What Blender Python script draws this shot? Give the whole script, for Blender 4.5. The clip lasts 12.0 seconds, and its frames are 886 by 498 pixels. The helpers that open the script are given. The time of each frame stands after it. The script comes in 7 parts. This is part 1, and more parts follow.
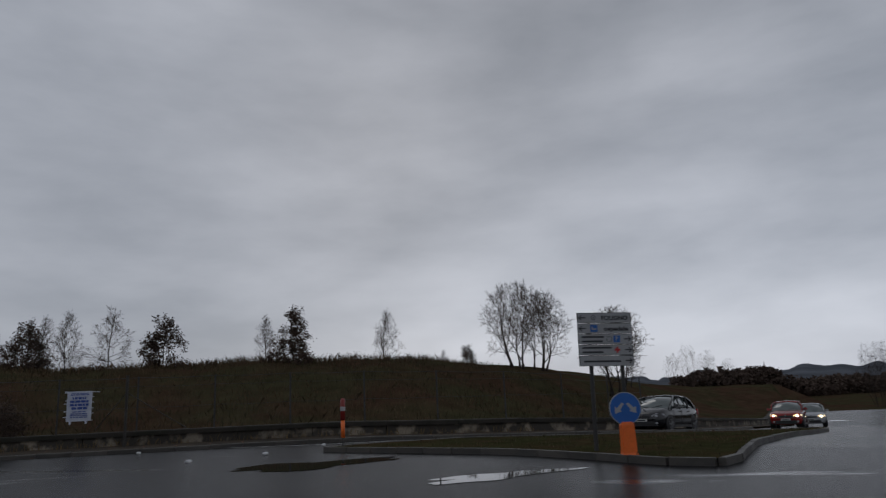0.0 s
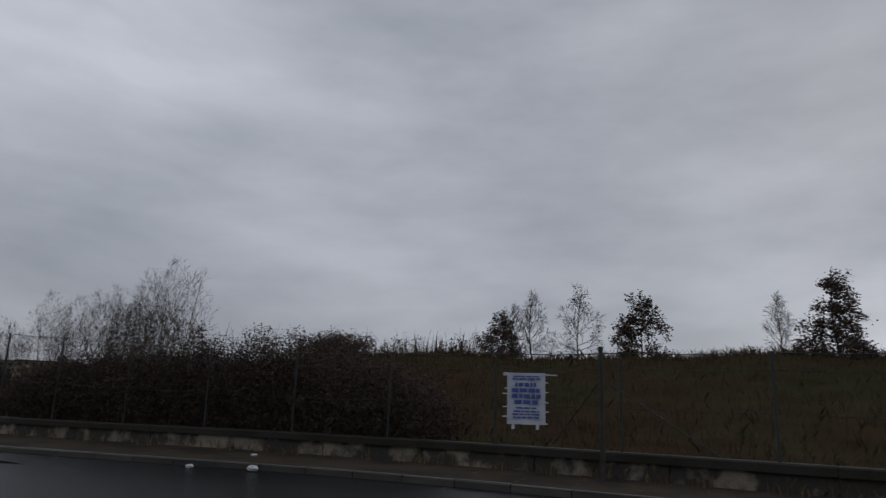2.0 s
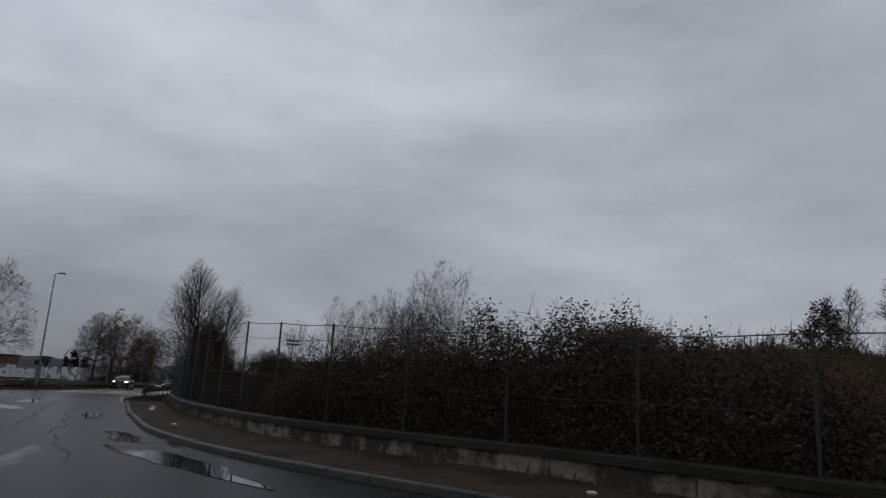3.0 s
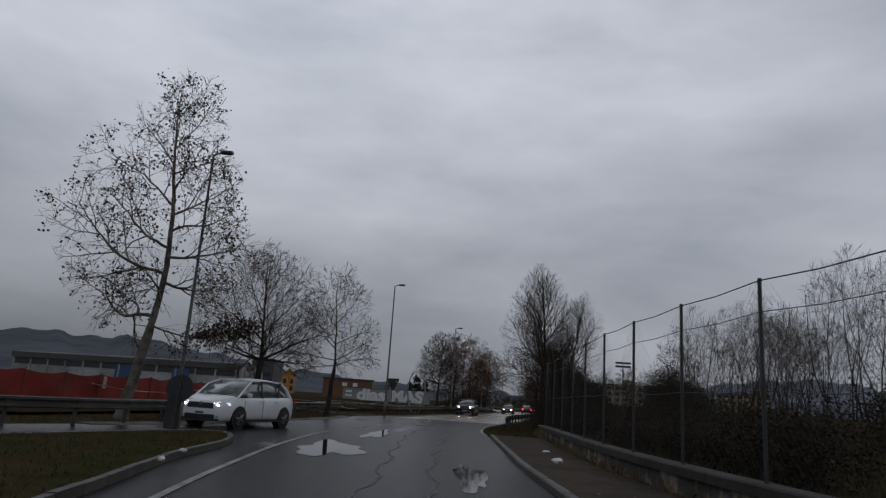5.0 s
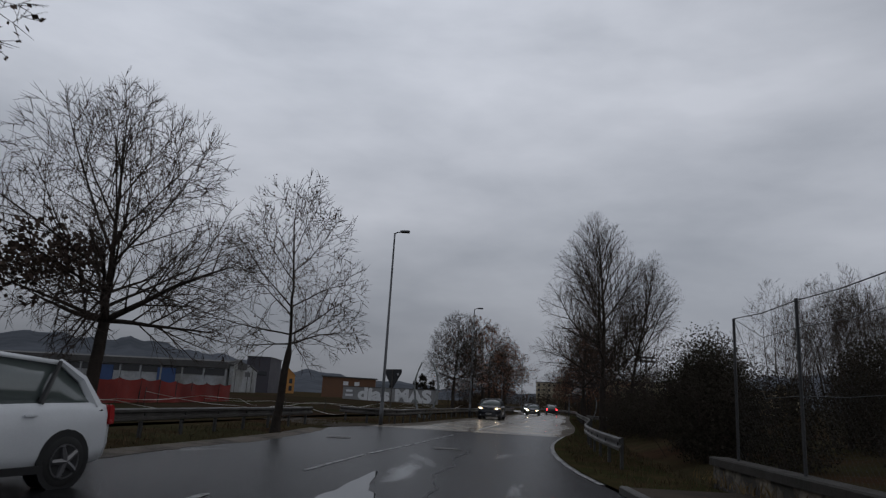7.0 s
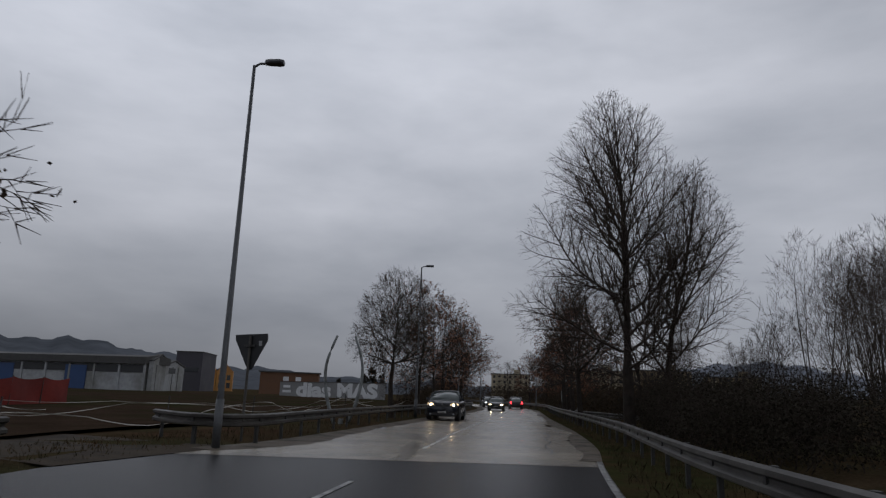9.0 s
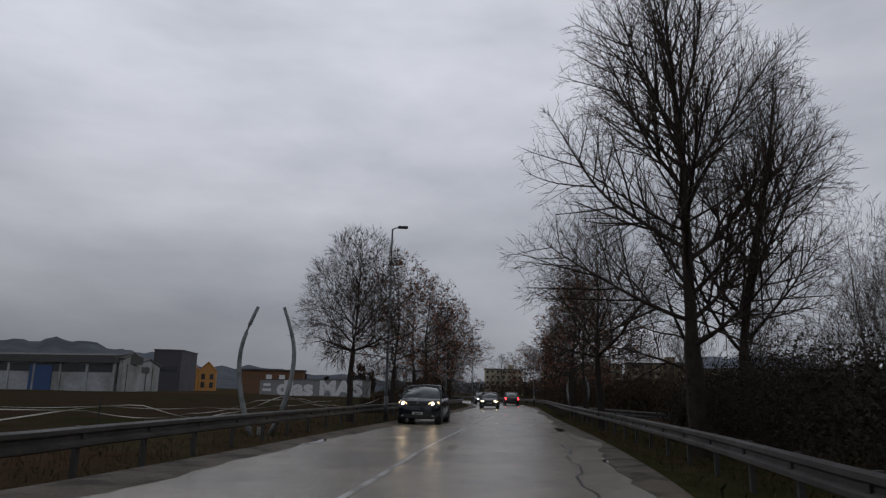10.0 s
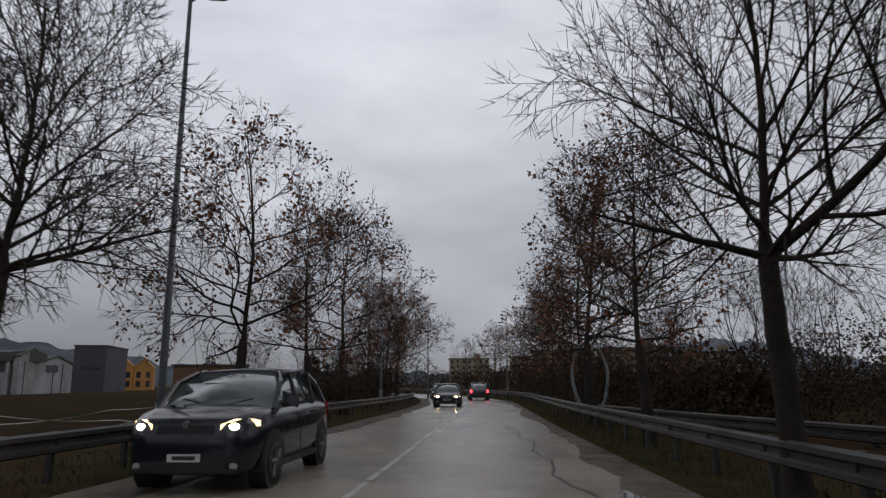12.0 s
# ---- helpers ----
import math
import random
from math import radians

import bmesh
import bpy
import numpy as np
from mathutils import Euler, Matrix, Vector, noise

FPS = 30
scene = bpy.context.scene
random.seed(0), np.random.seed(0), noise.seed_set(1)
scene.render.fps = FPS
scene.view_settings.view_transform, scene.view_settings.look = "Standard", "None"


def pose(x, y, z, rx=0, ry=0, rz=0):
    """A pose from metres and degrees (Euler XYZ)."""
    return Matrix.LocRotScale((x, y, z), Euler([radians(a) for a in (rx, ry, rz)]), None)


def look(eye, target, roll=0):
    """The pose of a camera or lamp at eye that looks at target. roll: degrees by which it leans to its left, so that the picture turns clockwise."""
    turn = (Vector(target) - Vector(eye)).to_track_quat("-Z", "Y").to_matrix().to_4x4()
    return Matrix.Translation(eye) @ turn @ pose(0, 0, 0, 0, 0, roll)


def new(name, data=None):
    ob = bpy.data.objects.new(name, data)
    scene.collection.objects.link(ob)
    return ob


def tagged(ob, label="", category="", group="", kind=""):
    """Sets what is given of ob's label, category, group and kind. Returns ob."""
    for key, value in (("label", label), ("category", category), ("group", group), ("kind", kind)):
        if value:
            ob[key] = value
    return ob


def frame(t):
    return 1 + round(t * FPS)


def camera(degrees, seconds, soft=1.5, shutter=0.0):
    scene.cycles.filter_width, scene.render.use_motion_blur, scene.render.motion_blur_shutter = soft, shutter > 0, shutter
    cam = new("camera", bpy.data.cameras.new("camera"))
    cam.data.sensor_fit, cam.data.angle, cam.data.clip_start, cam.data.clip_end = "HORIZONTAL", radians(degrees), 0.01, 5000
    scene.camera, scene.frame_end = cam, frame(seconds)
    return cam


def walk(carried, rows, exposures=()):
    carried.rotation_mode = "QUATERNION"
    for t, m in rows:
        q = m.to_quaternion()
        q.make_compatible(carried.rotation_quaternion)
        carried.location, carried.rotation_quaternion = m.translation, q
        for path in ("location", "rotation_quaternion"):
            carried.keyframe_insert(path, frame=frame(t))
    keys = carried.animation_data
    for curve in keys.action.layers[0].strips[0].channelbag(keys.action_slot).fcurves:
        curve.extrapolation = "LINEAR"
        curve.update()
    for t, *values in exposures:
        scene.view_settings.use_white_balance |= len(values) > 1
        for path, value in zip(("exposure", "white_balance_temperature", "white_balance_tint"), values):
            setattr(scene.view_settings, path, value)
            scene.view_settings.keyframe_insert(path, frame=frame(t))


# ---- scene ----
cam = camera(66.4, 12.0, soft=1.25, shutter=0.1)
PATH = [
    (0.0, pose(-9.454, -30.598, 1.374, 102.03, 2.50, -80.02)),
    (0.5, pose(-6.519, -29.552, 1.362, 102.44, 1.47, -70.63)),
    (1.0, pose(-3.412, -27.907, 1.351, 102.84, 0.88, -64.75)),
    (1.5, pose(-1.002, -25.989, 1.346, 103.01, -0.27, -55.06)),
    (2.0, pose(1.019, -23.405, 1.331, 102.88, -1.76, -42.62)),
    (2.5, pose(2.400, -20.513, 1.316, 102.51, -2.88, -31.42)),
    (3.0, pose(2.791, -17.955, 1.340, 102.19, -3.06, -21.20)),
    (3.5, pose(2.550, -15.272, 1.347, 102.17, -3.65, -11.33)),
    (3.7, pose(2.337, -14.022, 1.348, 102.71, -3.67, -7.24)),
    (4.0, pose(2.081, -12.143, 1.348, 102.70, -3.68, -2.93)),
    (4.3, pose(1.726, -9.947, 1.347, 102.68, -3.70, 0.45)),
    (4.6, pose(1.308, -7.536, 1.345, 102.65, -3.73, 2.92)),
    (4.9, pose(0.863, -5.014, 1.344, 102.63, -3.76, 4.51)),
    (5.3, pose(0.289, -1.657, 1.343, 102.62, -3.78, 5.31)),
    (5.5, pose(0.000, 0.000, 1.344, 102.69, -3.70, 5.39)),
    (6.0, pose(-0.651, 4.086, 1.320, 102.61, -3.37, 5.41)),
    (6.5, pose(-1.218, 7.996, 1.349, 102.60, -3.44, 5.28)),
    (7.0, pose(-1.624, 12.252, 1.370, 102.52, -3.28, 5.29)),
    (7.5, pose(-1.913, 16.258, 1.349, 102.42, -2.98, 4.99)),
    (7.7, pose(-2.007, 17.904, 1.337, 102.46, -3.15, 4.50)),
    (8.1, pose(-2.159, 21.233, 1.340, 102.42, -2.95, 3.79)),
    (8.5, pose(-2.189, 24.732, 1.346, 102.32, -2.52, 2.68)),
    (8.9, pose(-2.110, 28.354, 1.353, 102.23, -2.08, 1.64)),
    (9.3, pose(-1.936, 32.053, 1.356, 102.19, -1.88, 1.12)),
    (9.5, pose(-1.856, 33.943, 1.352, 102.11, -1.68, 1.07)),
    (10.0, pose(-1.556, 38.568, 1.340, 101.96, -1.21, 0.93)),
    (10.5, pose(-1.247, 43.113, 1.350, 101.91, -0.96, -0.32)),
    (11.0, pose(-0.910, 48.152, 1.330, 101.74, -0.45, -1.56)),
    (11.5, pose(-0.507, 53.006, 1.331, 101.45, 0.14, -1.75)),
    (12.0, pose(-0.000, 58.270, 1.386, 101.32, 0.34, -1.83)),
]
walk(cam, PATH, [(0.0, -0.08, 6430, 10), (3.7, 0.0, 6430, 10), (5.3, 0.0, 6470, 10), (7.7, 0.0, 6470, 10), (9.5, 0.1, 6530, 11), (10.5, 0.2, 6600, 11), (12.0, 0.36, 6660, 11)])

# ---- world: a low overcast sky and a weak, very soft sun behind it ----
sky = bpy.data.worlds.new("overcast_sky")
scene.world = sky
sky.use_nodes = True
wn, wl = sky.node_tree.nodes, sky.node_tree.links
wn.clear()


def wnode(kind, **k):
    n = wn.new(kind)
    for key, v in k.items():
        n.inputs[key].default_value = v
    return n


w_out, w_bg = wn.new("ShaderNodeOutputWorld"), wn.new("ShaderNodeBackground")
w_sky = wn.new("ShaderNodeTexSky")
w_sky.sky_type, w_sky.sun_disc = "NISHITA", False
w_sky.sun_elevation, w_sky.sun_rotation = radians(24), radians(75)
w_tc = wn.new("ShaderNodeTexCoord")
w_map = wn.new("ShaderNodeMapping")
w_map.inputs["Scale"].default_value = (1.0, 1.0, 2.9)
w_map.inputs["Location"].default_value = (0.35, 0.1, 0.0)
w_big = wnode("ShaderNodeTexNoise", Scale=2.3, Detail=8.0, Roughness=0.5, Distortion=0.08)
w_ramp = wn.new("ShaderNodeValToRGB")
w_ramp.color_ramp.elements[0].position, w_ramp.color_ramp.elements[0].color = 0.32, (0.275, 0.296, 0.338, 1)
w_ramp.color_ramp.elements[1].position, w_ramp.color_ramp.elements[1].color = 0.68, (0.455, 0.475, 0.525, 1)
w_mix = wn.new("ShaderNodeMixRGB")
w_mix.inputs["Fac"].default_value = 0.98
w_scale = wn.new("ShaderNodeMixRGB")
w_scale.blend_type = "MULTIPLY"
w_scale.inputs["Fac"].default_value = 1.0
w_scale.inputs["Color2"].default_value = (0.1, 0.1, 0.1, 1)
wl.new(w_tc.outputs["Generated"], w_map.inputs["Vector"])
wl.new(w_map.outputs["Vector"], w_big.inputs["Vector"])
wl.new(w_big.outputs["Fac"], w_ramp.inputs["Fac"])
wl.new(w_sky.outputs["Color"], w_scale.inputs["Color1"])
wl.new(w_scale.outputs["Color"], w_mix.inputs["Color1"])
wl.new(w_ramp.outputs["Color"], w_mix.inputs["Color2"])
wl.new(w_mix.outputs["Color"], w_bg.inputs["Color"])


def wmath(op, a, b):
    n = wn.new("ShaderNodeMath")
    n.operation = op
    for k, v in enumerate((a, b)):
        if isinstance(v, float):
            n.inputs[k].default_value = v
        else:
            wl.new(v, n.inputs[k])
    return n.outputs[0]


# the cloud deck is thinner ahead and high up, thick and dark low in the north-west
w_xyz = wn.new("ShaderNodeSeparateXYZ")
wl.new(w_tc.outputs["Generated"], w_xyz.inputs[0])
dx, dy, dz = w_xyz.outputs
north = wmath("MULTIPLY", wmath("MAXIMUM", dy, 0.0), wmath("SUBTRACT", wmath("MULTIPLY", dz, 2.35), 0.34))
east = wmath("MULTIPLY", dx, wmath("SUBTRACT", 0.4, wmath("MULTIPLY", dz, 1.2)))
glow = wmath("MAXIMUM", wmath("ADD", wmath("ADD", north, east), 0.86), 0.35)
# the unseen sky overhead is dimmed to put less light on the ground
over = wn.new("ShaderNodeMapRange")
over.inputs["From Min"].default_value, over.inputs["From Max"].default_value = 0.6, 0.95
over.inputs["To Min"].default_value, over.inputs["To Max"].default_value = 1.0, 0.6
wl.new(dz, over.inputs["Value"])
tilt = wmath("ADD", wmath("ADD", 1.09, wmath("MULTIPLY", dx, 0.05)), wmath("MULTIPLY", wmath("MULTIPLY", dy, wmath("MULTIPLY", dz, 2.3)), wmath("SUBTRACT", -0.22, wmath("MULTIPLY", dx, 0.3))))
wl.new(wmath("MULTIPLY", wmath("MULTIPLY", glow, wmath("MAXIMUM", tilt, 0.5)), over.outputs["Result"]), w_bg.inputs["Strength"])
wl.new(w_bg.outputs["Background"], w_out.inputs["Surface"])

sun_data = bpy.data.lights.new("sun", "SUN")
sun_data.energy, sun_data.angle, sun_data.color = 0.12, radians(25), (1.0, 0.97, 0.93)
sun = new("sun", sun_data)
sun.matrix_world = look((60, 20, 60), (0, 0, 0))

# ---- mesh helpers ----
rng = np.random.default_rng(7)


def mesh_mixed(name, verts, quads, tris):
    """A mesh from arrays of four-cornered and three-cornered faces."""
    me = bpy.data.meshes.new(name)
    n, m = len(quads), len(tris)
    me.vertices.add(len(verts))
    me.vertices.foreach_set("co", np.asarray(verts, np.float32).ravel())
    me.loops.add(n * 4 + m * 3)
    me.loops.foreach_set("vertex_index", np.r_[quads.ravel(), tris.ravel()].astype(np.int32))
    me.polygons.add(n + m)
    me.polygons.foreach_set("loop_start", np.r_[np.arange(n) * 4, n * 4 + np.arange(m) * 3].astype(np.int32))
    me.update(calc_edges=True)
    return me


def mesh_np(name, verts, faces):
    """A mesh from an array of points and one of faces (all with the same number of corners), or a list of faces."""
    me = bpy.data.meshes.new(name)
    if isinstance(faces, np.ndarray):
        n, k = faces.shape
        me.vertices.add(len(verts))
        me.vertices.foreach_set("co", np.asarray(verts, np.float32).ravel())
        me.loops.add(n * k)
        me.loops.foreach_set("vertex_index", faces.astype(np.int32).ravel())
        me.polygons.add(n)
        me.polygons.foreach_set("loop_start", np.arange(0, n * k, k, dtype=np.int32))
        me.update(calc_edges=True)
    else:
        me.from_pydata([tuple(map(float, v)) for v in verts], [], faces)
        me.update()
    return me


class Build:
    """Collects simple solids into one mesh."""

    def __init__(self):
        self.v, self.f = [], []

    def add(self, verts, faces):
        o = len(self.v)
        self.v += [tuple(p) for p in verts]
        self.f += [tuple(i + o for i in f) for f in faces]
        return self

    def box(self, c, s, m=None, taper=1.0):
        x, y, z = (a / 2 for a in s)
        pts = []
        for sz in (-1, 1):
            k = taper if sz > 0 else 1.0
            for sx, sy in ((-1, -1), (1, -1), (1, 1), (-1, 1)):
                p = Vector((sx * x * k, sy * y * k, sz * z))
                if m is not None:
                    p = m @ p
                pts.append((p[0] + c[0], p[1] + c[1], p[2] + c[2]))
        return self.add(pts, [(3, 2, 1, 0), (4, 5, 6, 7), (0, 1, 5, 4), (1, 2, 6, 5), (2, 3, 7, 6), (3, 0, 4, 7)])

    def tube(self, pts, radii, k=8, cap=True):
        """A round bar through the points."""
        pts = [Vector(p) for p in pts]
        if not hasattr(radii, "__len__"):
            radii = [radii] * len(pts)
        o = len(self.v)
        for i, p in enumerate(pts):
            d = (pts[min(i + 1, len(pts) - 1)] - pts[max(i - 1, 0)]).normalized()
            a = d.orthogonal().normalized() if abs(d.z) > 0.95 else d.cross(Vector((0, 0, 1))).normalized()
            b = d.cross(a)
            for j in range(k):
                t = 2 * math.pi * j / k
                self.v.append(tuple(p + (a * math.cos(t) + b * math.sin(t)) * radii[i]))
        for i in range(len(pts) - 1):
            for j in range(k):
                q = (j + 1) % k
                self.f.append((o + i * k + j, o + i * k + q, o + (i + 1) * k + q, o + (i + 1) * k + j))
        if cap:
            self.f.append(tuple(o + j for j in range(k))[::-1])
            self.f.append(tuple(o + (len(pts) - 1) * k + j for j in range(k)))
        return self

    def loft(self, rings, closed=True, caps=True):
        """Skin between rings of equally many points."""
        o, k = len(self.v), len(rings[0])
        for r in rings:
            self.v += [tuple(p) for p in r]
        for i in range(len(rings) - 1):
            for j in range(k if closed else k - 1):
                q = (j + 1) % k
                self.f.append((o + i * k + j, o + i * k + q, o + (i + 1) * k + q, o + (i + 1) * k + j))
        if caps and closed:
            self.f.append(tuple(o + j for j in range(k))[::-1])
            self.f.append(tuple(o + (len(rings) - 1) * k + j for j in range(k)))
        return self

    def plate(self, outline, depth, m):
        """A flat outline (x, z) given a depth along y, set by the matrix m."""
        n = len(outline)
        a = [m @ Vector((x, -depth / 2, z)) for x, z in outline]
        b = [m @ Vector((x, depth / 2, z)) for x, z in outline]
        return self.add([tuple(p) for p in a + b], [tuple(range(n)), tuple(range(2 * n - 1, n - 1, -1))] + [(i, i + n, (i + 1) % n + n, (i + 1) % n) for i in range(n)])

    def mesh(self, name):
        me = mesh_np(name, self.v, self.f)
        bm = bmesh.new()
        bm.from_mesh(me)
        bmesh.ops.recalc_face_normals(bm, faces=bm.faces)
        bm.to_mesh(me)
        bm.free()
        return me


def part(name, shape, material, parent=None, label="", smooth=False, bevel=0.0):
    """Links a mesh (or a Build) as one object, under a thing or a part if a parent is given."""
    me = shape.mesh(name) if isinstance(shape, Build) else shape
    if bevel:
        bm = bmesh.new()
        bm.from_mesh(me)
        edges = [e for e in bm.edges if len(e.link_faces) == 2 and e.calc_face_angle(0) > 0.5]
        bmesh.ops.bevel(bm, geom=edges, offset=bevel, segments=2, affect="EDGES", clamp_overlap=True)
        bm.to_mesh(me)
        bm.free()
    if material is not None and not me.materials:
        me.materials.append(material)
    if smooth:
        me.polygons.foreach_set("use_smooth", [True] * len(me.polygons))
    ob = new(name, me)
    ob.parent = parent
    if label:
        tagged(ob, label)
    return ob


def thing(name, m, label, category, group="", kind=""):
    """An Empty that carries the parts of a thing."""
    ob = new(name)
    ob.empty_display_size = 0.2
    ob.matrix_world = m
    return tagged(ob, label, category, group, kind)


def smooth_line(pts, step=1.0):
    """A polyline resampled along a Catmull-Rom curve through the points."""
    p = np.array(pts, float)
    p = np.vstack([2 * p[0] - p[1], p, 2 * p[-1] - p[-2]])
    out = []
    for i in range(1, len(p) - 2):
        n = max(2, int(np.linalg.norm(p[i + 1] - p[i]) / step * 2))
        for s in np.linspace(0, 1, n, endpoint=False):
            a, b, c, d = p[i - 1], p[i], p[i + 1], p[i + 2]
            out.append(0.5 * (2 * b + (c - a) * s + (2 * a - 5 * b + 4 * c - d) * s * s + (3 * b - a - 3 * c + d) * s ** 3))
    out.append(p[-2])
    out = np.array(out)
    l = np.r_[0, np.cumsum(np.linalg.norm(np.diff(out, axis=0), axis=1))]
    n = max(2, int(round(l[-1] / step)) + 1)
    q = np.linspace(0, l[-1], n)
    return np.stack([np.interp(q, l, out[:, k]) for k in range(out.shape[1])], 1)


def normals2(line):
    """The unit vectors to the right of a plan line."""
    d = np.gradient(line[:, :2], axis=0)
    d /= np.linalg.norm(d, axis=1)[:, None]
    return np.stack([d[:, 1], -d[:, 0]], 1)


def ribbon(line, left, right, z):
    """A flat strip along a plan line, from left to right of it."""
    n = normals2(line)
    a, b = line[:, :2] - n * left, line[:, :2] + n * right
    m = len(line)
    v = np.zeros((2 * m, 3))
    v[:m, :2], v[m:, :2], v[:, 2] = a, b, z
    i = np.arange(m - 1)
    return v, np.stack([i, m + i, m + i + 1, i + 1], 1)


def sweep(line, profile, zs=0.0):
    """A closed profile (offset to the right, height) drawn along a plan line."""
    n = normals2(line)
    b = Build()
    zs = np.broadcast_to(zs, len(line))
    b.loft([[(p[0] + q[0] * o, p[1] + q[1] * o, h + z) for o, h in profile] for p, q, z in zip(line, n, zs)])
    return b


# ---- materials ----
def material(name, base, rough=0.8, metal=0.0, vary=0.25, scale=3.0, fine=40.0, bump=0.2, second=None, second_scale=0.6, second_at=(0.45, 0.62), per_object=0.0, emit=None, coat=0.0, spec=0.5, rough_vary=0.1, island=0.0):
    """A surface with grain at two scales, blotches of a second colour, uneven gloss and fine relief."""
    m = bpy.data.materials.new(name)
    m.use_nodes = True
    n, l = m.node_tree.nodes, m.node_tree.links
    b = n["Principled BSDF"]
    tc = n.new("ShaderNodeTexCoord")
    geo = n.new("ShaderNodeNewGeometry")
    co = geo.outputs["Position"]

    def noise_tex(s, detail=4.0, rough_=0.55):
        t = n.new("ShaderNodeTexNoise")
        t.inputs["Scale"].default_value, t.inputs["Detail"].default_value, t.inputs["Roughness"].default_value = s, detail, rough_
        l.new(co, t.inputs["Vector"])
        return t

    big, small = noise_tex(scale), noise_tex(fine, 3.0)
    add = n.new("ShaderNodeMath")
    add.operation = "ADD"
    l.new(big.outputs["Fac"], add.inputs[0])
    l.new(small.outputs["Fac"], add.inputs[1])
    shade = n.new("ShaderNodeMapRange")
    shade.inputs["From Min"].default_value, shade.inputs["From Max"].default_value = 0.6, 1.4
    shade.inputs["To Min"].default_value, shade.inputs["To Max"].default_value = 1 - vary, 1 + vary
    l.new(add.outputs[0], shade.inputs["Value"])
    col = n.new("ShaderNodeRGB")
    col.outputs[0].default_value = (*base, 1)
    out = col.outputs[0]
    if second:
        blot = noise_tex(second_scale, 5.0, 0.6)
        ramp = n.new("ShaderNodeMapRange")
        ramp.inputs["From Min"].default_value, ramp.inputs["From Max"].default_value = second_at
        l.new(blot.outputs["Fac"], ramp.inputs["Value"])
        mix = n.new("ShaderNodeMixRGB")
        mix.inputs["Color2"].default_value = (*second, 1)
        l.new(ramp.outputs["Result"], mix.inputs["Fac"])
        l.new(out, mix.inputs["Color1"])
        out = mix.outputs["Color"]
    factor = shade.outputs["Result"]
    for amount, source in ((per_object, "object"), (island, "island")):
        if amount:
            if source == "object":
                o = n.new("ShaderNodeObjectInfo").outputs["Random"]
            else:
                o = geo.outputs["Random Per Island"]
            r = n.new("ShaderNodeMapRange")
            r.inputs["To Min"].default_value, r.inputs["To Max"].default_value = 1 - amount, 1 + amount
            l.new(o, r.inputs["Value"])
            mu = n.new("ShaderNodeMath")
            mu.operation = "MULTIPLY"
            l.new(factor, mu.inputs[0])
            l.new(r.outputs["Result"], mu.inputs[1])
            factor = mu.outputs[0]
    hsv = n.new("ShaderNodeHueSaturation")
    l.new(factor, hsv.inputs["Value"])
    l.new(out, hsv.inputs["Color"])
    l.new(hsv.outputs["Color"], b.inputs["Base Color"])
    rr = n.new("ShaderNodeMapRange")
    rr.inputs["From Min"].default_value, rr.inputs["From Max"].default_value = 0.3, 0.7
    rr.inputs["To Min"].default_value, rr.inputs["To Max"].default_value = max(0.02, rough - rough_vary), min(1.0, rough + rough_vary)
    l.new(big.outputs["Fac"], rr.inputs["Value"])
    l.new(rr.outputs["Result"], b.inputs["Roughness"])
    b.inputs["Metallic"].default_value = metal
    b.inputs["Coat Weight"].default_value = coat
    b.inputs["Specular IOR Level"].default_value = spec
    if bump:
        bp = n.new("ShaderNodeBump")
        bp.inputs["Strength"].default_value, bp.inputs["Distance"].default_value = bump, 0.02
        l.new(small.outputs["Fac"], bp.inputs["Height"])
        l.new(bp.outputs["Normal"], b.inputs["Normal"])
    if emit:
        b.inputs["Emission Color"].default_value, b.inputs["Emission Strength"].default_value = (*emit[:3], 1), emit[3]
    return m


def wet_road(name, dry, dark, puddle_at, rough_dry, streak=(1.0, 1.0, 1.0), damp=0.25):
    """Wet paving: standing water where the noise runs low, damp grain elsewhere."""
    m = material(name, dry, rough_dry, vary=0.22, scale=0.9, fine=70.0, bump=0.35, second=dark, second_scale=0.35, second_at=(0.4, 0.6))
    n, l = m.node_tree.nodes, m.node_tree.links
    b = n["Principled BSDF"]
    geo = n.new("ShaderNodeNewGeometry")
    mp = n.new("ShaderNodeMapping")
    mp.inputs["Scale"].default_value = streak
    l.new(geo.outputs["Position"], mp.inputs["Vector"])
    w = n.new("ShaderNodeTexNoise")
    w.inputs["Scale"].default_value, w.inputs["Detail"].default_value, w.inputs["Distortion"].default_value = 0.32, 5.0, 0.6
    l.new(mp.outputs["Vector"], w.inputs["Vector"])
    k = n.new("ShaderNodeMapRange")
    k.inputs["From Min"].default_value, k.inputs["From Max"].default_value = puddle_at, puddle_at + 0.1
    l.new(w.outputs["Fac"], k.inputs["Value"])
    r = n.new("ShaderNodeMapRange")
    r.inputs["To Min"].default_value, r.inputs["To Max"].default_value = rough_dry, 0.04
    l.new(k.outputs["Result"], r.inputs["Value"])
    l.new(r.outputs["Result"], b.inputs["Roughness"])
    bp = next(x for x in n if x.type == "BUMP")
    s = n.new("ShaderNodeMapRange")
    s.inputs["To Min"].default_value, s.inputs["To Max"].default_value = 0.22, 0.0
    l.new(k.outputs["Result"], s.inputs["Value"])
    l.new(s.outputs["Result"], bp.inputs["Strength"])
    sp = n.new("ShaderNodeMapRange")
    sp.inputs["To Min"].default_value, sp.inputs["To Max"].default_value = damp, 0.5
    l.new(k.outputs["Result"], sp.inputs["Value"])
    l.new(sp.outputs["Result"], b.inputs["Specular IOR Level"])
    return m


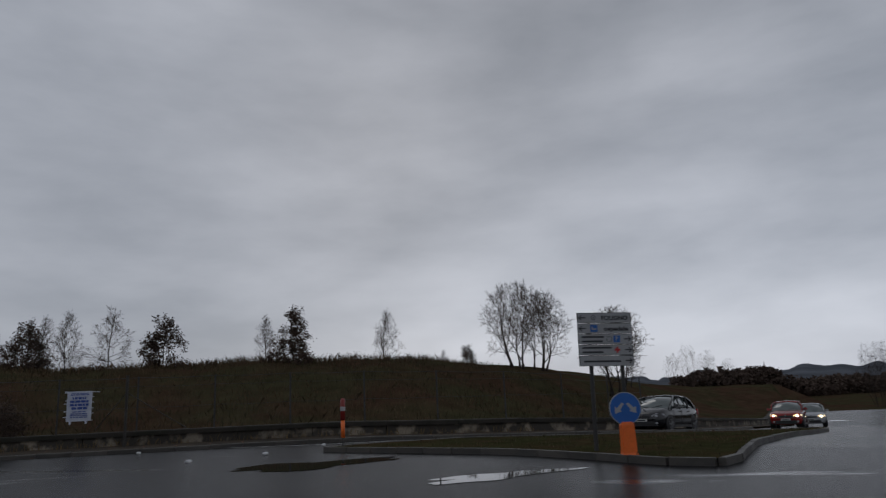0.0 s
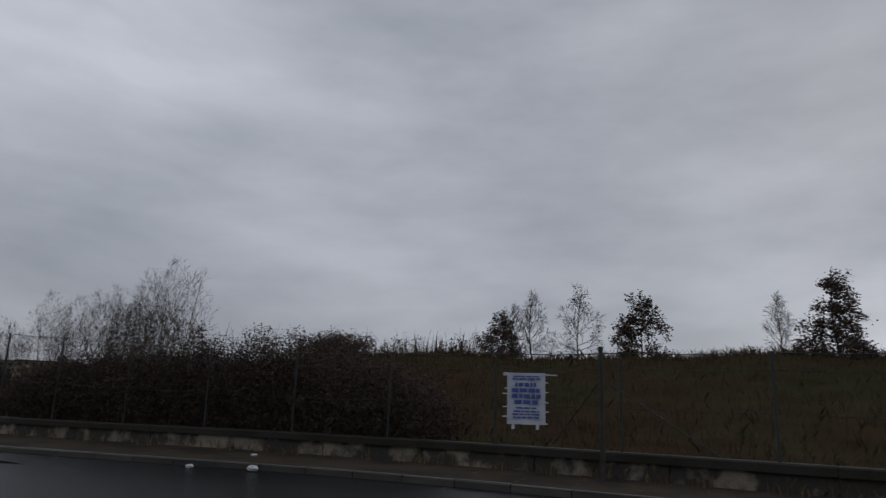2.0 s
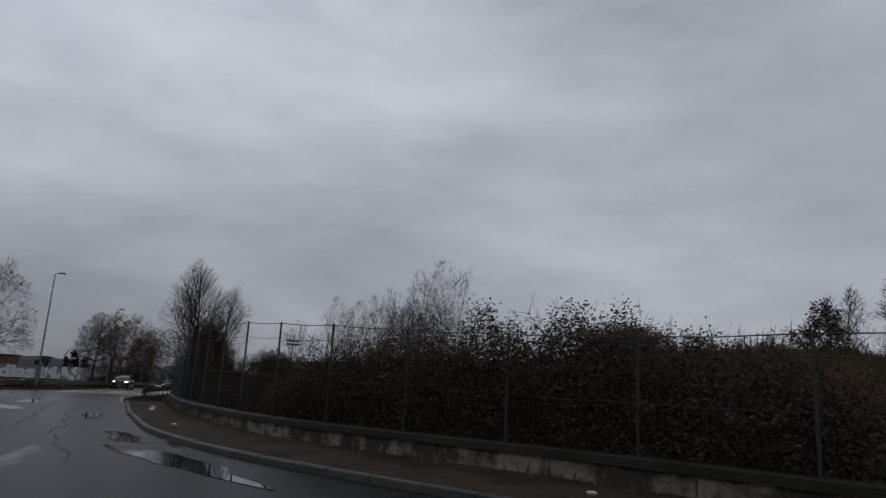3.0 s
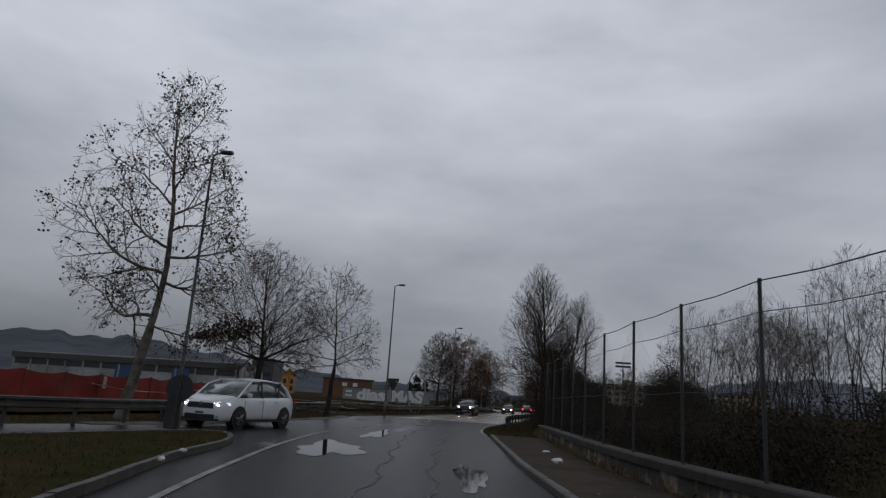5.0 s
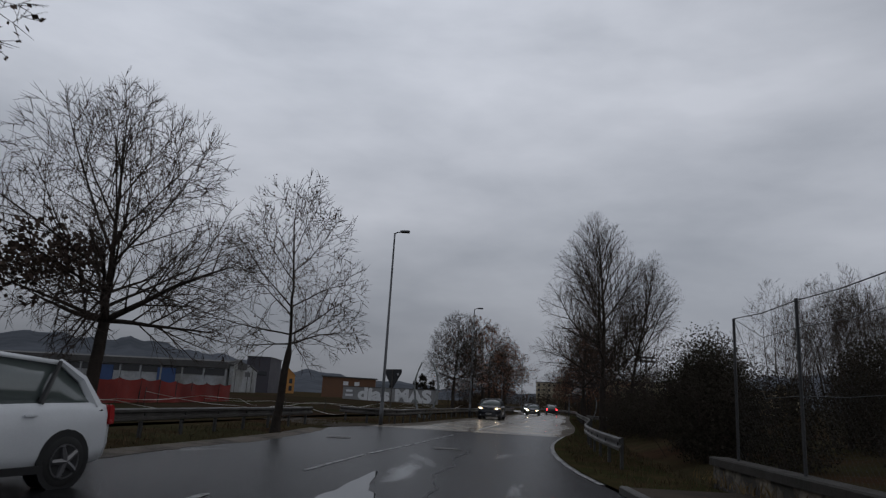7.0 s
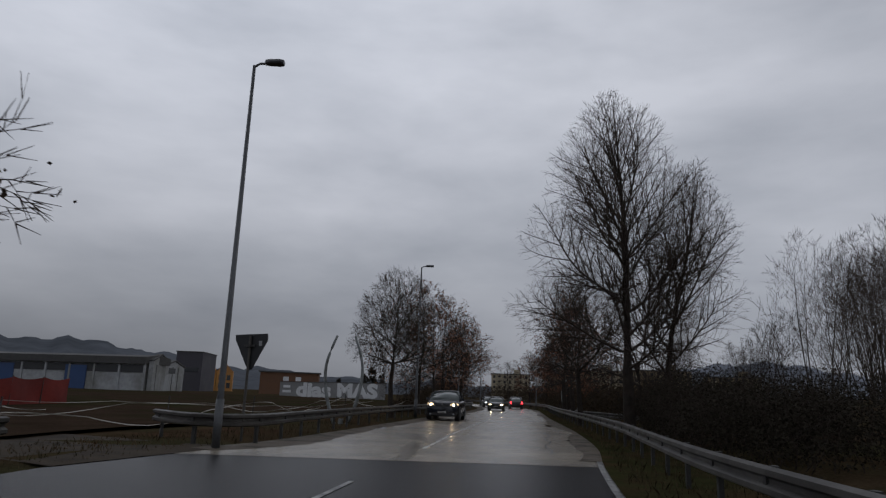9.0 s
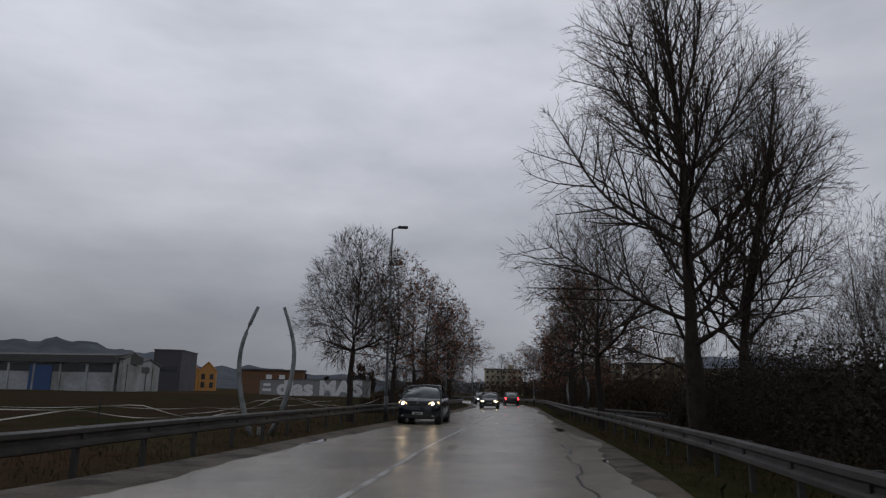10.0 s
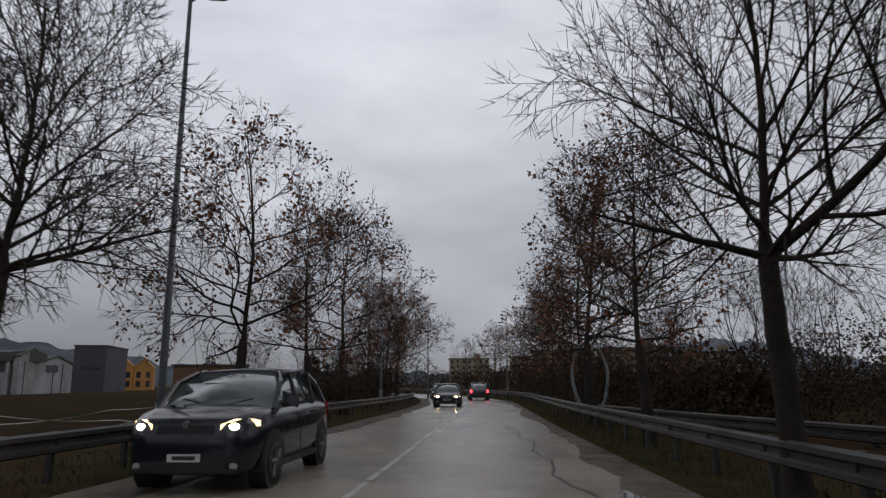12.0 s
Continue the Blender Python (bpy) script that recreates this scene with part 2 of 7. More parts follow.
ASPHALT = wet_road("wet_asphalt", (0.018, 0.018, 0.019), (0.011, 0.011, 0.012), 0.62, 0.27, (1.5, 0.4, 1.0), damp=0.05)
OLD_ROAD = wet_road("worn_wet_road", (0.3, 0.262, 0.208), (0.215, 0.188, 0.152), 0.62, 0.25, (1.6, 0.22, 1.0), damp=0.28)
GROUND = material("winter_grass", (0.045, 0.041, 0.022), 0.95, vary=0.45, scale=0.8, fine=14.0, bump=0.8, second=(0.055, 0.034, 0.022), second_scale=0.16, second_at=(0.42, 0.6), spec=0.0)
VERGE = material("verge_grass", (0.036, 0.036, 0.016), 0.95, vary=0.45, scale=1.6, fine=24.0, bump=0.8, second=(0.05, 0.036, 0.02), second_scale=0.7, spec=0.0)
GRASS = material("grass_blades", (0.05, 0.046, 0.022), 0.9, vary=0.3, second=(0.085, 0.055, 0.03), second_scale=0.25, second_at=(0.4, 0.6), island=0.4, spec=0.2)
RED_LEAF = material("oak_leaf", (0.062, 0.042, 0.032), 0.85, vary=0.3, bump=0.0, island=0.5, spec=0.15)
SEDGE = material("brown_sedge", (0.085, 0.056, 0.034), 0.9, vary=0.3, island=0.5, spec=0.1)
DRY_GRASS = material("dry_grass", (0.16, 0.11, 0.05), 0.9, vary=0.3, island=0.4, spec=0.2)
SOIL = material("field_soil", (0.042, 0.029, 0.021), 0.95, vary=0.4, scale=0.5, fine=9.0, bump=0.8, second=(0.03, 0.031, 0.015), second_scale=0.09, spec=0.0)
PAVE = material("damp_pavement", (0.058, 0.045, 0.033), 0.95, vary=0.3, scale=1.2, fine=50.0, second=(0.036, 0.03, 0.024), second_scale=0.8, rough_vary=0.1, spec=0.08)
KERB = material("kerb_concrete", (0.06, 0.054, 0.046), 0.6, vary=0.3, scale=2.0, fine=40.0, second=(0.045, 0.042, 0.038), second_scale=1.1, per_object=0.25)
WALL = material("stained_concrete", (0.22, 0.185, 0.14), 0.85, vary=0.3, scale=1.6, fine=26.0, bump=0.5, second=(0.04, 0.034, 0.027), second_scale=1.5, second_at=(0.4, 0.52), per_object=0.2)
COPING = material("mossy_coping", (0.034, 0.029, 0.024), 0.75, vary=0.35, scale=2.2, fine=30.0, bump=0.5, second=(0.02, 0.019, 0.013), second_scale=0.9, spec=0.25)
PAINT = material("worn_road_paint", (0.27, 0.27, 0.26), 0.5, vary=0.3, scale=6.0, fine=40.0, second=(0.08, 0.08, 0.08), second_scale=3.0, second_at=(0.44, 0.6))
PAINT_OLD = material("faded_road_paint", (0.42, 0.415, 0.39), 0.4, vary=0.25, scale=5.0, fine=40.0, second=(0.2, 0.185, 0.16), second_scale=1.6, second_at=(0.48, 0.6))
STEEL = material("galvanised_steel", (0.05, 0.046, 0.042), 0.5, 0.1, vary=0.25, scale=1.5, fine=30.0, bump=0.1, second=(0.075, 0.07, 0.064), second_scale=1.3, per_object=0.15, spec=0.25)
OLD_STEEL = material("dull_steel", (0.055, 0.054, 0.052), 0.6, 0.5, vary=0.3, scale=2.0, fine=30.0, bump=0.15)
POLE = material("lamp_pole_zinc", (0.1, 0.104, 0.11), 0.5, 0.5, vary=0.25, scale=1.2, fine=20.0, bump=0.1)
LAMP_HEAD = material("lamp_head_grey", (0.06, 0.06, 0.065), 0.45, 0.3, vary=0.1, bump=0.0)
POST = material("fence_post_dark", (0.04, 0.04, 0.041), 0.7, 0.2, vary=0.3, scale=3.0)
BARK = material("dark_bark", (0.04, 0.032, 0.027), 0.9, vary=0.5, scale=4.0, fine=45.0, bump=0.7, second=(0.036, 0.031, 0.027), second_scale=1.6, spec=0.08)
PALE_BARK = material("plane_bark", (0.14, 0.125, 0.10), 0.9, vary=0.35, scale=3.0, fine=30.0, bump=0.5, second=(0.055, 0.048, 0.04), second_scale=2.2)
TWIG = material("brown_twig", (0.05, 0.038, 0.032), 0.9, vary=0.25, bump=0.0, spec=0.08)
GREY_TWIG = material("grey_twig", (0.05, 0.041, 0.036), 0.9, vary=0.25, bump=0.0, spec=0.08)
SCRUB_LEAF = material("scrub_leaf", (0.055, 0.04, 0.026), 0.95, vary=0.3, bump=0.0, island=0.3, spec=0.1)
LEAF_BROWN = material("dead_leaf", (0.16, 0.075, 0.045), 0.85, vary=0.3, bump=0.0, island=0.5, spec=0.2)
LEAF_DARK = material("dark_leaf", (0.088, 0.065, 0.053), 0.95, vary=0.3, bump=0.0, island=0.3, spec=0.02)
IVY = material("ivy_leaf", (0.04, 0.035, 0.027), 0.95, vary=0.3, bump=0.0, island=0.25, spec=0.02)

# ---- plan lines ----
KERB_LINE = smooth_line([(72, -55.5), (50, -48.3), (36, -42.8), (26, -38.6), (19, -35.0), (15.4, -31.8), (13.3, -28.2), (12.2, -24.3), (11.3, -21), (10.4, -18.6), (9.5, -15.9), (8.4, -13.0), (7.2, -10.6), (5.9, -8.2), (4.5, -5.5), (3.4, -2.7), (2.7, -0.2), (2.1, 2.8), (1.55, 8), (1.15, 12), (0.75, 18), (0.3, 24.5)], 1.0)
WALL_LINE = smooth_line([(73, -53.5), (50, -46.3), (36, -40.8), (26, -36.6), (19.8, -33.2), (16.6, -30.2), (14.8, -27.4), (13.9, -24.8), (13.3, -22), (12.7, -19.5), (11.7, -15.8), (10.6, -12.2), (9.2, -8.7), (7.7, -5.7), (6.2, -2.8), (5.1, 0), (4.4, 2.8), (3.7, 6.8), (3.2, 10.6), (2.9, 14.5), (2.7, 20), (2.4, 26.5)], 1.0)
BANK_LINE = np.vstack([WALL_LINE, [(2.7, 30), (3.6, 40), (4.6, 50), (6.2, 60), (7.4, 75), (9.0, 95), (11.5, 112), (11.0, 135), (6, 160), (-10, 195)]])
RIGHT_EDGE = smooth_line([(0.3, 24.5), (-0.1, 28), (-0.2, 33), (0.1, 38), (0.9, 44), (1.9, 50), (2.9, 60), (3.6, 70), (4.5, 82), (5.9, 98), (7.0, 112), (6.6, 130), (3.5, 152), (-8, 185)], 1.5)
LEFT_EDGE = smooth_line([(-36, -10), (-26, -1), (-18, 4.5), (-14.2, 9.2), (-11.9, 13.8), (-10.4, 18.5), (-9.5, 23), (-8.9, 28), (-8.6, 34), (-8.8, 40), (-8.0, 44), (-6.9, 47), (-6.0, 53), (-5.1, 61), (-4.1, 69), (-3.1, 77), (-2.0, 86), (-0.6, 98), (0.3, 112), (0.0, 128), (-2.5, 150), (-12, 180)], 1.5)
CENTRE = smooth_line([(-5.3, 22), (-4.9, 28.5), (-4.4, 33), (-3.8, 39.5), (-2.9, 48.2), (-2.2, 56), (-1.3, 64), (-0.4, 72), (0.5, 80.5), (1.6, 90), (2.9, 103), (3.5, 114), (3.2, 128), (0.8, 150), (-9, 182)], 0.5)
RAIL_NEAR = smooth_line([(-30, -0.5), (-20, 5.5), (-15.2, 9.0), (-12.6, 11.6), (-11.3, 14), (-10.7, 17), (-10.5, 21), (-10.4, 27), (-10.2, 33), (-9.9, 38), (-9.8, 41)], 0.5)
RAIL_LEFT = smooth_line([(-10.2, 47.6), (-9.2, 46.4), (-8.2, 45.7), (-7.4, 46.0), (-7.0, 47.2), (-6.9, 50), (-6.4, 57), (-5.7, 64.5), (-4.9, 72), (-3.9, 80), (-2.9, 88), (-1.7, 97), (-0.8, 108), (-0.7, 120), (-2.2, 138), (-6.5, 158), (-14, 178)], 0.5)
RAIL_RIGHT = smooth_line([(0.95, 28.4), (1.0, 33), (1.35, 39), (2.1, 45), (2.9, 51), (3.7, 60), (4.5, 71), (5.4, 83), (6.8, 98), (8.0, 112), (7.6, 130), (4.6, 152), (-7, 186)], 0.5)


def side_distance(line, x, y):
    """Signed distance of points from a plan line, positive to its right."""
    p = np.stack([np.ravel(x), np.ravel(y)], 1)
    best, sign = np.full(len(p), 1e9), np.ones(len(p))
    a, b = line[:-1, :2], line[1:, :2]
    for i in range(len(a)):
        d = b[i] - a[i]
        s = np.clip(((p - a[i]) @ d) / (d @ d), 0, 1)
        q = p - a[i] - s[:, None] * d
        r = np.einsum("ij,ij->i", q, q)
        m = r < best
        best[m] = r[m]
        sign[m] = np.where((d[0] * q[:, 1] - d[1] * q[:, 0])[m] < 0, 1.0, -1.0)
    return (np.sqrt(best) * sign).reshape(np.shape(x))


def ease(v, a, b):
    t = np.clip((v - a) / (b - a), 0, 1)
    return t * t * (3 - 2 * t)


BANK_COARSE = np.vstack([BANK_LINE[:-10:4], BANK_LINE[-11:]])
LEFT_COARSE = LEFT_EDGE[::4]


def entry_fall(x, y):
    """How far the entry road and its verges drop towards the south-east."""
    u = (np.asarray(x, float) - 11.0) * 0.85 - (np.asarray(y, float) + 27.0) * 0.53
    return -0.055 * (np.clip(u, 0, 44) - 1.5 * ease(u, 0, 6))


def ground_height(x, y):
    """The lie of the land: level roads, low verges, and the grassy mound behind the wall."""
    x, y = np.asarray(x, float), np.asarray(y, float)
    s = side_distance(BANK_COARSE, x, y)
    return level_height(x, y, s) + entry_fall(x, y) * (1 - ease(s, 2, 18) * (1 - ease(s, 40, 120)))


def level_height(x, y, s):
    """The same with the entry road taken as level; s: distance behind the wall."""
    top = np.interp(y, [-70, -50, -42, -34, -28, -20, -12, 0, 14, 24, 34, 50, 62, 80, 100, 140], [0.2, 0.3, 1.2, 2.7, 3.4, 3.7, 3.6, 3.7, 3.9, 2.2, 1.2, 1.2, 1.8, 2.0, 1.2, 0.3])
    far = 1 - 0.8 * ease(s, 45, 140)
    roll = 0.18 * np.sin(x * 0.31 + 1.3) * np.cos(y * 0.27) + 0.1 * np.sin(x * 0.83 - y * 0.57)
    bank = 0.30 * ease(s, 0.1, 0.5) + (top * far * ease(s, 1.0, 24) + roll * ease(s, 2, 10))
    left = side_distance(LEFT_COARSE, x, y)
    verge = 0.11 * ease(-left, 0.1, 1.3) + 0.05 * np.sin(x * 0.4) * ease(-left, 4, 12)
    return -0.07 + np.where(s > 0, bank, np.where(left < 0, verge, 0.0))


# ---- ground: one sheet to the horizon ----
gx = np.r_[-3200, -1800, -1000, -600, -400, -260, -180, np.arange(-140, -32, 6), np.arange(-32, 46, 0.9), np.arange(46, 130, 4), 180, 260, 400, 600, 1000, 1800, 3200]
gy = np.r_[-3200, -1800, -1000, -600, -400, -260, -180, -130, np.arange(-100, -60, 5), np.arange(-60, 100, 0.9), np.arange(100, 200, 4), 260, 400, 600, 1000, 1800, 3200]
GX, GY = np.meshgrid(gx, gy)
GZ = ground_height(GX, GY)
ix, iy = np.meshgrid(np.arange(len(gx) - 1), np.arange(len(gy) - 1))
i0 = (iy * len(gx) + ix).ravel()
ground = part("ground", mesh_np("ground", np.stack([GX, GY, GZ], -1).reshape(-1, 3), np.stack([i0, i0 + 1, i0 + 1 + len(gx), i0 + len(gx)], 1)), GROUND, smooth=True)
tagged(ground, "dark wet winter grass and bare earth rising to a low mound", "ground", kind="structure")

# ploughed field beyond the guard rail
fx = np.linspace(0, 1, 60)
field = Build()
rows_ = []
for u in np.linspace(0, 1, 50):
    y = 16 + u * 150
    x1 = np.interp(y, [16, 40, 48, 60, 80, 110, 166], [-14, -12.5, -12, -9.5, -7, -4.5, -9])
    rows_.append([(x1 - (90 + 40 * u) * t, y + 10 * t, 0.14 + 0.04 * math.sin(57 * t + u * 9) * math.sin(31 * u)) for t in fx ** 1.5])
field.loft(rows_, closed=False)
tagged(part("field", field, SOIL, smooth=True), "brown ploughed field with patches of thin grass", "field", kind="structure")

# ---- roads ----
road = Build()
outline = list(map(tuple, RIGHT_EDGE[RIGHT_EDGE[:, 1] < 44.0])) + [(0.93, 44.2), (-8.05, 43.6)] + [tuple(p) for p in LEFT_EDGE[::-1] if p[1] < 43.0] + [(-36, -20), (-33, -32), (-24, -43), (-8, -48), (12, -50), (34, -53), (72, -66)] + list(map(tuple, KERB_LINE))
road.add([(x, y, 0.0) for x, y in outline], [tuple(range(len(outline)))])
road_me = road.mesh("road")
bm = bmesh.new()
bm.from_mesh(road_me)
bmesh.ops.triangulate(bm, faces=bm.faces)
for u in range(0, 48, 2):
    bmesh.ops.bisect_plane(bm, geom=bm.verts[:] + bm.edges[:] + bm.faces[:], plane_co=(11 + 0.85 * u, -27 - 0.53 * u, 0), plane_no=(0.85, -0.53, 0))
for q in bm.verts:
    q.co.z += float(entry_fall(q.co.x, q.co.y))
bm.to_mesh(road_me)
bm.free()
tagged(part("road", road_me, ASPHALT), "dark wet asphalt of the roundabout and its exit with puddles", "road", kind="structure")
lane = Build()
right_far = [p for p in RIGHT_EDGE if p[1] > 44.4]
left_far = [p for p in LEFT_EDGE if p[1] > 43.9]
outline = [(-8.05, 43.6), (0.93, 44.2)] + list(map(tuple, right_far)) + list(map(tuple, left_far[::-1]))
lane.add([(x, y, 0.004) for x, y in outline], [tuple(range(len(outline)))])
tagged(part("road_2", lane, OLD_ROAD), "pale worn wet road surface with patched seams", "road", kind="structure")
apron = Build().add([(-8.7, 40.6, 0.012), (-7.4, 45.6, 0.012), (-8.6, 46.2, 0.012), (-14, 47.2, 0.1), (-24, 47, 0.12), (-24, 43.5, 0.12), (-13, 42.4, 0.1)], [(0, 1, 2, 3, 4, 5, 6)])
tagged(part("driveway", apron, PAVE), "muddy paved track leading into the field", "driveway", kind="structure")


def dashes(line, start, end, on, off, width, name, label, mat=PAINT):
    """Painted strokes along a plan line."""
    l = np.r_[0, np.cumsum(np.linalg.norm(np.diff(line, axis=0), axis=1))]
    s, root = start, thing(name, pose(0, 0, 0), label, "road marking", kind="structure")
    end = min(end, l[-1] - 0.6)
    while s < end:
        q = np.arange(s, min(s + on, end) + 0.01, 0.5)
        piece = np.stack([np.interp(q, l, line[:, k]) for k in (0, 1)], 1)
        if len(piece) > 1:
            v, f = ribbon(piece, width / 2, width / 2, 0.009)
            v[:, 2] += entry_fall(v[:, 0], v[:, 1])
            part("stroke", mesh_np("stroke", v, f), mat, root)
        s += on + off
    return root


dashes(CENTRE, 2.5, 18.5, 4.2, 0.25, 0.09, "centre_line_1", "worn white centre line on wet asphalt")
dashes(CENTRE, 25.5, 130, 7.0, 0.15, 0.11, "centre_line_2", "faded white centre line on the old road", PAINT_OLD)
dashes(RIGHT_EDGE, 1.0, 22, 21, 1.0, 0.14, "edge_line_1", "worn white edge line beside the verge")
dashes(smooth_line([(-2.4, -2.9), (-1.45, -3.4), (-1.95, -1.6), (-2.5, 0.4), (-3.1, 3.0), (-3.7, 6), (-4.2, 9), (-4.8, 13), (-5.3, 18), (-5.5, 22)], 0.4), 0, 27, 26, 1, 0.12, "edge_line_2", "white line edging the splitter island")
dashes(smooth_line([(11.3, -18.3), (10.9, -21.2), (11.3, -24.4), (12.6, -28.6), (15, -32.6), (18.6, -35.7), (26, -39.4)], 0.5), 0, 24, 23, 1, 0.14, "edge_line_3", "white edge line along the entry lane")

# tar seams and patches on the asphalt
TAR = material("tar_seam", (0.008, 0.008, 0.009), 0.6, vary=0.2, bump=0.1)
for n_, pts in (("tar_seam", [(1.3, -5.5), (1.0, -3.2), (0.45, -0.8), (0.2, 1.2), (0.1, 3.6), (-0.3, 7), (-0.7, 11), (-1.0, 16), (-1.3, 22)]), ("tar_seam", [(-1.0, 2.5), (-1.3, 7), (-1.8, 12), (-2.4, 18), (-2.8, 24), (-2.7, 32)]), ("tar_seam", [(1.9, 58), (2.3, 62), (2.1, 68), (2.6, 75), (2.9, 82)]), ("tar_seam", [(0.2, 47), (0.9, 53), (1.5, 58)])):
    ln = smooth_line(pts, 0.35)
    ln[:, 0] += 0.09 * np.sin(np.arange(len(ln)) * 0.55) + 0.03 * np.sin(np.arange(len(ln)) * 1.7)
    v, f = ribbon(ln, 0.022, 0.022, 0.006)
    tagged(part(n_, mesh_np(n_, v, f), TAR), "glossy dark tar seam in the road", "road seam", kind="structure")


# manhole covers
def manhole(x, y, w=0.62):
    root = thing("manhole_cover", pose(x, y, 0.0, 0, 0, 12), "light steel manhole cover set in wet asphalt", "manhole cover", "manhole covers")
    part("rim", Build().box((0, 0, 0.004), (w + 0.14, w + 0.14, 0.008)), OLD_STEEL, root)
    part("lid", Build().box((0, 0, 0.009), (w, w, 0.014)), KERB, root, "pale worn lid", bevel=0.004)


manhole(-6.9, 34.1)
manhole(-3.3, 32.2)

# ---- kerbs, pavement and wall ----
pv, pf = [], []
wall_in = WALL_LINE
kn = np.linspace(0, 1, 120)


def along(line, s):
    l = np.r_[0, np.cumsum(np.linalg.norm(np.diff(line, axis=0), axis=1))]
    return np.stack([np.interp(s * l[-1], l, line[:, k]) for k in (0, 1)], 1)


ka = along(KERB_LINE, kn)
# partner on the wall for every kerb point: nearest wall point
wb = np.array([WALL_LINE[np.argmin(((WALL_LINE - p) ** 2).sum(1))] for p in ka])
pv = np.vstack([np.c_[ka, np.full(len(ka), 0.10)], np.c_[ka * 0.5 + wb * 0.5, np.full(len(ka), 0.115)], np.c_[wb, np.full(len(ka), 0.13)]])
m_ = len(ka)
pv[:, 2] += entry_fall(pv[:, 0], pv[:, 1])
i = np.arange(m_ - 1)
pf = np.vstack([np.stack([i + a, i + a + m_, i + a + m_ + 1, i + a + 1], 1) for a in (0, m_)])
tagged(part("pavement", mesh_np("pavement", pv, pf), PAVE, smooth=True), "damp narrow pavement strewn with leaves and grit beneath the wall", "pavement", kind="structure")


def kerb_run(line, label, inward=1.0, height=0.12, width=0.14):
    """A row of kerb stones along a line; the stones lie to its right (or left for inward -1)."""
    root = thing("kerb", pose(0, 0, 0), label, "kerb", kind="structure")
    w = width * inward
    for a, b in zip(line[:-1], line[1:]):
        d = b - a
        L = float(np.hypot(*d))
        if L < 0.1:
            continue
        me = bpy.data.meshes.get("kerb_stone_%d" % round(L * 100)) or None
        if me is None:
            g = L - 0.012
            prof = [(0.0, -0.1), (0.0, height - 0.03), (0.03, height), (width, height), (width, -0.1)]
            bld = Build().loft([[(t, o * inward, h) for o, h in prof] for t in (0.006, g)])
            me = bld.mesh("kerb_stone_%d" % round(L * 100))
            me.materials.append(KERB)
        ob = new("kerb_stone", me)
        ob.parent = root
        q = rng.normal(0, 0.004)
        # local x along the stone, local y to the right of the line
        ang = math.atan2(d[1], d[0])
        za, zb = entry_fall(a[0], a[1]), entry_fall(b[0], b[1])
        ob.matrix_basis = Matrix.LocRotScale((a[0], a[1], q + za), Euler((0, -math.atan2(zb - za, L), ang)), (1, -1, 1))
    return root


kerb_run(smooth_line(KERB_LINE[KERB_LINE[:, 0] < 30], 1.0), "row of worn concrete kerb stones along the pavement")

# the low wall: cast lengths with a dark coping
lw = smooth_line(WALL_LINE, 2.5)
wall_root = thing("wall_low", pose(0, 0, 0), "low stained concrete retaining wall with streaks of damp", "wall", kind="structure")
for a, b in zip(lw[:-1], lw[1:]):
    seg = np.array([a, (a + b) / 2, b])
    d = (b - a) / np.linalg.norm(b - a) * 0.012
    seg[0] += d
    seg[2] -= d
    part("wall_panel", sweep(seg, [(0.0, -0.1), (0.02, 0.43), (0.26, 0.43), (0.28, -0.1)], entry_fall(seg[:, 0], seg[:, 1])), WALL, wall_root)
    part("coping", sweep(np.array([a + d * 0.3, (a + b) / 2, b - d * 0.3]), [(-0.06, 0.43), (-0.06, 0.56), (-0.03, 0.585), (0.31, 0.585), (0.34, 0.56), (0.34, 0.43)], entry_fall(seg[:, 0], seg[:, 1])), COPING, wall_root)


# ---- fence on the wall ----
def wire_curve(name, pts, r, mat, parent=None):
    return part(name, Build().tube(pts, r, 4, cap=False), mat, parent)


fence = thing("fence", pose(0, 0, 0), "tall dark wire mesh fence on slim steel posts above the wall", "fence")
fl = smooth_line(WALL_LINE[(WALL_LINE[:, 0] < 21) & (WALL_LINE[:, 1] < 25.6)], 2.6)
fn = normals2(fl)
tops = []
for k, (p, q) in enumerate(zip(fl, fn)):
    x, y = p + q * 0.14
    low_z = float(entry_fall(x, y))
    h = float(np.interp(y, [-30, -8, 4, 30], [2.25, 2.45, 3.24, 3.16])) + low_z
    tops.append((x, y, h))
    pb = Build().tube([(x, y, 0.5 + low_z), (x, y, h)], 0.027, 6)
    part("post", pb, POST, fence)
for z_of in (0.45, 0.84, 1.0):
    pts = []
    for a, b in zip(tops[:-1], tops[1:]):
        for s in (0, 0.5):
            pts.append((a[0] + (b[0] - a[0]) * s, a[1] + (b[1] - a[1]) * s, 0.55 + (a[2] + (b[2] - a[2]) * s - 0.58) * z_of - (0.03 if s else 0)))
    wire_curve("wire", pts + [tops[-1]], 0.009 if z_of == 1.0 else 0.006, POST, fence)
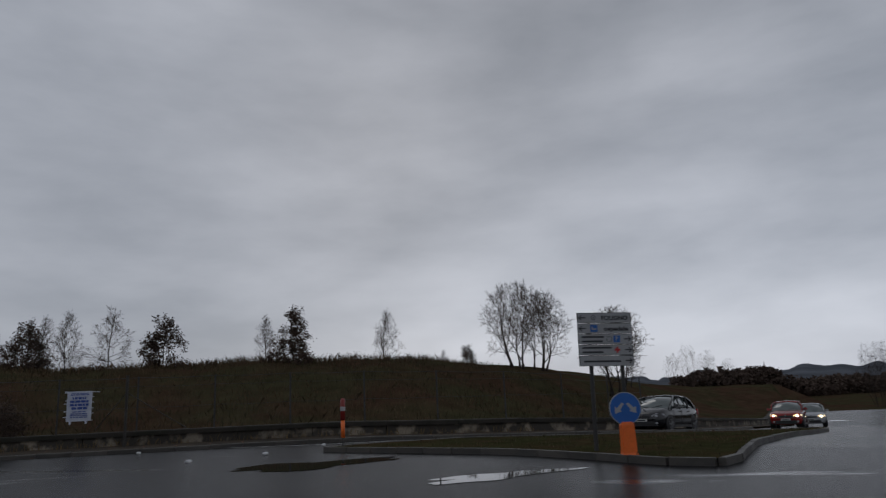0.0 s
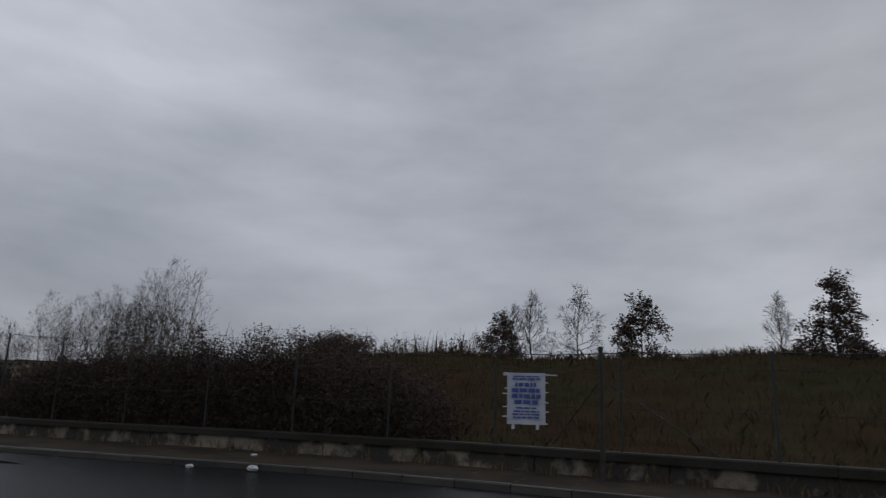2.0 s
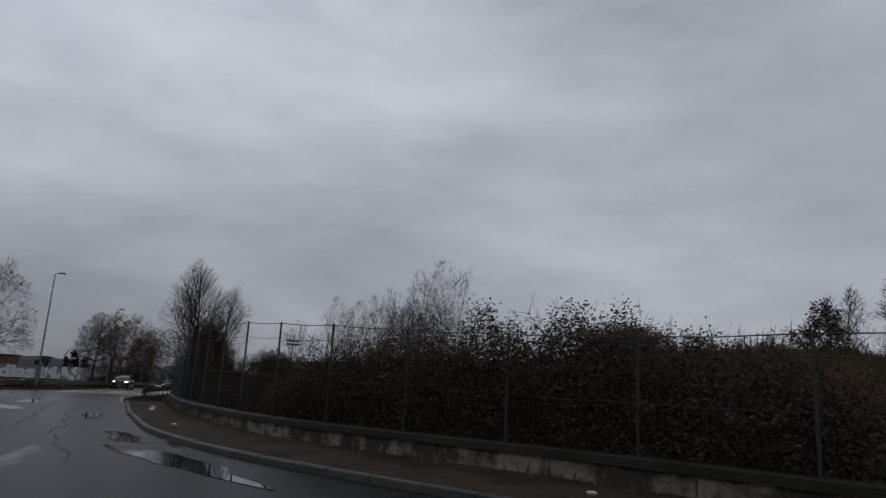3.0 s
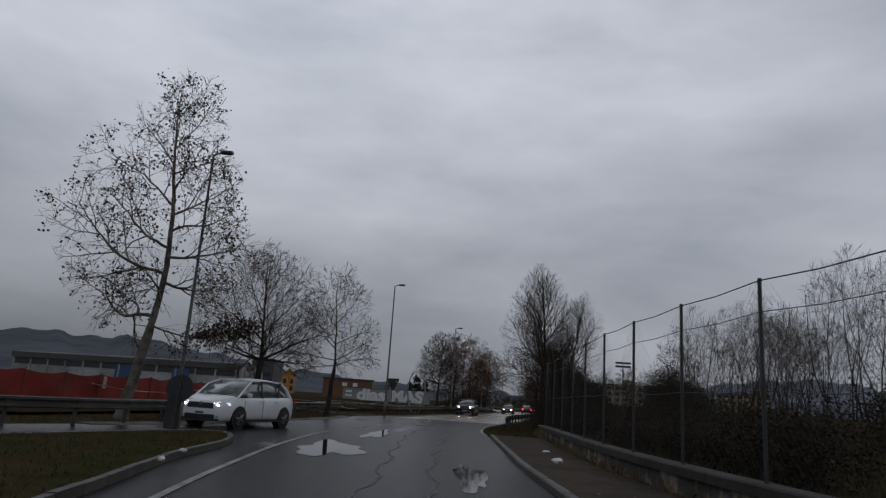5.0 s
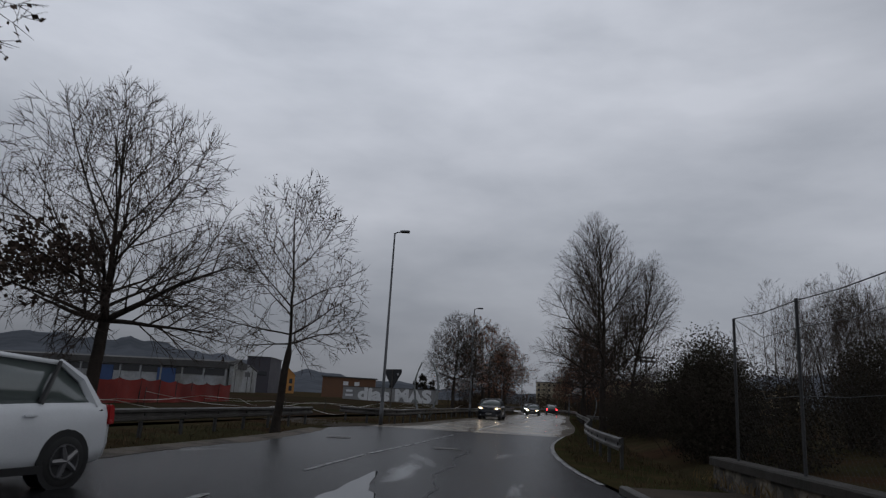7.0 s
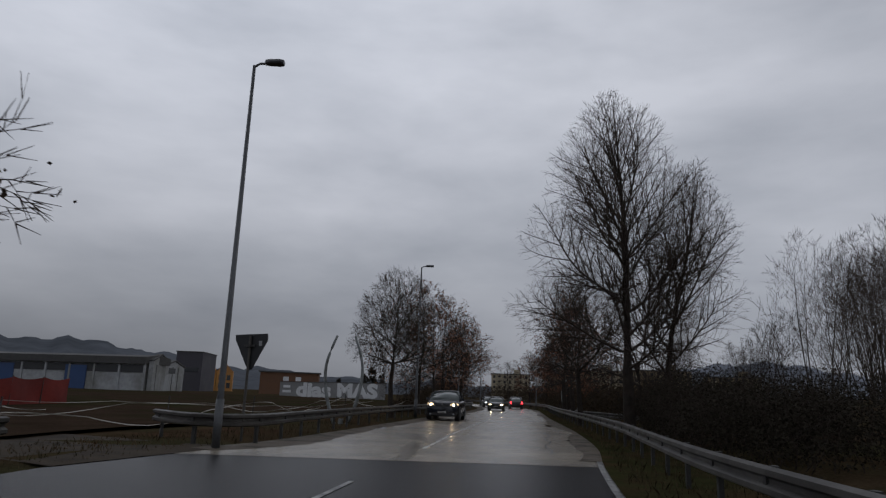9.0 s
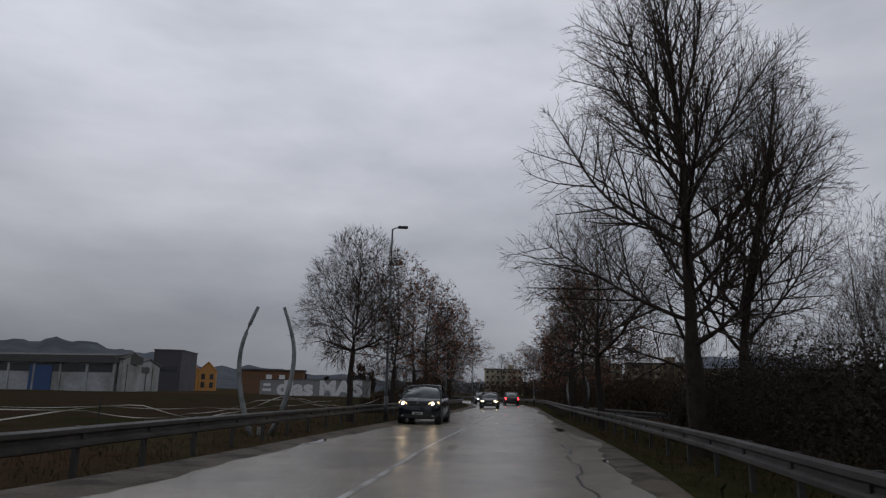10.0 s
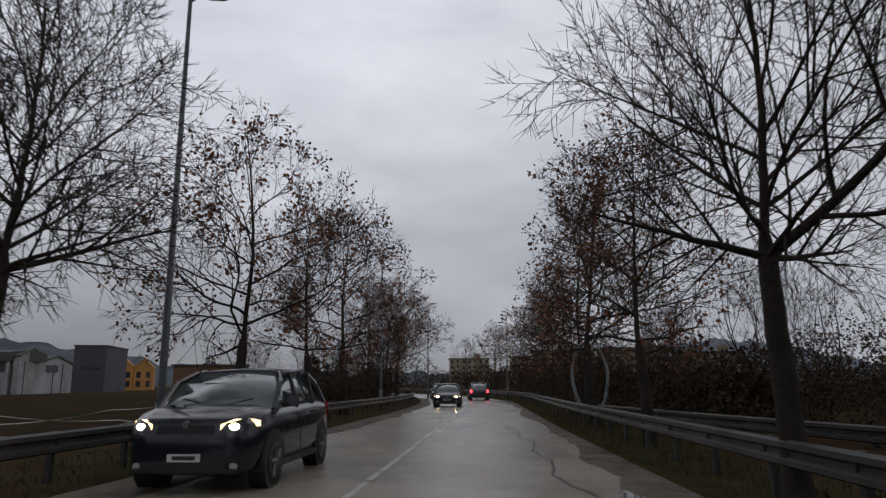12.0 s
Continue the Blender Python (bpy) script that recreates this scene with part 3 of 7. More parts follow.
# the netting itself: thin diagonal strands between the posts
for a, b in zip(tops[:-1], tops[1:]):
    if a[1] < -22 or a[1] > 24:
        continue
    A, B = Vector(a), Vector(b)
    net = Build()
    L = (B - A).length
    n_ = 20
    for j in range(n_ + 1):
        u = j / n_
        for sgn in (1, -1):
            u2 = u + sgn * (a[2] - 0.6) / L * 0.9
            ts = 1.0
            if u2 > 1:
                ts, u2 = (1 - u) / (u2 - u), 1
            if u2 < 0:
                ts, u2 = (0 - u) / (u2 - u), 0
            if abs(ts) < 0.05:
                continue
            p0 = A.lerp(B, u)
            p1 = A.lerp(B, u2)
            p0.z = 0.6
            p1.z = 0.6 + (a[2] - 0.62) * ts
            net.tube([p0, p1], 0.0012, 3, cap=False)
    part("netting", net, POST, fence)
# the heavier braced corner post
gp = thing("fence_corner_post", pose(11.35, -16.3, 0.12), "grey steel corner post with slanting braces", "fence post")
part("upright", Build().tube([(0, 0, 0), (0, 0, 2.25)], 0.045, 8), STEEL, gp)
part("cap", Build().tube([(0, 0, 2.25), (0, 0, 2.29)], 0.055, 8), STEEL, gp)
part("brace", Build().tube([(0.02, 0.05, 1.7), (0.85, 1.75, 0.5)], 0.014, 6), OLD_STEEL, gp)
part("brace", Build().tube([(0.02, -0.05, 1.7), (0.75, -1.75, 0.5)], 0.014, 6), OLD_STEEL, gp)


# ---- guard rails ----
W_BEAM = [(-0.02, 0.44), (0.045, 0.47), (0.045, 0.53), (-0.02, 0.57), (-0.02, 0.62), (0.045, 0.66), (0.045, 0.72), (-0.02, 0.75), (-0.026, 0.75), (0.037, 0.715), (0.037, 0.665), (-0.026, 0.622), (-0.026, 0.568), (0.037, 0.527), (0.037, 0.473), (-0.026, 0.44)]


def guard_rail(line, side, label, post_step=2.25, lift=0.0):
    """A W-beam rail with posts; side 1: the face looks to the right of the line."""
    root = thing("guard_rail", pose(0, 0, 0), label, "guard rail", "guard rails")
    prof = [(o * side, h + lift) for o, h in W_BEAM]
    run = int(round(4.5 / 0.5))
    for k in range(0, len(line) - 1, run):
        seg = line[k:k + run + 1]
        if len(seg) < 2:
            continue
        seg = seg.copy()
        part("beam", sweep(seg, prof), STEEL, root)
    nn = normals2(line)
    st = int(round(post_step / 0.5))
    for k in range(1, len(line), st):
        x, y = line[k] - nn[k] * side * 0.1
        d = nn[k]
        ang = math.atan2(d[1], d[0])
        p = Build()
        rm = Matrix.Rotation(ang, 3, "Z")
        p.box((x, y, 0.28 + lift), (0.07, 0.1, 0.94), rm)
        p.box((x + d[0] * side * 0.07, y + d[1] * side * 0.07, 0.6 + lift), (0.08, 0.09, 0.2), rm)
        part("post", p, OLD_STEEL, root)
    return root


guard_rail(RAIL_NEAR, 1, "weathered steel guard rail on the grass verge")
guard_rail(RAIL_LEFT, 1, "long weathered steel guard rail with a curled end")
guard_rail(RAIL_RIGHT, -1, "weathered steel guard rail beside the wooded bank")
guard_rail(smooth_line([(9.6, 60), (8.5, 67), (7.6, 73), (6.9, 79), (6.45, 84)], 0.5), -1, "second low guard rail along the ditch below the bank", lift=-0.12)


# ---- street lamps ----
def street_lamp(x, y, h, arm, turn, dark=False):
    root = thing("street_lamp", pose(x, y, 0, 0, 0, turn), "tall slim grey street lamp on a tapered pole", "street lamp", "street lamps")
    part("pole", Build().tube([(0, 0, -0.05), (0, 0, 1.2), (0, 0, h)], [0.085, 0.075, 0.04], 10), POLE, root, smooth=True)
    part("base_sleeve", Build().tube([(0, 0, 0), (0, 0, 1.1)], 0.095, 10), POLE, root, smooth=True)
    part("arm", Build().tube([(0, 0, h - 0.05), (arm * 0.35, 0, h + 0.05), (arm, 0, h + 0.06)], 0.03, 6), POLE, root)
    head = Build()
    head.loft([[(arm * 0.7 + t, w, z) for w, z in ((-s, 0.02), (-s * 0.8, 0.09), (s * 0.8, 0.09), (s, 0.02), (s * 0.8, -0.02), (-s * 0.8, -0.02))] for t, s in ((0, 0.06), (0.1, 0.11), (0.38, 0.13), (0.48, 0.08))])
    for k, p in enumerate(head.v):
        head.v[k] = (p[0], p[1], p[2] + h + 0.05)
    part("lamp_head", head, LAMP_HEAD, root)
    return root


LAMPS = [(-10.7, 19.5, 9.95, 0.4), (-7.56, 45.0, 9.4, 0.4), (-4.75, 71.1, 9.2, 0.4), (-2.3, 98, 9.3, 0.4), (0.7, 126.4, 9.3, 0.4)]
for x, y, h, arm in LAMPS:
    street_lamp(x, y, h, arm, 0)
street_lamp(7.9, 121, 6.9, 0.4, 180)
for x, y, h in ((92, -92, 9), (120, -98, 9), (150, -130, 9), (175, -165, 9)):
    street_lamp(x, y, h, 0.5, 90)


# ---- trees ----
def limbs(a, b, ra, rb, k):
    """Tapered round bars from points a to b, all at once."""
    d = b - a
    d /= np.linalg.norm(d, axis=1)[:, None] + 1e-9
    ref = np.where(np.abs(d[:, 2:3]) > 0.9, np.array([[1.0, 0, 0]]), np.array([[0, 0, 1.0]]))
    u = np.cross(d, ref)
    u /= np.linalg.norm(u, axis=1)[:, None] + 1e-9
    w = np.cross(d, u)
    t = np.arange(k) * 2 * np.pi / k
    ring = u[:, None] * np.cos(t)[None, :, None] + w[:, None] * np.sin(t)[None, :, None]
    va = a[:, None] + ring * ra[:, None, None]
    vb = b[:, None] + ring * rb[:, None, None]
    n = len(a)
    v = np.concatenate([va, vb], 1).reshape(-1, 3)
    base = np.arange(n)[:, None] * 2 * k
    j = np.arange(k)[None]
    q = (j + 1) % k
    f = np.stack([base + j, base + q, base + k + q, base + k + j], -1).reshape(-1, 4)
    return v, f


def leaf_slivers(r, places, size):
    """Very small leaves, one pointed blade each."""
    n = len(places)
    d = r.normal(size=(n, 3))
    d[:, 2] -= 0.3
    d /= np.linalg.norm(d, axis=1)[:, None]
    u = np.cross(d, r.normal(size=(n, 3)))
    u /= np.linalg.norm(u, axis=1)[:, None]
    s = size * r.uniform(0.6, 1.35, n)[:, None]
    v = np.stack([places + u * s * 0.4, places - u * s * 0.4, places + d * s], 1).reshape(-1, 3)
    return v, np.arange(3 * n).reshape(-1, 3)


def leaf_cards(r, places, size, flat=0.3):
    """Small kite-shaped leaves, each folded a little, at random turns."""
    n = len(places)
    d = r.normal(size=(n, 3))
    d[:, 2] -= flat
    d /= np.linalg.norm(d, axis=1)[:, None]
    u = np.cross(d, r.normal(size=(n, 3)))
    u /= np.linalg.norm(u, axis=1)[:, None]
    s = size * r.uniform(0.55, 1.3, n)[:, None]
    p = places
    v = np.stack([p, p + d * s * 0.45 + u * s * 0.42, p + d * s, p + d * s * 0.45 - u * s * 0.42], 1).reshape(-1, 3)
    f = np.arange(4 * n).reshape(-1, 4)
    return v, f


ROUND = lambda t: math.sin(math.pi * min(1, 0.14 + 0.86 * t) ** 0.85) ** 0.6 if t < 0.999 else 0.05
VASE = lambda t: (0.55 + 0.55 * math.sin(math.pi * (0.1 + 0.62 * t))) * (1.0 if t < 0.6 else math.sqrt(max(0.02, 1 - ((t - 0.6) / 0.4) ** 2)))
UPRIGHT = lambda t: (0.35 + 0.75 * math.sin(math.pi * (0.12 + 0.6 * t))) * (1.0 if t < 0.55 else math.sqrt(max(0.01, 1 - ((t - 0.55) / 0.45) ** 1.7)))
LINDEN = lambda t: (0.62 + 1.25 * t) if t < 0.28 else max(0.03, 1 - ((t - 0.28) / 0.72) ** 1.55) ** 0.62
TIERED = lambda t: max(0.03, (1 - t) ** 1.1) * (0.82 + 0.28 * math.sin(t * 19))
DOME = lambda t: max(0.04, (1 - t) ** 0.75) * (0.9 + 0.14 * math.sin(t * 15))
CONE = lambda t: max(0.06, (1 - t) ** 0.8) * (0.75 + 0.3 * math.sin(t * 21))

TREES = {}


def tree_meshes(key, seed, height, fork, low, radius, shape, limb_n, sub=(9, 6, 3), up=0.2, spread=(68, 22), trunk_r=0.13, tip=0.0045, stems=1, lean=(0, 0), leaves=0, leaf=0.12, bark=None, twig=None, leaf_mat=None, bow=0.12, wild=0.1, droop=0.0, short=1.0, thin_limb=0.0125, cluster=1.0, cap=9):
    """Builds the meshes of one tree: trunk with limbs, fine crown, leaves."""
    r = np.random.default_rng(seed)
    ph = r.uniform(0, 6.28, 3)
    thick, thin, ends = [], [], []
    filled = {}

    def inside(p):
        t = (p[2] - low) / (height - low)
        if t < -0.02 or t > 1:
            return False
        t = max(0.0, t)
        a = math.atan2(p[1] - lean[1] * t, p[0] - lean[0] * t)
        edge = shape(t) * radius * (1 + 0.13 * math.sin(3 * a + ph[0] + 4 * t) + 0.09 * math.sin(5 * a + ph[1] - 7 * t))
        return (p[0] - lean[0] * t) ** 2 + (p[1] - lean[1] * t) ** 2 < edge * edge

    def room(p, d):
        q = np.array(p, float)
        for k in range(1, 40):
            if not inside(q + d * 0.22 * k):
                return 0.22 * k
        return 8.8

    def shoot(p, d, length, r0, level, root=None):
        """One branch, joined to the segment root; returns its points, its directions and its first segment."""
        n = max(2, int(length / (0.3 if level < 2 else 0.22)))
        if level > 2:
            n = 1
        st = length / n
        pts, dirs = [np.array(p, float)], [d]
        for k in range(n):
            d = d + np.array([0, 0, (up if level < 3 else up * 0.5) * 0.28 - droop * 0.3 * (level > 0)]) * st + r.normal(0, wild * (0.5 + 0.25 * level), 3) * math.sqrt(st)
            d = d / np.linalg.norm(d)
            pts.append(pts[-1] + d * st)
            dirs.append(d)
        r1 = r0 * (0.22 if level < 2 else 0.35)
        store = thick if r0 > 0.016 else thin
        first = len(store)
        for k in range(n):
            link = first + k - 1 if k else (root[1] if root and root[0] is store else -1)
            store.append((pts[k], pts[k + 1], r0 + (r1 - r0) * k / n, r0 + (r1 - r0) * (k + 1) / n, link))
        return pts, dirs, (store, first)

    def fork_off(pts, dirs, length, r0, level, seg):
        """Side branches along a branch."""
        if level >= len(sub) + 1:
            ends.append((pts[-1], dirs[-1]))
            return
        cnt = sub[level - 1]
        if level < 3:
            cnt = max(2, int(cnt * min(1.35, 0.1 + length / (2.2 if level == 1 else 0.9))))
        az = r.uniform(0, 6.28)
        for k in range(cnt):
            t = 0.16 + 0.84 * (k + r.uniform(0.1, 0.9)) / cnt
            i = min(len(pts) - 2, int(t * (len(pts) - 1)))
            u = t * (len(pts) - 1) - i
            p = pts[i] * (1 - u) + pts[i + 1] * u
            d = dirs[i]
            az += 2.4 + r.normal(0, 0.4)
            side = np.cross(d, [math.cos(az), math.sin(az), 0.35])
            side /= np.linalg.norm(side) + 1e-9
            ang = math.radians(r.uniform(28, 58))
            q = d * math.cos(ang) + side * math.sin(ang)
            q[2] += up * 0.35
            q /= np.linalg.norm(q)
            want = length * (0.62 - 0.34 * t) * r.uniform(0.75, 1.2) * (1.0 if level < 3 else 1.3)
            L = min(room(p, q), max(want, 0.22))
            if L < 0.12:
                continue
            if level >= 2:
                # crowded spots take no more shoots
                cell = tuple(np.floor((p + q * L * 0.6) / 0.5).astype(int))
                if filled.get(cell, 0) >= cap:
                    continue
                filled[cell] = filled.get(cell, 0) + 1
            rr = max(tip, min(r0 * 0.6 * (1 - 0.6 * t), 0.017 * L + 0.002))
            a_, b_, s_ = shoot(p, q, L, rr, level + 1, (seg[0], seg[1] + i))
            fork_off(a_, b_, L, rr, level + 1, s_)
        # the branch's own tip goes on as fine shoots
        for _ in range(2):
            q = dirs[-1] + r.normal(0, 0.3, 3)
            q /= np.linalg.norm(q)
            shoot(pts[-1], q, 0.3, tip, 4, (seg[0], seg[1] + len(pts) - 2))

    for s in range(stems):
        a0 = s * 2.4 + ph[2]
        off = np.array([math.cos(a0), math.sin(a0), 0]) * (0 if stems == 1 else radius * 0.22)
        tilt = np.array([math.cos(a0), math.sin(a0), 0]) * (0.0 if stems == 1 else r.uniform(0.08, 0.3))
        tall = height * (1.0 if s == 0 else r.uniform(0.7, 0.98))
        n = int(tall / 0.3)
        pts, dirs = [off + np.array([0, 0, -0.1])], []
        for k in range(n):
            z = k / n
            d = np.array([bow * math.sin(ph[0] + 3.1 * z * 2) + lean[0] / height + tilt[0] * (1 - z * 0.4), bow * math.cos(ph[1] + 2.7 * z * 2) + lean[1] / height + tilt[1] * (1 - z * 0.4), 1.0]) + np.r_[r.normal(0, 0.05, 2), 0]
            d /= np.linalg.norm(d)
            dirs.append(d)
            pts.append(pts[-1] + d * tall / n)
        dirs.append(dirs[-1])
        base = trunk_r / (1 if stems == 1 else 1.5)
        rad = [base * (max(0.03, 1 - k / n) ** 0.9) * (1 + 0.45 * max(0, 1 - k * 0.3 / 0.5)) * (1.0 if k * 0.3 < fork else (0.8 if cluster == 1.0 else 0.55)) for k in range(n + 1)]
        first = len(thick)
        for k in range(n):
            thick.append((pts[k], pts[k + 1], rad[k], rad[k + 1], first + k - 1 if k else (0 if s else -1)))
        az = r.uniform(0, 6.28)
        m = max(4, int(limb_n / (1 if stems == 1 else stems * 0.7)))
        for j in range(m):
            t = (j + r.uniform(0, 0.8)) / m
            z = fork + (tall * 0.9 - fork) * t ** cluster
            i = min(n - 1, int(z / tall * n))
            az += 2.4 + r.normal(0, 0.35)
            ang = math.radians((spread[0] + (spread[1] - spread[0]) * t) * r.uniform(0.82, 1.15))
            d = np.array([math.cos(az) * math.sin(ang), math.sin(az) * math.sin(ang), math.cos(ang)])
            L = room(pts[i], d) * r.uniform(0.82, 1.0) * short
            if L < 0.25:
                continue
            rr = max(tip, min(rad[i] * 0.62, thin_limb * L))
            a_, b_, s_ = shoot(pts[i], d, L, rr, 1, (thick, first + max(0, i - 1)))
            fork_off(a_, b_, L, rr, 1, s_)
    out = {}
    for name, rows, k, mat in (("trunk", thick, 6, bark), ("crown", thin, 3, twig or bark)):
        A, B = np.array([q[0] for q in rows]), np.array([q[1] for q in rows])
        v, f = limbs(A, B, np.array([q[2] for q in rows]), np.array([q[3] for q in rows]), k)
        # a sliver of wood at every joint makes the branches one piece
        own = np.array([q[4] for q in rows])
        has = np.nonzero(own >= 0)[0]
        joint = np.stack([has * 2 * k, has * 2 * k + 1, own[has] * 2 * k + k], 1)
        # segments of one branch share their rings
        on = (own >= 0) & (own == np.arange(len(own)) - 1) & (np.linalg.norm(A - np.roll(B, 1, axis=0), axis=1) < 1e-6)
        on[0] = False
        f[np.repeat(on, k), :2] -= k
        joint = joint[~on[has]]
        used, back = np.unique(np.r_[f.ravel(), joint.ravel()], return_inverse=True)
        v, f, joint = v[used], back[:f.size].reshape(-1, 4), back[f.size:].reshape(-1, 3)
        me = mesh_mixed(key + "_" + name, v, f, joint)
        me.materials.append(mat)
        if name == "trunk":
            me.polygons.foreach_set("use_smooth", [True] * len(me.polygons))
        out[name] = me
    if leaves:
        E = np.array([e[0] for e in ends])
        # withered leaves hang in clusters at some of the twig ends
        held = r.integers(0, len(E), max(20, leaves // 6))
        pick = held[r.integers(0, len(held), leaves)]
        pl = E[pick] + r.normal(0, 0.12, (leaves, 3))
        v, f = leaf_cards(r, pl, leaf)
        out["foliage"] = mesh_np(key + "_foliage", v, f)
        out["foliage"].materials.append(leaf_mat)
    TREES[key] = out
    return out


def plant(key, x, y, label, category="tree", group="", scale=1.0, turn=0.0, z=None, name="tree"):
    z = float(ground_height(x, y)) if z is None else z
    root = thing(name, pose(x, y, z, 0, 0, turn) @ Matrix.Diagonal((scale, scale, scale, 1)), label, category, group)
    for n_, me in TREES[key].items():
        ob = new(n_, me)
        ob.parent = root
    return root


# roadside trees
POPLAR = lambda t: (0.42 + 0.58 * math.sin(math.pi / 2 * min(1.0, t / 0.4))) * (1.0 if t < 0.4 else max(0.02, 1 - ((t - 0.4) / 0.6) ** 1.7) ** 0.72)
SPIRE = lambda t: (0.5 + 0.5 * math.sin(math.pi / 2 * min(1.0, t / 0.26))) * (1.0 if t < 0.26 else max(0.02, 1 - ((t - 0.26) / 0.74) ** 1.3) ** 0.85)
tree_meshes("tall_plane", 3, 12.7, 3.2, 2.2, 3.75, LINDEN, 17, (8, 6, 3), up=0.05, spread=(98, 30), trunk_r=0.21, leaves=3600, leaf=0.1, bark=PALE_BARK, twig=TWIG, leaf_mat=LEAF_DARK, wild=0.3, bow=0.14, lean=(0.4, 0), thin_limb=0.02, tip=0.0075, droop=0.015, cap=6)
tree_meshes("round_a", 11, 8.3, 2.9, 2.1, 3.3, LINDEN, 22, (9, 7, 2), up=0.06, spread=(92, 8), trunk_r=0.18, bark=BARK, twig=TWIG, bow=0.04, wild=0.08, cluster=2.1, thin_limb=0.025, tip=0.0075, cap=8)
tree_meshes("light_b", 16, 8.8, 3.0, 2.4, 3.1, LINDEN, 16, (8, 5, 2), up=0.08, spread=(94, 24), trunk_r=0.15, bark=BARK, twig=TWIG, leaves=500, leaf=0.08, leaf_mat=LEAF_DARK, bow=0.07, wild=0.2, cluster=1.5, thin_limb=0.022, tip=0.009, cap=5)
tree_meshes("round_c", 21, 8.3, 3.1, 2.6, 2.8, LINDEN, 26, (9, 7, 2), up=0.07, spread=(90, 8), trunk_r=0.17, bark=BARK, twig=GREY_TWIG, bow=0.05, wild=0.1, cluster=1.9, thin_limb=0.024, cap=11, tip=0.0075)
tree_meshes("round_far", 23, 8.3, 2.8, 2.2, 2.9, LINDEN, 18, (6, 5, 1), up=0.06, spread=(86, 14), trunk_r=0.15, tip=0.008, bark=BARK, twig=GREY_TWIG, bow=0.05, wild=0.08, cluster=1.9)
tree_meshes("round_r", 27, 8.8, 3.2, 2.7, 3.3, LINDEN, 20, (10, 7, 2), up=0.12, spread=(78, 10), trunk_r=0.165, bark=BARK, twig=TWIG, bow=0.03, wild=0.14, cluster=2.1, thin_limb=0.024, cap=6, tip=0.0065)
tree_meshes("leafy_d", 31, 9.9, 2.9, 2.3, 4.2, LINDEN, 17, (7, 5, 2), up=0.07, spread=(90, 28), trunk_r=0.19, leaves=3000, leaf=0.115, bark=BARK, twig=TWIG, leaf_mat=LEAF_BROWN, wild=0.28, bow=0.12, cluster=1.4, thin_limb=0.022, tip=0.0075, cap=6)
tree_meshes("leafy_e", 37, 8.8, 2.6, 2.2, 3.3, LINDEN, 15, (7, 5, 2), up=0.1, spread=(84, 26), trunk_r=0.17, leaves=2600, leaf=0.115, bark=BARK, twig=TWIG, leaf_mat=LEAF_BROWN, wild=0.26, bow=0.1, cluster=1.4, thin_limb=0.022, tip=0.0075, cap=6)
tree_meshes("poplar", 41, 13.6, 2.8, 2.0, 4.9, SPIRE, 26, (12, 9, 2), up=0.36, spread=(70, 8), trunk_r=0.235, thin_limb=0.0145, bow=0.05, wild=0.085, bark=BARK, twig=TWIG, lean=(-0.5, 0), tip=0.0055, cap=7)
tree_meshes("poplar_b", 43, 11.4, 1.6, 1.2, 2.7, POPLAR, 18, (11, 8, 2), up=0.4, spread=(54, 8), trunk_r=0.19, thin_limb=0.0145, bow=0.06, wild=0.085, bark=BARK, twig=TWIG, lean=(1.9, 0.3), tip=0.0055, cap=7)
tree_meshes("crooked", 47, 6.2, 1.7, 1.5, 2.8, ROUND, 9, (7, 5, 2), up=-0.02, spread=(75, 40), trunk_r=0.16, bark=BARK, twig=TWIG, bow=0.45, wild=0.28, droop=0.1, thin_limb=0.02, cap=7)
tree_meshes("bare_scrub", 53, 6.5, 0.8, 0.4, 1.9, POPLAR, 11, (5, 4, 1), up=0.5, spread=(44, 10), trunk_r=0.09, bark=BARK, twig=GREY_TWIG, stems=4, tip=0.0085, cap=5)
tree_meshes("scrub_b", 54, 6.0, 0.6, 0.4, 2.3, VASE, 11, (5, 4, 1), up=0.4, spread=(52, 12), trunk_r=0.09, bark=BARK, twig=GREY_TWIG, stems=4, tip=0.0085, cap=5)
tree_meshes("far_scrub", 57, 6.5, 0.8, 0.4, 1.9, POPLAR, 11, (5, 4, 1), up=0.5, spread=(46, 10), trunk_r=0.055, bark=BARK, twig=TWIG, stems=4, tip=0.0055, cap=5)
tree_meshes("mound_multi", 55, 6.0, 0.5, 0.3, 2.3, VASE, 10, (8, 5, 2), up=0.3, spread=(50, 10), trunk_r=0.13, bark=BARK, twig=TWIG, stems=4, tip=0.01, thin_limb=0.02, cap=9)
tree_meshes("slim_bare", 59, 6.0, 1.0, 0.7, 1.05, POPLAR, 22, (7, 5, 1), up=0.5, spread=(50, 10), trunk_r=0.085, bark=BARK, twig=TWIG, tip=0.011, thin_limb=0.02, cap=10)
tree_meshes("mound_sapling", 60, 4.6, 0.9, 0.6, 1.15, ROUND, 16, (7, 5, 1), up=0.2, spread=(72, 20), trunk_r=0.07, bark=BARK, twig=TWIG, tip=0.01, thin_limb=0.02, leaves=700, leaf=0.07, leaf_mat=LEAF_DARK, cap=9)
tree_meshes("young_oak", 61, 4.5, 0.5, 0.3, 1.75, TIERED, 34, (7, 4, 1), up=0.0, spread=(92, 62), trunk_r=0.08, bark=BARK, twig=TWIG, leaves=8000, leaf=0.1, leaf_mat=RED_LEAF, wild=0.1)
tree_meshes("oak_bush", 67, 4.5, 0.3, 0.0, 2.1, DOME, 30, (7, 4, 1), up=0.04, spread=(90, 45), trunk_r=0.08, bark=BARK, twig=TWIG, leaves=9000, leaf=0.11, leaf_mat=RED_LEAF, wild=0.14)

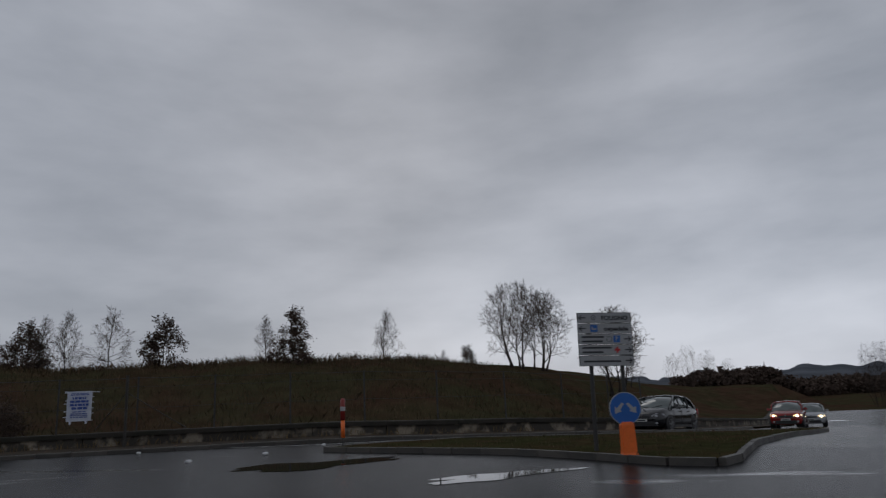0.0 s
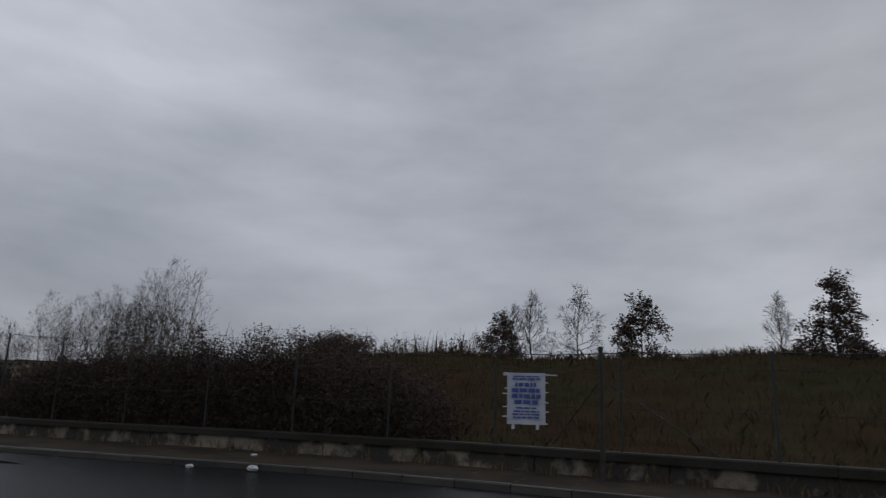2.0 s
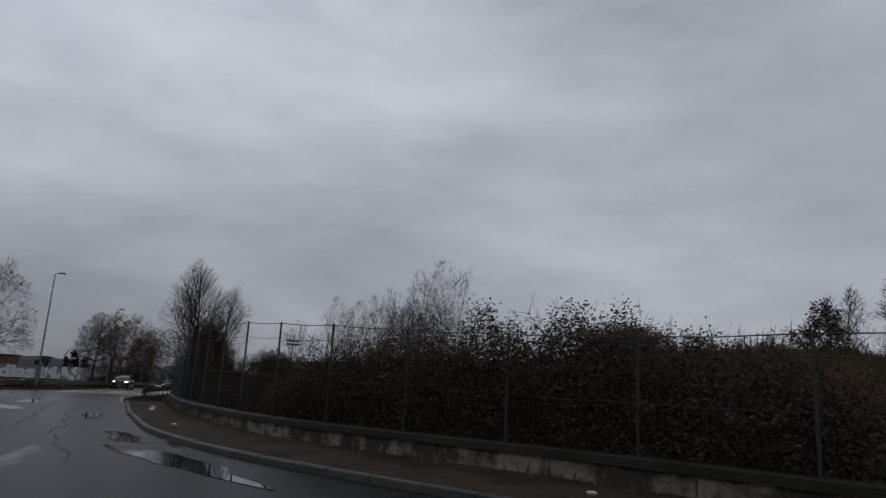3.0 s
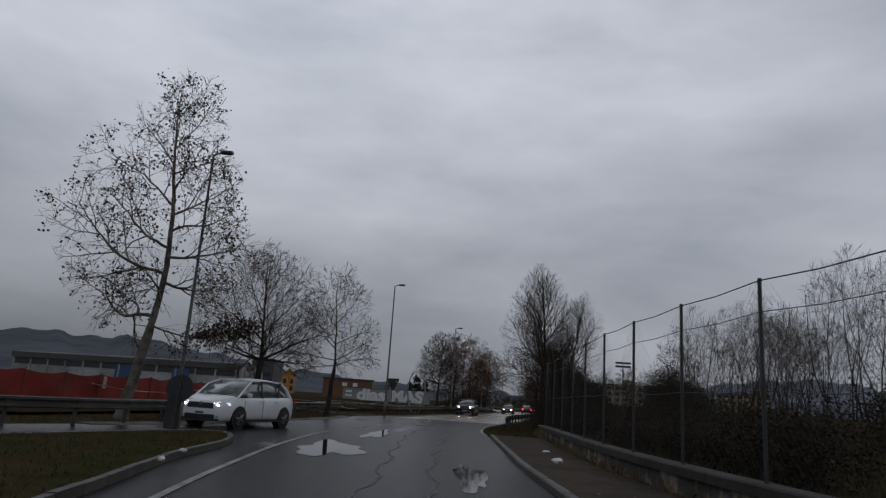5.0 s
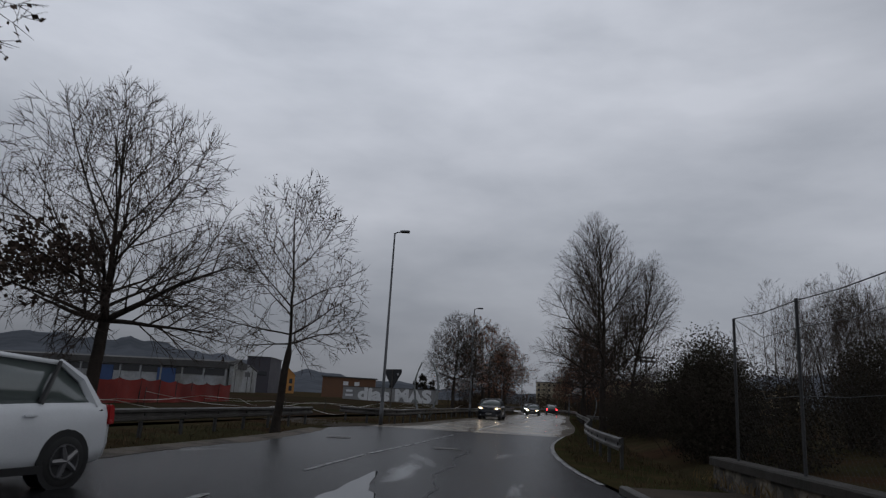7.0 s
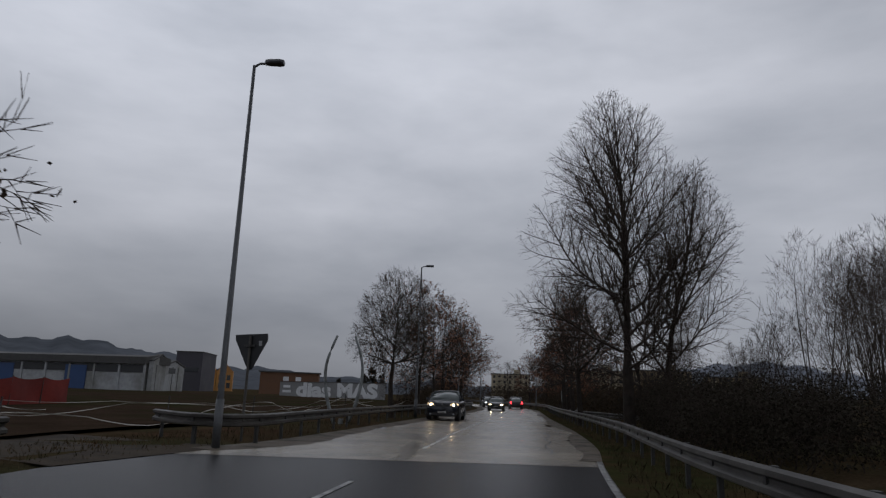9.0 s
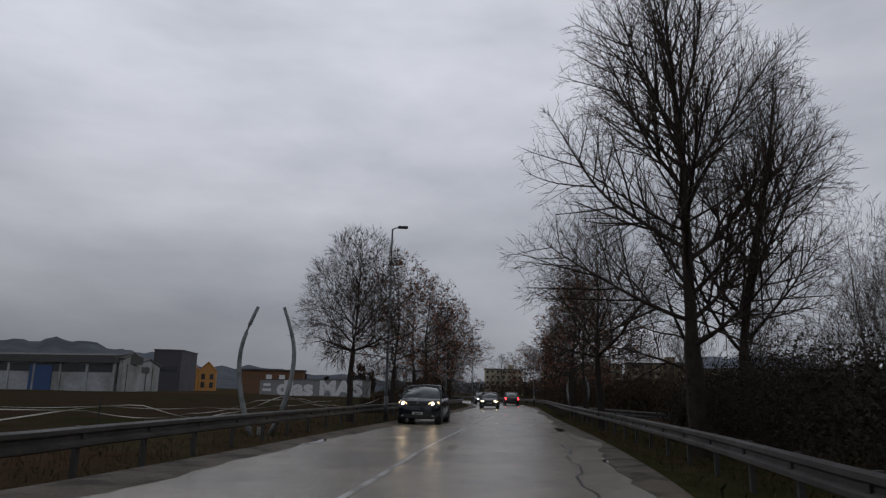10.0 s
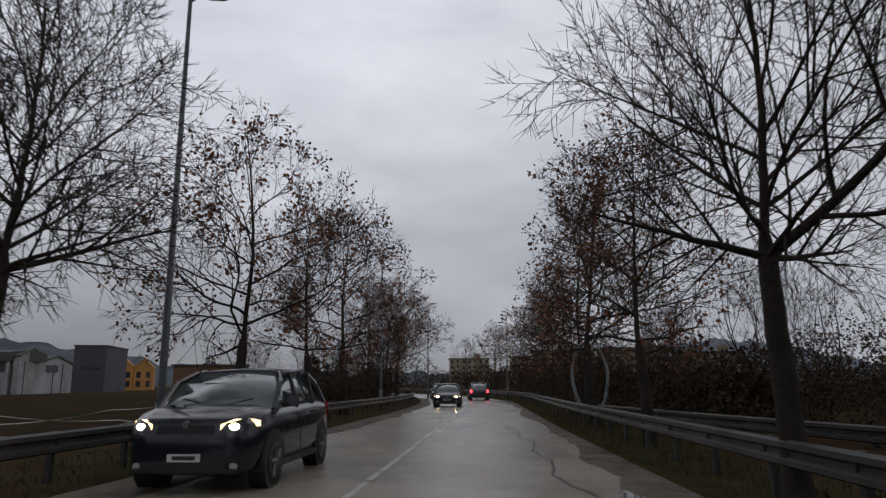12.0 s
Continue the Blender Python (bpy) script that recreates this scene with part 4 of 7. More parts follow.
plant("tall_plane", -12.0, 18.3, "tall pale-barked plane tree with sparse withered leaves", group="roadside trees", turn=20)
plant("round_a", -10.2, 25.8, "bare broad-crowned tree with dense fine twigs", group="roadside trees", turn=40, scale=0.96)
plant("light_b", -9.05, 34.3, "slender bare tree with a few clinging leaves", group="roadside trees", turn=100)
plant("round_c", -5.95, 67.9, "bare round-crowned tree beside the guard rail", group="roadside trees", turn=10)
left_row = [("leafy_d", -5.0, 77.4), ("leafy_e", -4.2, 84), ("leafy_d", -3.6, 91), ("round_far", -3.2, 99), ("leafy_e", -2.3, 106), ("leafy_d", -1.9, 115), ("round_far", -2.2, 125), ("leafy_e", -3.6, 135), ("round_far", -6.5, 150)]
for k, (m, x, y) in enumerate(left_row):
    plant(m, x, y, "plane tree with withered brown leaves in the avenue" if "leafy" in m else "bare round-crowned tree in the avenue", group="roadside trees", turn=77 * k, scale=0.95 + 0.1 * ((k * 7) % 3) / 2)
plant("poplar", 4.15, 54.9, "large bare poplar with many rising limbs", group="bank trees", turn=0)
plant("poplar_b", 5.9, 57.0, "bare poplar leaning outward on the bank", group="bank trees", turn=0)
plant("crooked", 5.2, 60.6, "crooked bare tree with twisted limbs", group="bank trees", turn=200)
plant("round_r", 4.3, 66.2, "bare broad-crowned tree behind the guard rail", group="roadside trees", turn=0)
right_row = [("leafy_e", 5.2, 74), ("leafy_d", 5.9, 81.5), ("leafy_d", 7.3, 89), ("round_far", 8.3, 98), ("leafy_e", 9.3, 107), ("leafy_d", 10.3, 117), ("round_far", 10.2, 128), ("leafy_e", 9.0, 140), ("round_far", 6.5, 155)]
for k, (m, x, y) in enumerate(right_row):
    plant(m, x, y, "plane tree with withered brown leaves in the avenue" if "leafy" in m else "bare round-crowned tree in the avenue", group="roadside trees", turn=53 * k + 20, scale=0.92 + 0.1 * ((k * 5) % 3) / 2)

for k, (x, y, sc) in enumerate(((12.5, 80, 0.85), (14.5, 87, 1.0), (12.8, 93, 0.8), (15.5, 101, 1.05), (13.6, 108, 0.85), (15, 118, 1.0), (14, 129, 1.0), (13, 142, 1.1), (-8.2, 92, 0.6), (-7.4, 103, 0.75), (-6.6, 116, 0.8), (-8.5, 131, 0.85), (-11, 146, 0.9))):
    plant(("scrub_b", "bare_scrub")[k % 2], x, y, "bare bushy tree in the undergrowth of the avenue", group="thicket trees", scale=sc, turn=83 * k)
# dark conifers beyond the lettered wall
tree_meshes("conifer", 71, 7.5, 0.4, 0.2, 1.7, CONE, 26, (5, 3, 1), up=0.0, spread=(88, 50), trunk_r=0.1, bark=BARK, twig=TWIG, leaves=3000, leaf=0.3, leaf_mat=IVY, tip=0.012)
for k, (x, y, sc) in enumerate(((-37.2, 300, 1.7), (-41, 306, 1.3), (-33.5, 304, 1.35), (-52, 310, 1.0), (-62, 315, 1.15), (-76, 320, 1.0))):
    plant("conifer", x, y, "dark conical conifer beyond the lettered wall", group="conifers", scale=sc, turn=50 * k)

# trees on the mound
plant("young_oak", 31.6, -13.9, "dark young oak still in leaf on the mound", group="mound trees", z=3.0, turn=30)
plant("oak_bush", 33.2, -3.9, "dark bushy oak still in leaf on the mound", group="mound trees", z=2.9)
plant("oak_bush", 44.9, 17.1, "dark rounded oak behind the mound", group="mound trees", z=3.6, scale=1.3, turn=70)
plant("slim_bare", 86.5, -5.8, "slim bare poplar behind the mound", group="mound trees", z=3.6, scale=1.6)
plant("mound_multi", 54.5, -26.6, "bare spreading multi-stemmed tree behind the mound", group="mound trees", scale=1.3)
plant("mound_multi", 55.9, -28.5, "bare spreading multi-stemmed tree behind the mound", group="mound trees", scale=1.2, turn=120)
plant("mound_multi", 43.3, -34.4, "bare spreading bush at the foot of the mound", group="mound trees", z=0.7, scale=1.05, turn=60)
plant("mound_sapling", 32.3, -0.5, "small tree with a few dark leaves on the skyline", group="mound trees", z=3.3, scale=1.0, turn=30)
for key, t_, x, y, sc, zz in (("slim_bare", 0, 39, 10.2, 0.85, 3.5), ("slim_bare", 50, 30.8, 1.6, 0.72, 3.3), ("slim_bare", 80, 37.5, -9.3, 0.66, 3.4), ("bare_scrub", 20, 46, 13, 0.6, 3.3), ("bare_scrub", 20, 47, 22, 0.75, 3.2), ("slim_bare", 20, 49, 26, 0.7, 3.2), ("oak_bush", 90, 44, -23.2, 0.45, 3.0), ("slim_bare", 130, 60, -37, 0.7, 1.2), ("slim_bare", 10, 75, -16, 0.55, 3.2), ("slim_bare", 60, 72, -20, 0.5, 3.2)):
    plant(key, x, y, "small bare tree on the skyline" if "bare" in key else "small dark leafy bush on the skyline", group="mound trees", z=zz, scale=sc, turn=t_)
for k, (x, y, sc) in enumerate(((12.5, 43, 1.05), (12.8, 61, 0.8), (16.5, 57, 1.0), (12.2, 63, 0.7), (17, 45, 1.0), (14.6, 70, 0.7), (23.6, 37.9, 1.3), (20, 40, 1.0))):
    plant(("bare_scrub", "scrub_b")[k % 2], x, y, "bare thicket tree with upright grey shoots", group="thicket trees", scale=sc, turn=67 * k)

for k, (x, y, sc) in enumerate(((24.4, 81, 2.05), (28.5, 87, 1.7), (33, 87, 2.4), (37.5, 93, 2.2), (30, 58, 2.2), (33.5, 61, 2.5), (48, 112, 2.9), (55, 132, 3.4), (62, 128, 3.3), (22, 71, 1.5), (27.5, 79, 1.9), (31, 82.5, 2.1), (35.5, 85, 2.2), (40, 98, 2.5), (44, 105, 2.6))):
    plant("far_scrub", x, y, "tall bare many-stemmed tree far behind the fence", group="thicket trees", scale=sc, turn=71 * k)

for k, (x, y, sc) in enumerate(((98, -49, 0.95), (102, -52.5, 0.85), (100, -47, 0.75), (104, -56, 0.7), (78.5, -66.5, 1.15), (83, -70, 1.2), (90, -71, 0.9))):
    plant("far_scrub", x, y, "bare tree beyond the entry road", group="far trees", scale=sc, turn=47 * k)

# ---- thickets, ivy, reeds and grass ----
def thicket(name, label, spots, leaf_mat, stems=9, leaf=0.13, per=420, seed=5, twig_mat=None, category="thicket"):
    """A tangle of arching shoots and small leaves; spots are (x, y, width, height)."""
    r = np.random.default_rng(seed)
    a, b, ra, rb, pl = [], [], [], [], []
    for x, y, w, h in spots:
        z0 = float(ground_height(x, y))
        for _ in range(stems):
            p = np.array([x + r.normal(0, w * 0.3), y + r.normal(0, w * 0.3), z0 - 0.05])
            d = np.array([r.normal(0, 0.35), r.normal(0, 0.35), 1.0])
            n = 9
            L = h * r.uniform(0.72, 1.0) / n
            for k in range(n):
                d = d / np.linalg.norm(d)
                q = p + d * L
                a.append(p), b.append(q), ra.append(0.011 * (1 - k / n) + 0.002), rb.append(0.011 * (1 - (k + 1) / n) + 0.002)
                if k > 1:
                    for _ in range(3):
                        e = d + r.normal(0, 0.8, 3)
                        e /= np.linalg.norm(e)
                        t = q + e * r.uniform(0.15, 0.5)
                        a.append(q), b.append(t), ra.append(0.0042), rb.append(0.002)
                        if k < 7:
                            pl.append(t), pl.append(q + (t - q) * 0.6)
                if k < 8:
                    pl.append(q)
                p = q
                d = d + np.array([r.normal(0, 0.2), r.normal(0, 0.2), -0.09 * (k > 4)])
        # loose inner leaves fill the body of the tangle
        m = per
        u = r.normal(0, 1, (m, 3))
        u /= np.linalg.norm(u, axis=1)[:, None]
        u *= r.uniform(0.2, 1.0, (m, 1)) ** 0.4
        for v in u:
            pl.append(np.array([x + v[0] * w * 0.62, y + v[1] * w * 0.62, z0 + h * (0.42 + 0.48 * v[2]) + r.normal(0, 0.12)]))
    v1, f1 = limbs(np.array(a), np.array(b), np.array(ra), np.array(rb), 3)
    pl = np.array(pl)
    extra = pl[r.integers(0, len(pl), len(pl))] + r.normal(0, 0.09, pl.shape)
    v2, f2 = leaf_slivers(r, np.vstack([pl, extra]), leaf * 1.15)
    me = mesh_mixed(name, np.vstack([v1, v2]), f1, f2 + len(v1))
    me.materials.append(twig_mat or TWIG)
    me.materials.append(leaf_mat)
    me.polygons.foreach_set("material_index", np.r_[np.zeros(len(f1), int), np.ones(len(f2), int)])
    ob = new(name, me)
    return tagged(ob, label, category, kind="stuff")


def run_of(pts, step, w, h, seed, side=0.5):
    """Spots for a thicket along a plan line."""
    r = np.random.default_rng(seed)
    ln = smooth_line(pts, step)
    nn = normals2(ln)
    hs = np.interp(np.linspace(0, 1, len(ln)), np.linspace(0, 1, len(h)), h)
    return [(p[0] + q[0] * r.uniform(-side, side), p[1] + q[1] * r.uniform(-side, side), w * r.uniform(0.8, 1.25), hh * r.uniform(0.85, 1.15)) for p, q, hh in zip(ln, nn, hs)]


thicket("bramble", "dense dark brambles smothering the fence", run_of([(11.35, -11.3), (10.6, -9.5), (9.7, -7.55), (8.5, -5.3), (7.35, -2.7), (6.4, 0.1), (5.9, 2.7)], 0.6, 1.0, [2.0, 2.6, 2.95, 2.95, 2.7, 2.0, 1.2], 4, 0.2) + run_of([(13.6, -8), (12, -4), (10.6, 0), (9.5, 4)], 1.2, 1.8, [1.9, 2.1, 1.9, 1.4], 6), LEAF_DARK, per=2500, leaf=0.047, stems=13, seed=8)
thicket("ivy_thicket", "black ivy-covered thicket along the verge", run_of([(4.3, 28.5), (4.0, 31), (4.3, 34.2), (5.2, 37.5), (6.3, 41)], 0.8, 1.7, [2.0, 3.1, 3.9, 3.3, 4.0, 2.4], 9) + run_of([(9.0, 28), (9.6, 33), (10.4, 38)], 1.3, 2.2, [2.6, 3.4, 3.7], 10), IVY, per=3200, leaf=0.046, stems=8, seed=12)
thicket("underwood", "dark undergrowth beneath the bare poplars", run_of([(4.6, 43), (4.9, 47), (5.2, 51), (6.0, 56), (7.0, 61)], 1.0, 1.8, [1.7, 2.2, 2.6, 2.4, 1.9], 14) + run_of([(7.4, 44), (8, 50), (9, 57), (10, 64)], 1.5, 2.4, [1.9, 2.4, 2.5, 2.1], 15), IVY, per=900, leaf=0.052, stems=9, seed=16)
thicket("bank_scrub", "brown scrub covering the bank beyond the rail", run_of([(10.4, 64), (9.9, 70), (10.0, 76), (11.2, 84), (12.5, 94), (13.5, 104)], 1.3, 2.4, [2.4, 2.9, 2.5, 1.7, 1.5, 1.8], 17, 1.0) + run_of([(14, 62), (14, 72), (15, 84)], 1.8, 2.8, [1.4, 1.7, 1.7], 18, 1.0), SCRUB_LEAF, per=420, leaf=0.064, stems=9, seed=19)
thicket("slope_scrub", "low dark scrub on the slope behind the wall", run_of([(6.2, 8), (5.6, 12), (5.2, 17), (5.0, 22)], 1.1, 1.5, [1.4, 1.0, 0.9, 1.3], 20, 0.6) + run_of([(9, 8), (8.5, 14), (8, 20), (7.5, 26)], 1.6, 2.2, [1.6, 1.4, 1.4, 1.8], 21, 1.0), IVY, per=700, leaf=0.06, stems=9, seed=22)
thicket("slope_bramble", "dark brambles spreading up the mound", run_of([(14.5, -5), (16.5, 1), (20, 7), (26, 13)], 1.5, 2.6, [1.7, 1.9, 1.7, 1.4], 74, 1.2), LEAF_DARK, per=420, leaf=0.07, stems=9, seed=75)
thicket("hilltop_bushes", "brown bushes along the crest of the mound", run_of([(45, 15), (42, 20), (39, 25), (37, 31), (33, 36)], 1.8, 2.4, [3.4, 4.8, 5.4, 5.2, 4.8], 70, 1.2), LEAF_DARK, per=260, leaf=0.12, stems=12, seed=71)
thicket("far_hedge", "low dark hedge far off across the plain", run_of([(190, -150), (170, -118), (150, -92), (132, -70), (112, -52)], 5.0, 7.0, [5, 5.5, 4.2, 4.6, 2.6], 24, 2.0), LEAF_DARK, per=350, leaf=0.6, stems=4, seed=25)
thicket("avenue_hedge", "brown undergrowth between the avenue trees", run_of([(-6.4, 80), (-5.4, 90), (-4.4, 102), (-3.6, 114), (-4.5, 130), (-8, 148)], 1.8, 1.6, [1.0, 2.2, 3.2, 3.6, 3.6, 3.6], 26, 0.4) + run_of([(8.6, 76), (9.4, 84), (10.2, 96), (11.2, 110), (11.8, 124), (9.5, 150), (2.5, 175), (-10, 190)], 1.8, 2.2, [2.6, 3.4, 3.8, 4.0, 4.2, 4.2, 4, 4], 27, 0.5), SCRUB_LEAF, per=160, leaf=0.13, stems=5, seed=28)


def blades(name, label, places, heights, mat, seed, width=0.012, lean=0.35, category="grass"):
    """Single grass blades or reeds, each a thin bent sliver."""
    r = np.random.default_rng(seed)
    n = len(places)
    p = np.asarray(places, float)
    a = r.uniform(0, 2 * np.pi, n)
    w = np.stack([np.cos(a), np.sin(a), 0 * a], 1) * (width * r.uniform(0.6, 1.4, n))[:, None]
    t = np.stack([r.normal(0, lean, n), r.normal(0, lean, n), np.ones(n)], 1)
    h = heights[:, None]
    mid = p + t * h * 0.55 * np.array([0.5, 0.5, 1])
    tip = p + t * h
    v = np.stack([p - w, p + w, mid + w * 0.7, tip, mid - w * 0.7], 1).reshape(-1, 3)
    me = mesh_np(name, v, np.arange(5 * n).reshape(-1, 5))
    me.materials.append(mat)
    return tagged(new(name, me), label, category, kind="stuff")


def scatter(n, x0, x1, y0, y1, seed, keep):
    r = np.random.default_rng(seed)
    x, y = r.uniform(x0, x1, n), r.uniform(y0, y1, n)
    m = keep(x, y)
    x, y = x[m], y[m]
    return np.stack([x, y, ground_height(x, y) - 0.01], 1)


mound = scatter(48000, 4, 46, -44, 24, 31, lambda x, y: side_distance(BANK_COARSE, x, y) > 0.5)
blades("mound_grass", "rough winter grass on the mound", mound, np.random.default_rng(1).uniform(0.12, 0.42, len(mound)), GRASS, 32, 0.014)
tall = scatter(9000, 28, 44, -38, 24, 33, lambda x, y: np.abs(side_distance(BANK_COARSE, x, y) - 24) < 5)
blades("tall_grass", "tufts of tall dry grass along the skyline", tall, np.random.default_rng(2).uniform(0.2, 0.62, len(tall)), SEDGE, 34, 0.02)
near = scatter(26000, -14, -4, 6, 92, 35, lambda x, y: (side_distance(LEFT_COARSE, x, y) < -0.3) & (side_distance(LEFT_COARSE, x, y) > -3.2))
blades("verge_grass", "short wet grass along the verge", near, np.random.default_rng(3).uniform(0.05, 0.16, len(near)), GRASS, 36, 0.01)
near = scatter(26000, 0, 9, 25, 92, 37, lambda x, y: (side_distance(RIGHT_EDGE[::3], x, y) > 0.25) & (side_distance(RIGHT_EDGE[::3], x, y) < 2.6))
near[:, 2] = np.maximum(near[:, 2], 0.0)
blades("bank_grass", "short rough grass beneath the guard rail", near, np.random.default_rng(4).uniform(0.05, 0.2, len(near)), GRASS, 38, 0.01)
rr_ = np.random.default_rng(5)
reeds = np.vstack([np.stack([rr_.normal(cx, w, n), rr_.normal(cy, w * 1.2, n), np.full(n, 3.3)], 1) for cx, cy, w, n in ((38.4, 24, 1.6, 420), (37, 30, 1.6, 300), (41, 19.5, 1.2, 160))])
reeds[:, 2] = ground_height(reeds[:, 0], reeds[:, 1])
blades("reeds", "stand of tall tan reeds on the mound", reeds, rr_.uniform(2.6, 4.4, len(reeds)), SEDGE, 39, 0.03, 0.08, "reeds")
base_weeds = []
for p, q in zip(WALL_LINE[WALL_LINE[:, 0] < 16], normals2(WALL_LINE)[WALL_LINE[:, 0] < 16]):
    for _ in range(26):
        t = rr_.uniform(0.03, 0.3) ** 1.3
        base_weeds.append((p[0] - q[0] * t + rr_.normal(0, 0.35) * q[1], p[1] - q[1] * t - rr_.normal(0, 0.35) * q[0], 0.12 + float(entry_fall(p[0], p[1]))))
blades("wall_weeds", "dry weeds at the foot of the wall", base_weeds, rr_.uniform(0.06, 0.3, len(base_weeds)), DRY_GRASS, 40, 0.008)

# verge strip below the right-hand guard rail
v, f = ribbon(RIGHT_EDGE, -0.05, 2.2, 0.03)
tagged(part("verge", mesh_np("verge", v, f), VERGE), "narrow grass verge between road and rail", "verge", kind="structure")


# ---- traffic islands ----
def island(name, pts, label):
    ring = smooth_line(list(pts) + [pts[0]], 0.8)[:-1]
    top = Build().add([(x, y, 0.115 + float(entry_fall(x, y))) for x, y in ring], [tuple(range(len(ring)))])
    tagged(part(name, top, VERGE), label, "traffic island", kind="structure")
    kerb_run(np.vstack([ring, ring[:1]]), "low concrete kerb round a traffic island", inward=1.0, height=0.13)
    c = np.mean(ring, 0)
    r = np.random.default_rng(len(ring))
    x0, y0, x1, y1 = ring[:, 0].min(), ring[:, 1].min(), ring[:, 0].max(), ring[:, 1].max()
    p = np.stack([r.uniform(x0, x1, 5000), r.uniform(y0, y1, 5000)], 1)
    s = np.zeros(len(p), bool)
    j = len(ring) - 1
    for i in range(len(ring)):
        a, b = ring[i], ring[j]
        s ^= ((a[1] > p[:, 1]) != (b[1] > p[:, 1])) & (p[:, 0] < (b[0] - a[0]) * (p[:, 1] - a[1]) / (b[1] - a[1] + 1e-12) + a[0])
        j = i
    p = p[s]
    blades("island_grass", "short grass on the traffic island", np.c_[p, 0.11 + entry_fall(p[:, 0], p[:, 1])], r.uniform(0.03, 0.1, len(p)), GRASS, 41, 0.01)


island("island_1", [(8.3, -24.3), (7.6, -25.9), (6.9, -27.5), (6.1, -29.2), (4.7, -30.9), (3.4, -32.1), (2.9, -33.1), (4.4, -33.7), (7.4, -34.8), (11, -36.4), (16, -38.8), (21, -40.8), (22, -40.4), (18.4, -38.4), (14.2, -35.4), (11.8, -31.6), (10.4, -28), (9.3, -25.4)], "grass splitter island with signs at the roundabout exit")
island("island_3", [(-10 + 7.5 * math.cos(a), -17.5 + 7.5 * math.sin(a)) for a in np.arange(16) * math.pi / 8][::-1], "round grass island in the middle of the roundabout")
island("island_2", [(-2.9, -1.7), (-3.6, 1.0), (-4.4, 4.6), (-5.2, 8), (-5.7, 11.5), (-6.4, 13.7), (-7.2, 14.7), (-7.9, 13.4), (-8.8, 10.4), (-9.6, 6.0), (-9.0, 1.0), (-7.0, -2.2), (-4.6, -3.0)], "grass splitter island on the exit road")

# ---- signs ----
SIGN_WHITE = material("sign_white", (0.34, 0.35, 0.36), 0.45, vary=0.12, scale=4, bump=0.0, second=(0.3, 0.3, 0.3), second_scale=2.0)
SIGN_BLACK = material("sign_black", (0.012, 0.012, 0.013), 0.5, vary=0.1, bump=0.0)
SIGN_BLUE = material("sign_blue", (0.02, 0.11, 0.38), 0.4, vary=0.12, bump=0.0)
SIGN_RED = material("sign_red", (0.45, 0.03, 0.03), 0.45, vary=0.12, bump=0.0)
SIGN_BACK = material("sign_back", (0.03, 0.031, 0.034), 0.55, 0.3, vary=0.2, bump=0.0)
ORANGE = material("orange_plastic", (0.75, 0.14, 0.02), 0.4, vary=0.15, scale=5, bump=0.05)
RED_PAINT = material("red_plastic", (0.22, 0.02, 0.015), 0.4, vary=0.15, bump=0.05)
INK = material("poster_ink", (0.05, 0.09, 0.32), 0.6, vary=0.1, bump=0.0)
PAPER = material("poster_paper", (0.55, 0.58, 0.66), 0.55, vary=0.1, scale=8, bump=0.15)


def lettering(text, size, mat, parent, m, width=None, bold=0.0):
    """Letters as flat raised shapes, in the x-z plane of m, facing -y."""
    cu = bpy.data.curves.new("lettering", "FONT")
    cu.body, cu.size, cu.align_x, cu.align_y, cu.extrude, cu.offset, cu.resolution_u = text, size, "CENTER", "CENTER", 0.002, bold, 3
    tmp = bpy.data.objects.new("lettering_tmp", cu)
    scene.collection.objects.link(tmp)
    me = bpy.data.meshes.new_from_object(tmp.evaluated_get(bpy.context.evaluated_depsgraph_get()))
    bpy.data.objects.remove(tmp)
    bpy.data.curves.remove(cu)
    if width:
        xs = [q.co.x for q in me.vertices]
        k = width / (max(xs) - min(xs))
        for q in me.vertices:
            q.co.x *= k
    me.transform(Matrix.Rotation(radians(90), 4, "X"))
    me.materials.clear()
    me.materials.append(mat)
    ob = new("lettering", me)
    ob.parent = parent
    ob.matrix_basis = m
    return ob


def arrow(direction, size):
    """An arrow outline pointing along +x (1) or -x (-1)."""
    d = direction * size
    return [(d * 0.9, 0), (d * 0.25, abs(size) * 0.62), (d * 0.0, abs(size) * 0.62), (d * 0.42, abs(size) * 0.13), (-d * 0.9, abs(size) * 0.13), (-d * 0.9, -abs(size) * 0.13), (d * 0.42, -abs(size) * 0.13), (0, -abs(size) * 0.62), (d * 0.25, -abs(size) * 0.62)]


def circle(rad, n=28, sx=1.0):
    return [(rad * sx * math.cos(2 * math.pi * k / n), rad * math.sin(2 * math.pi * k / n)) for k in range(n)]


def rect(x0, x1, z0, z1):
    return [(x0, z0), (x1, z0), (x1, z1), (x0, z1)]


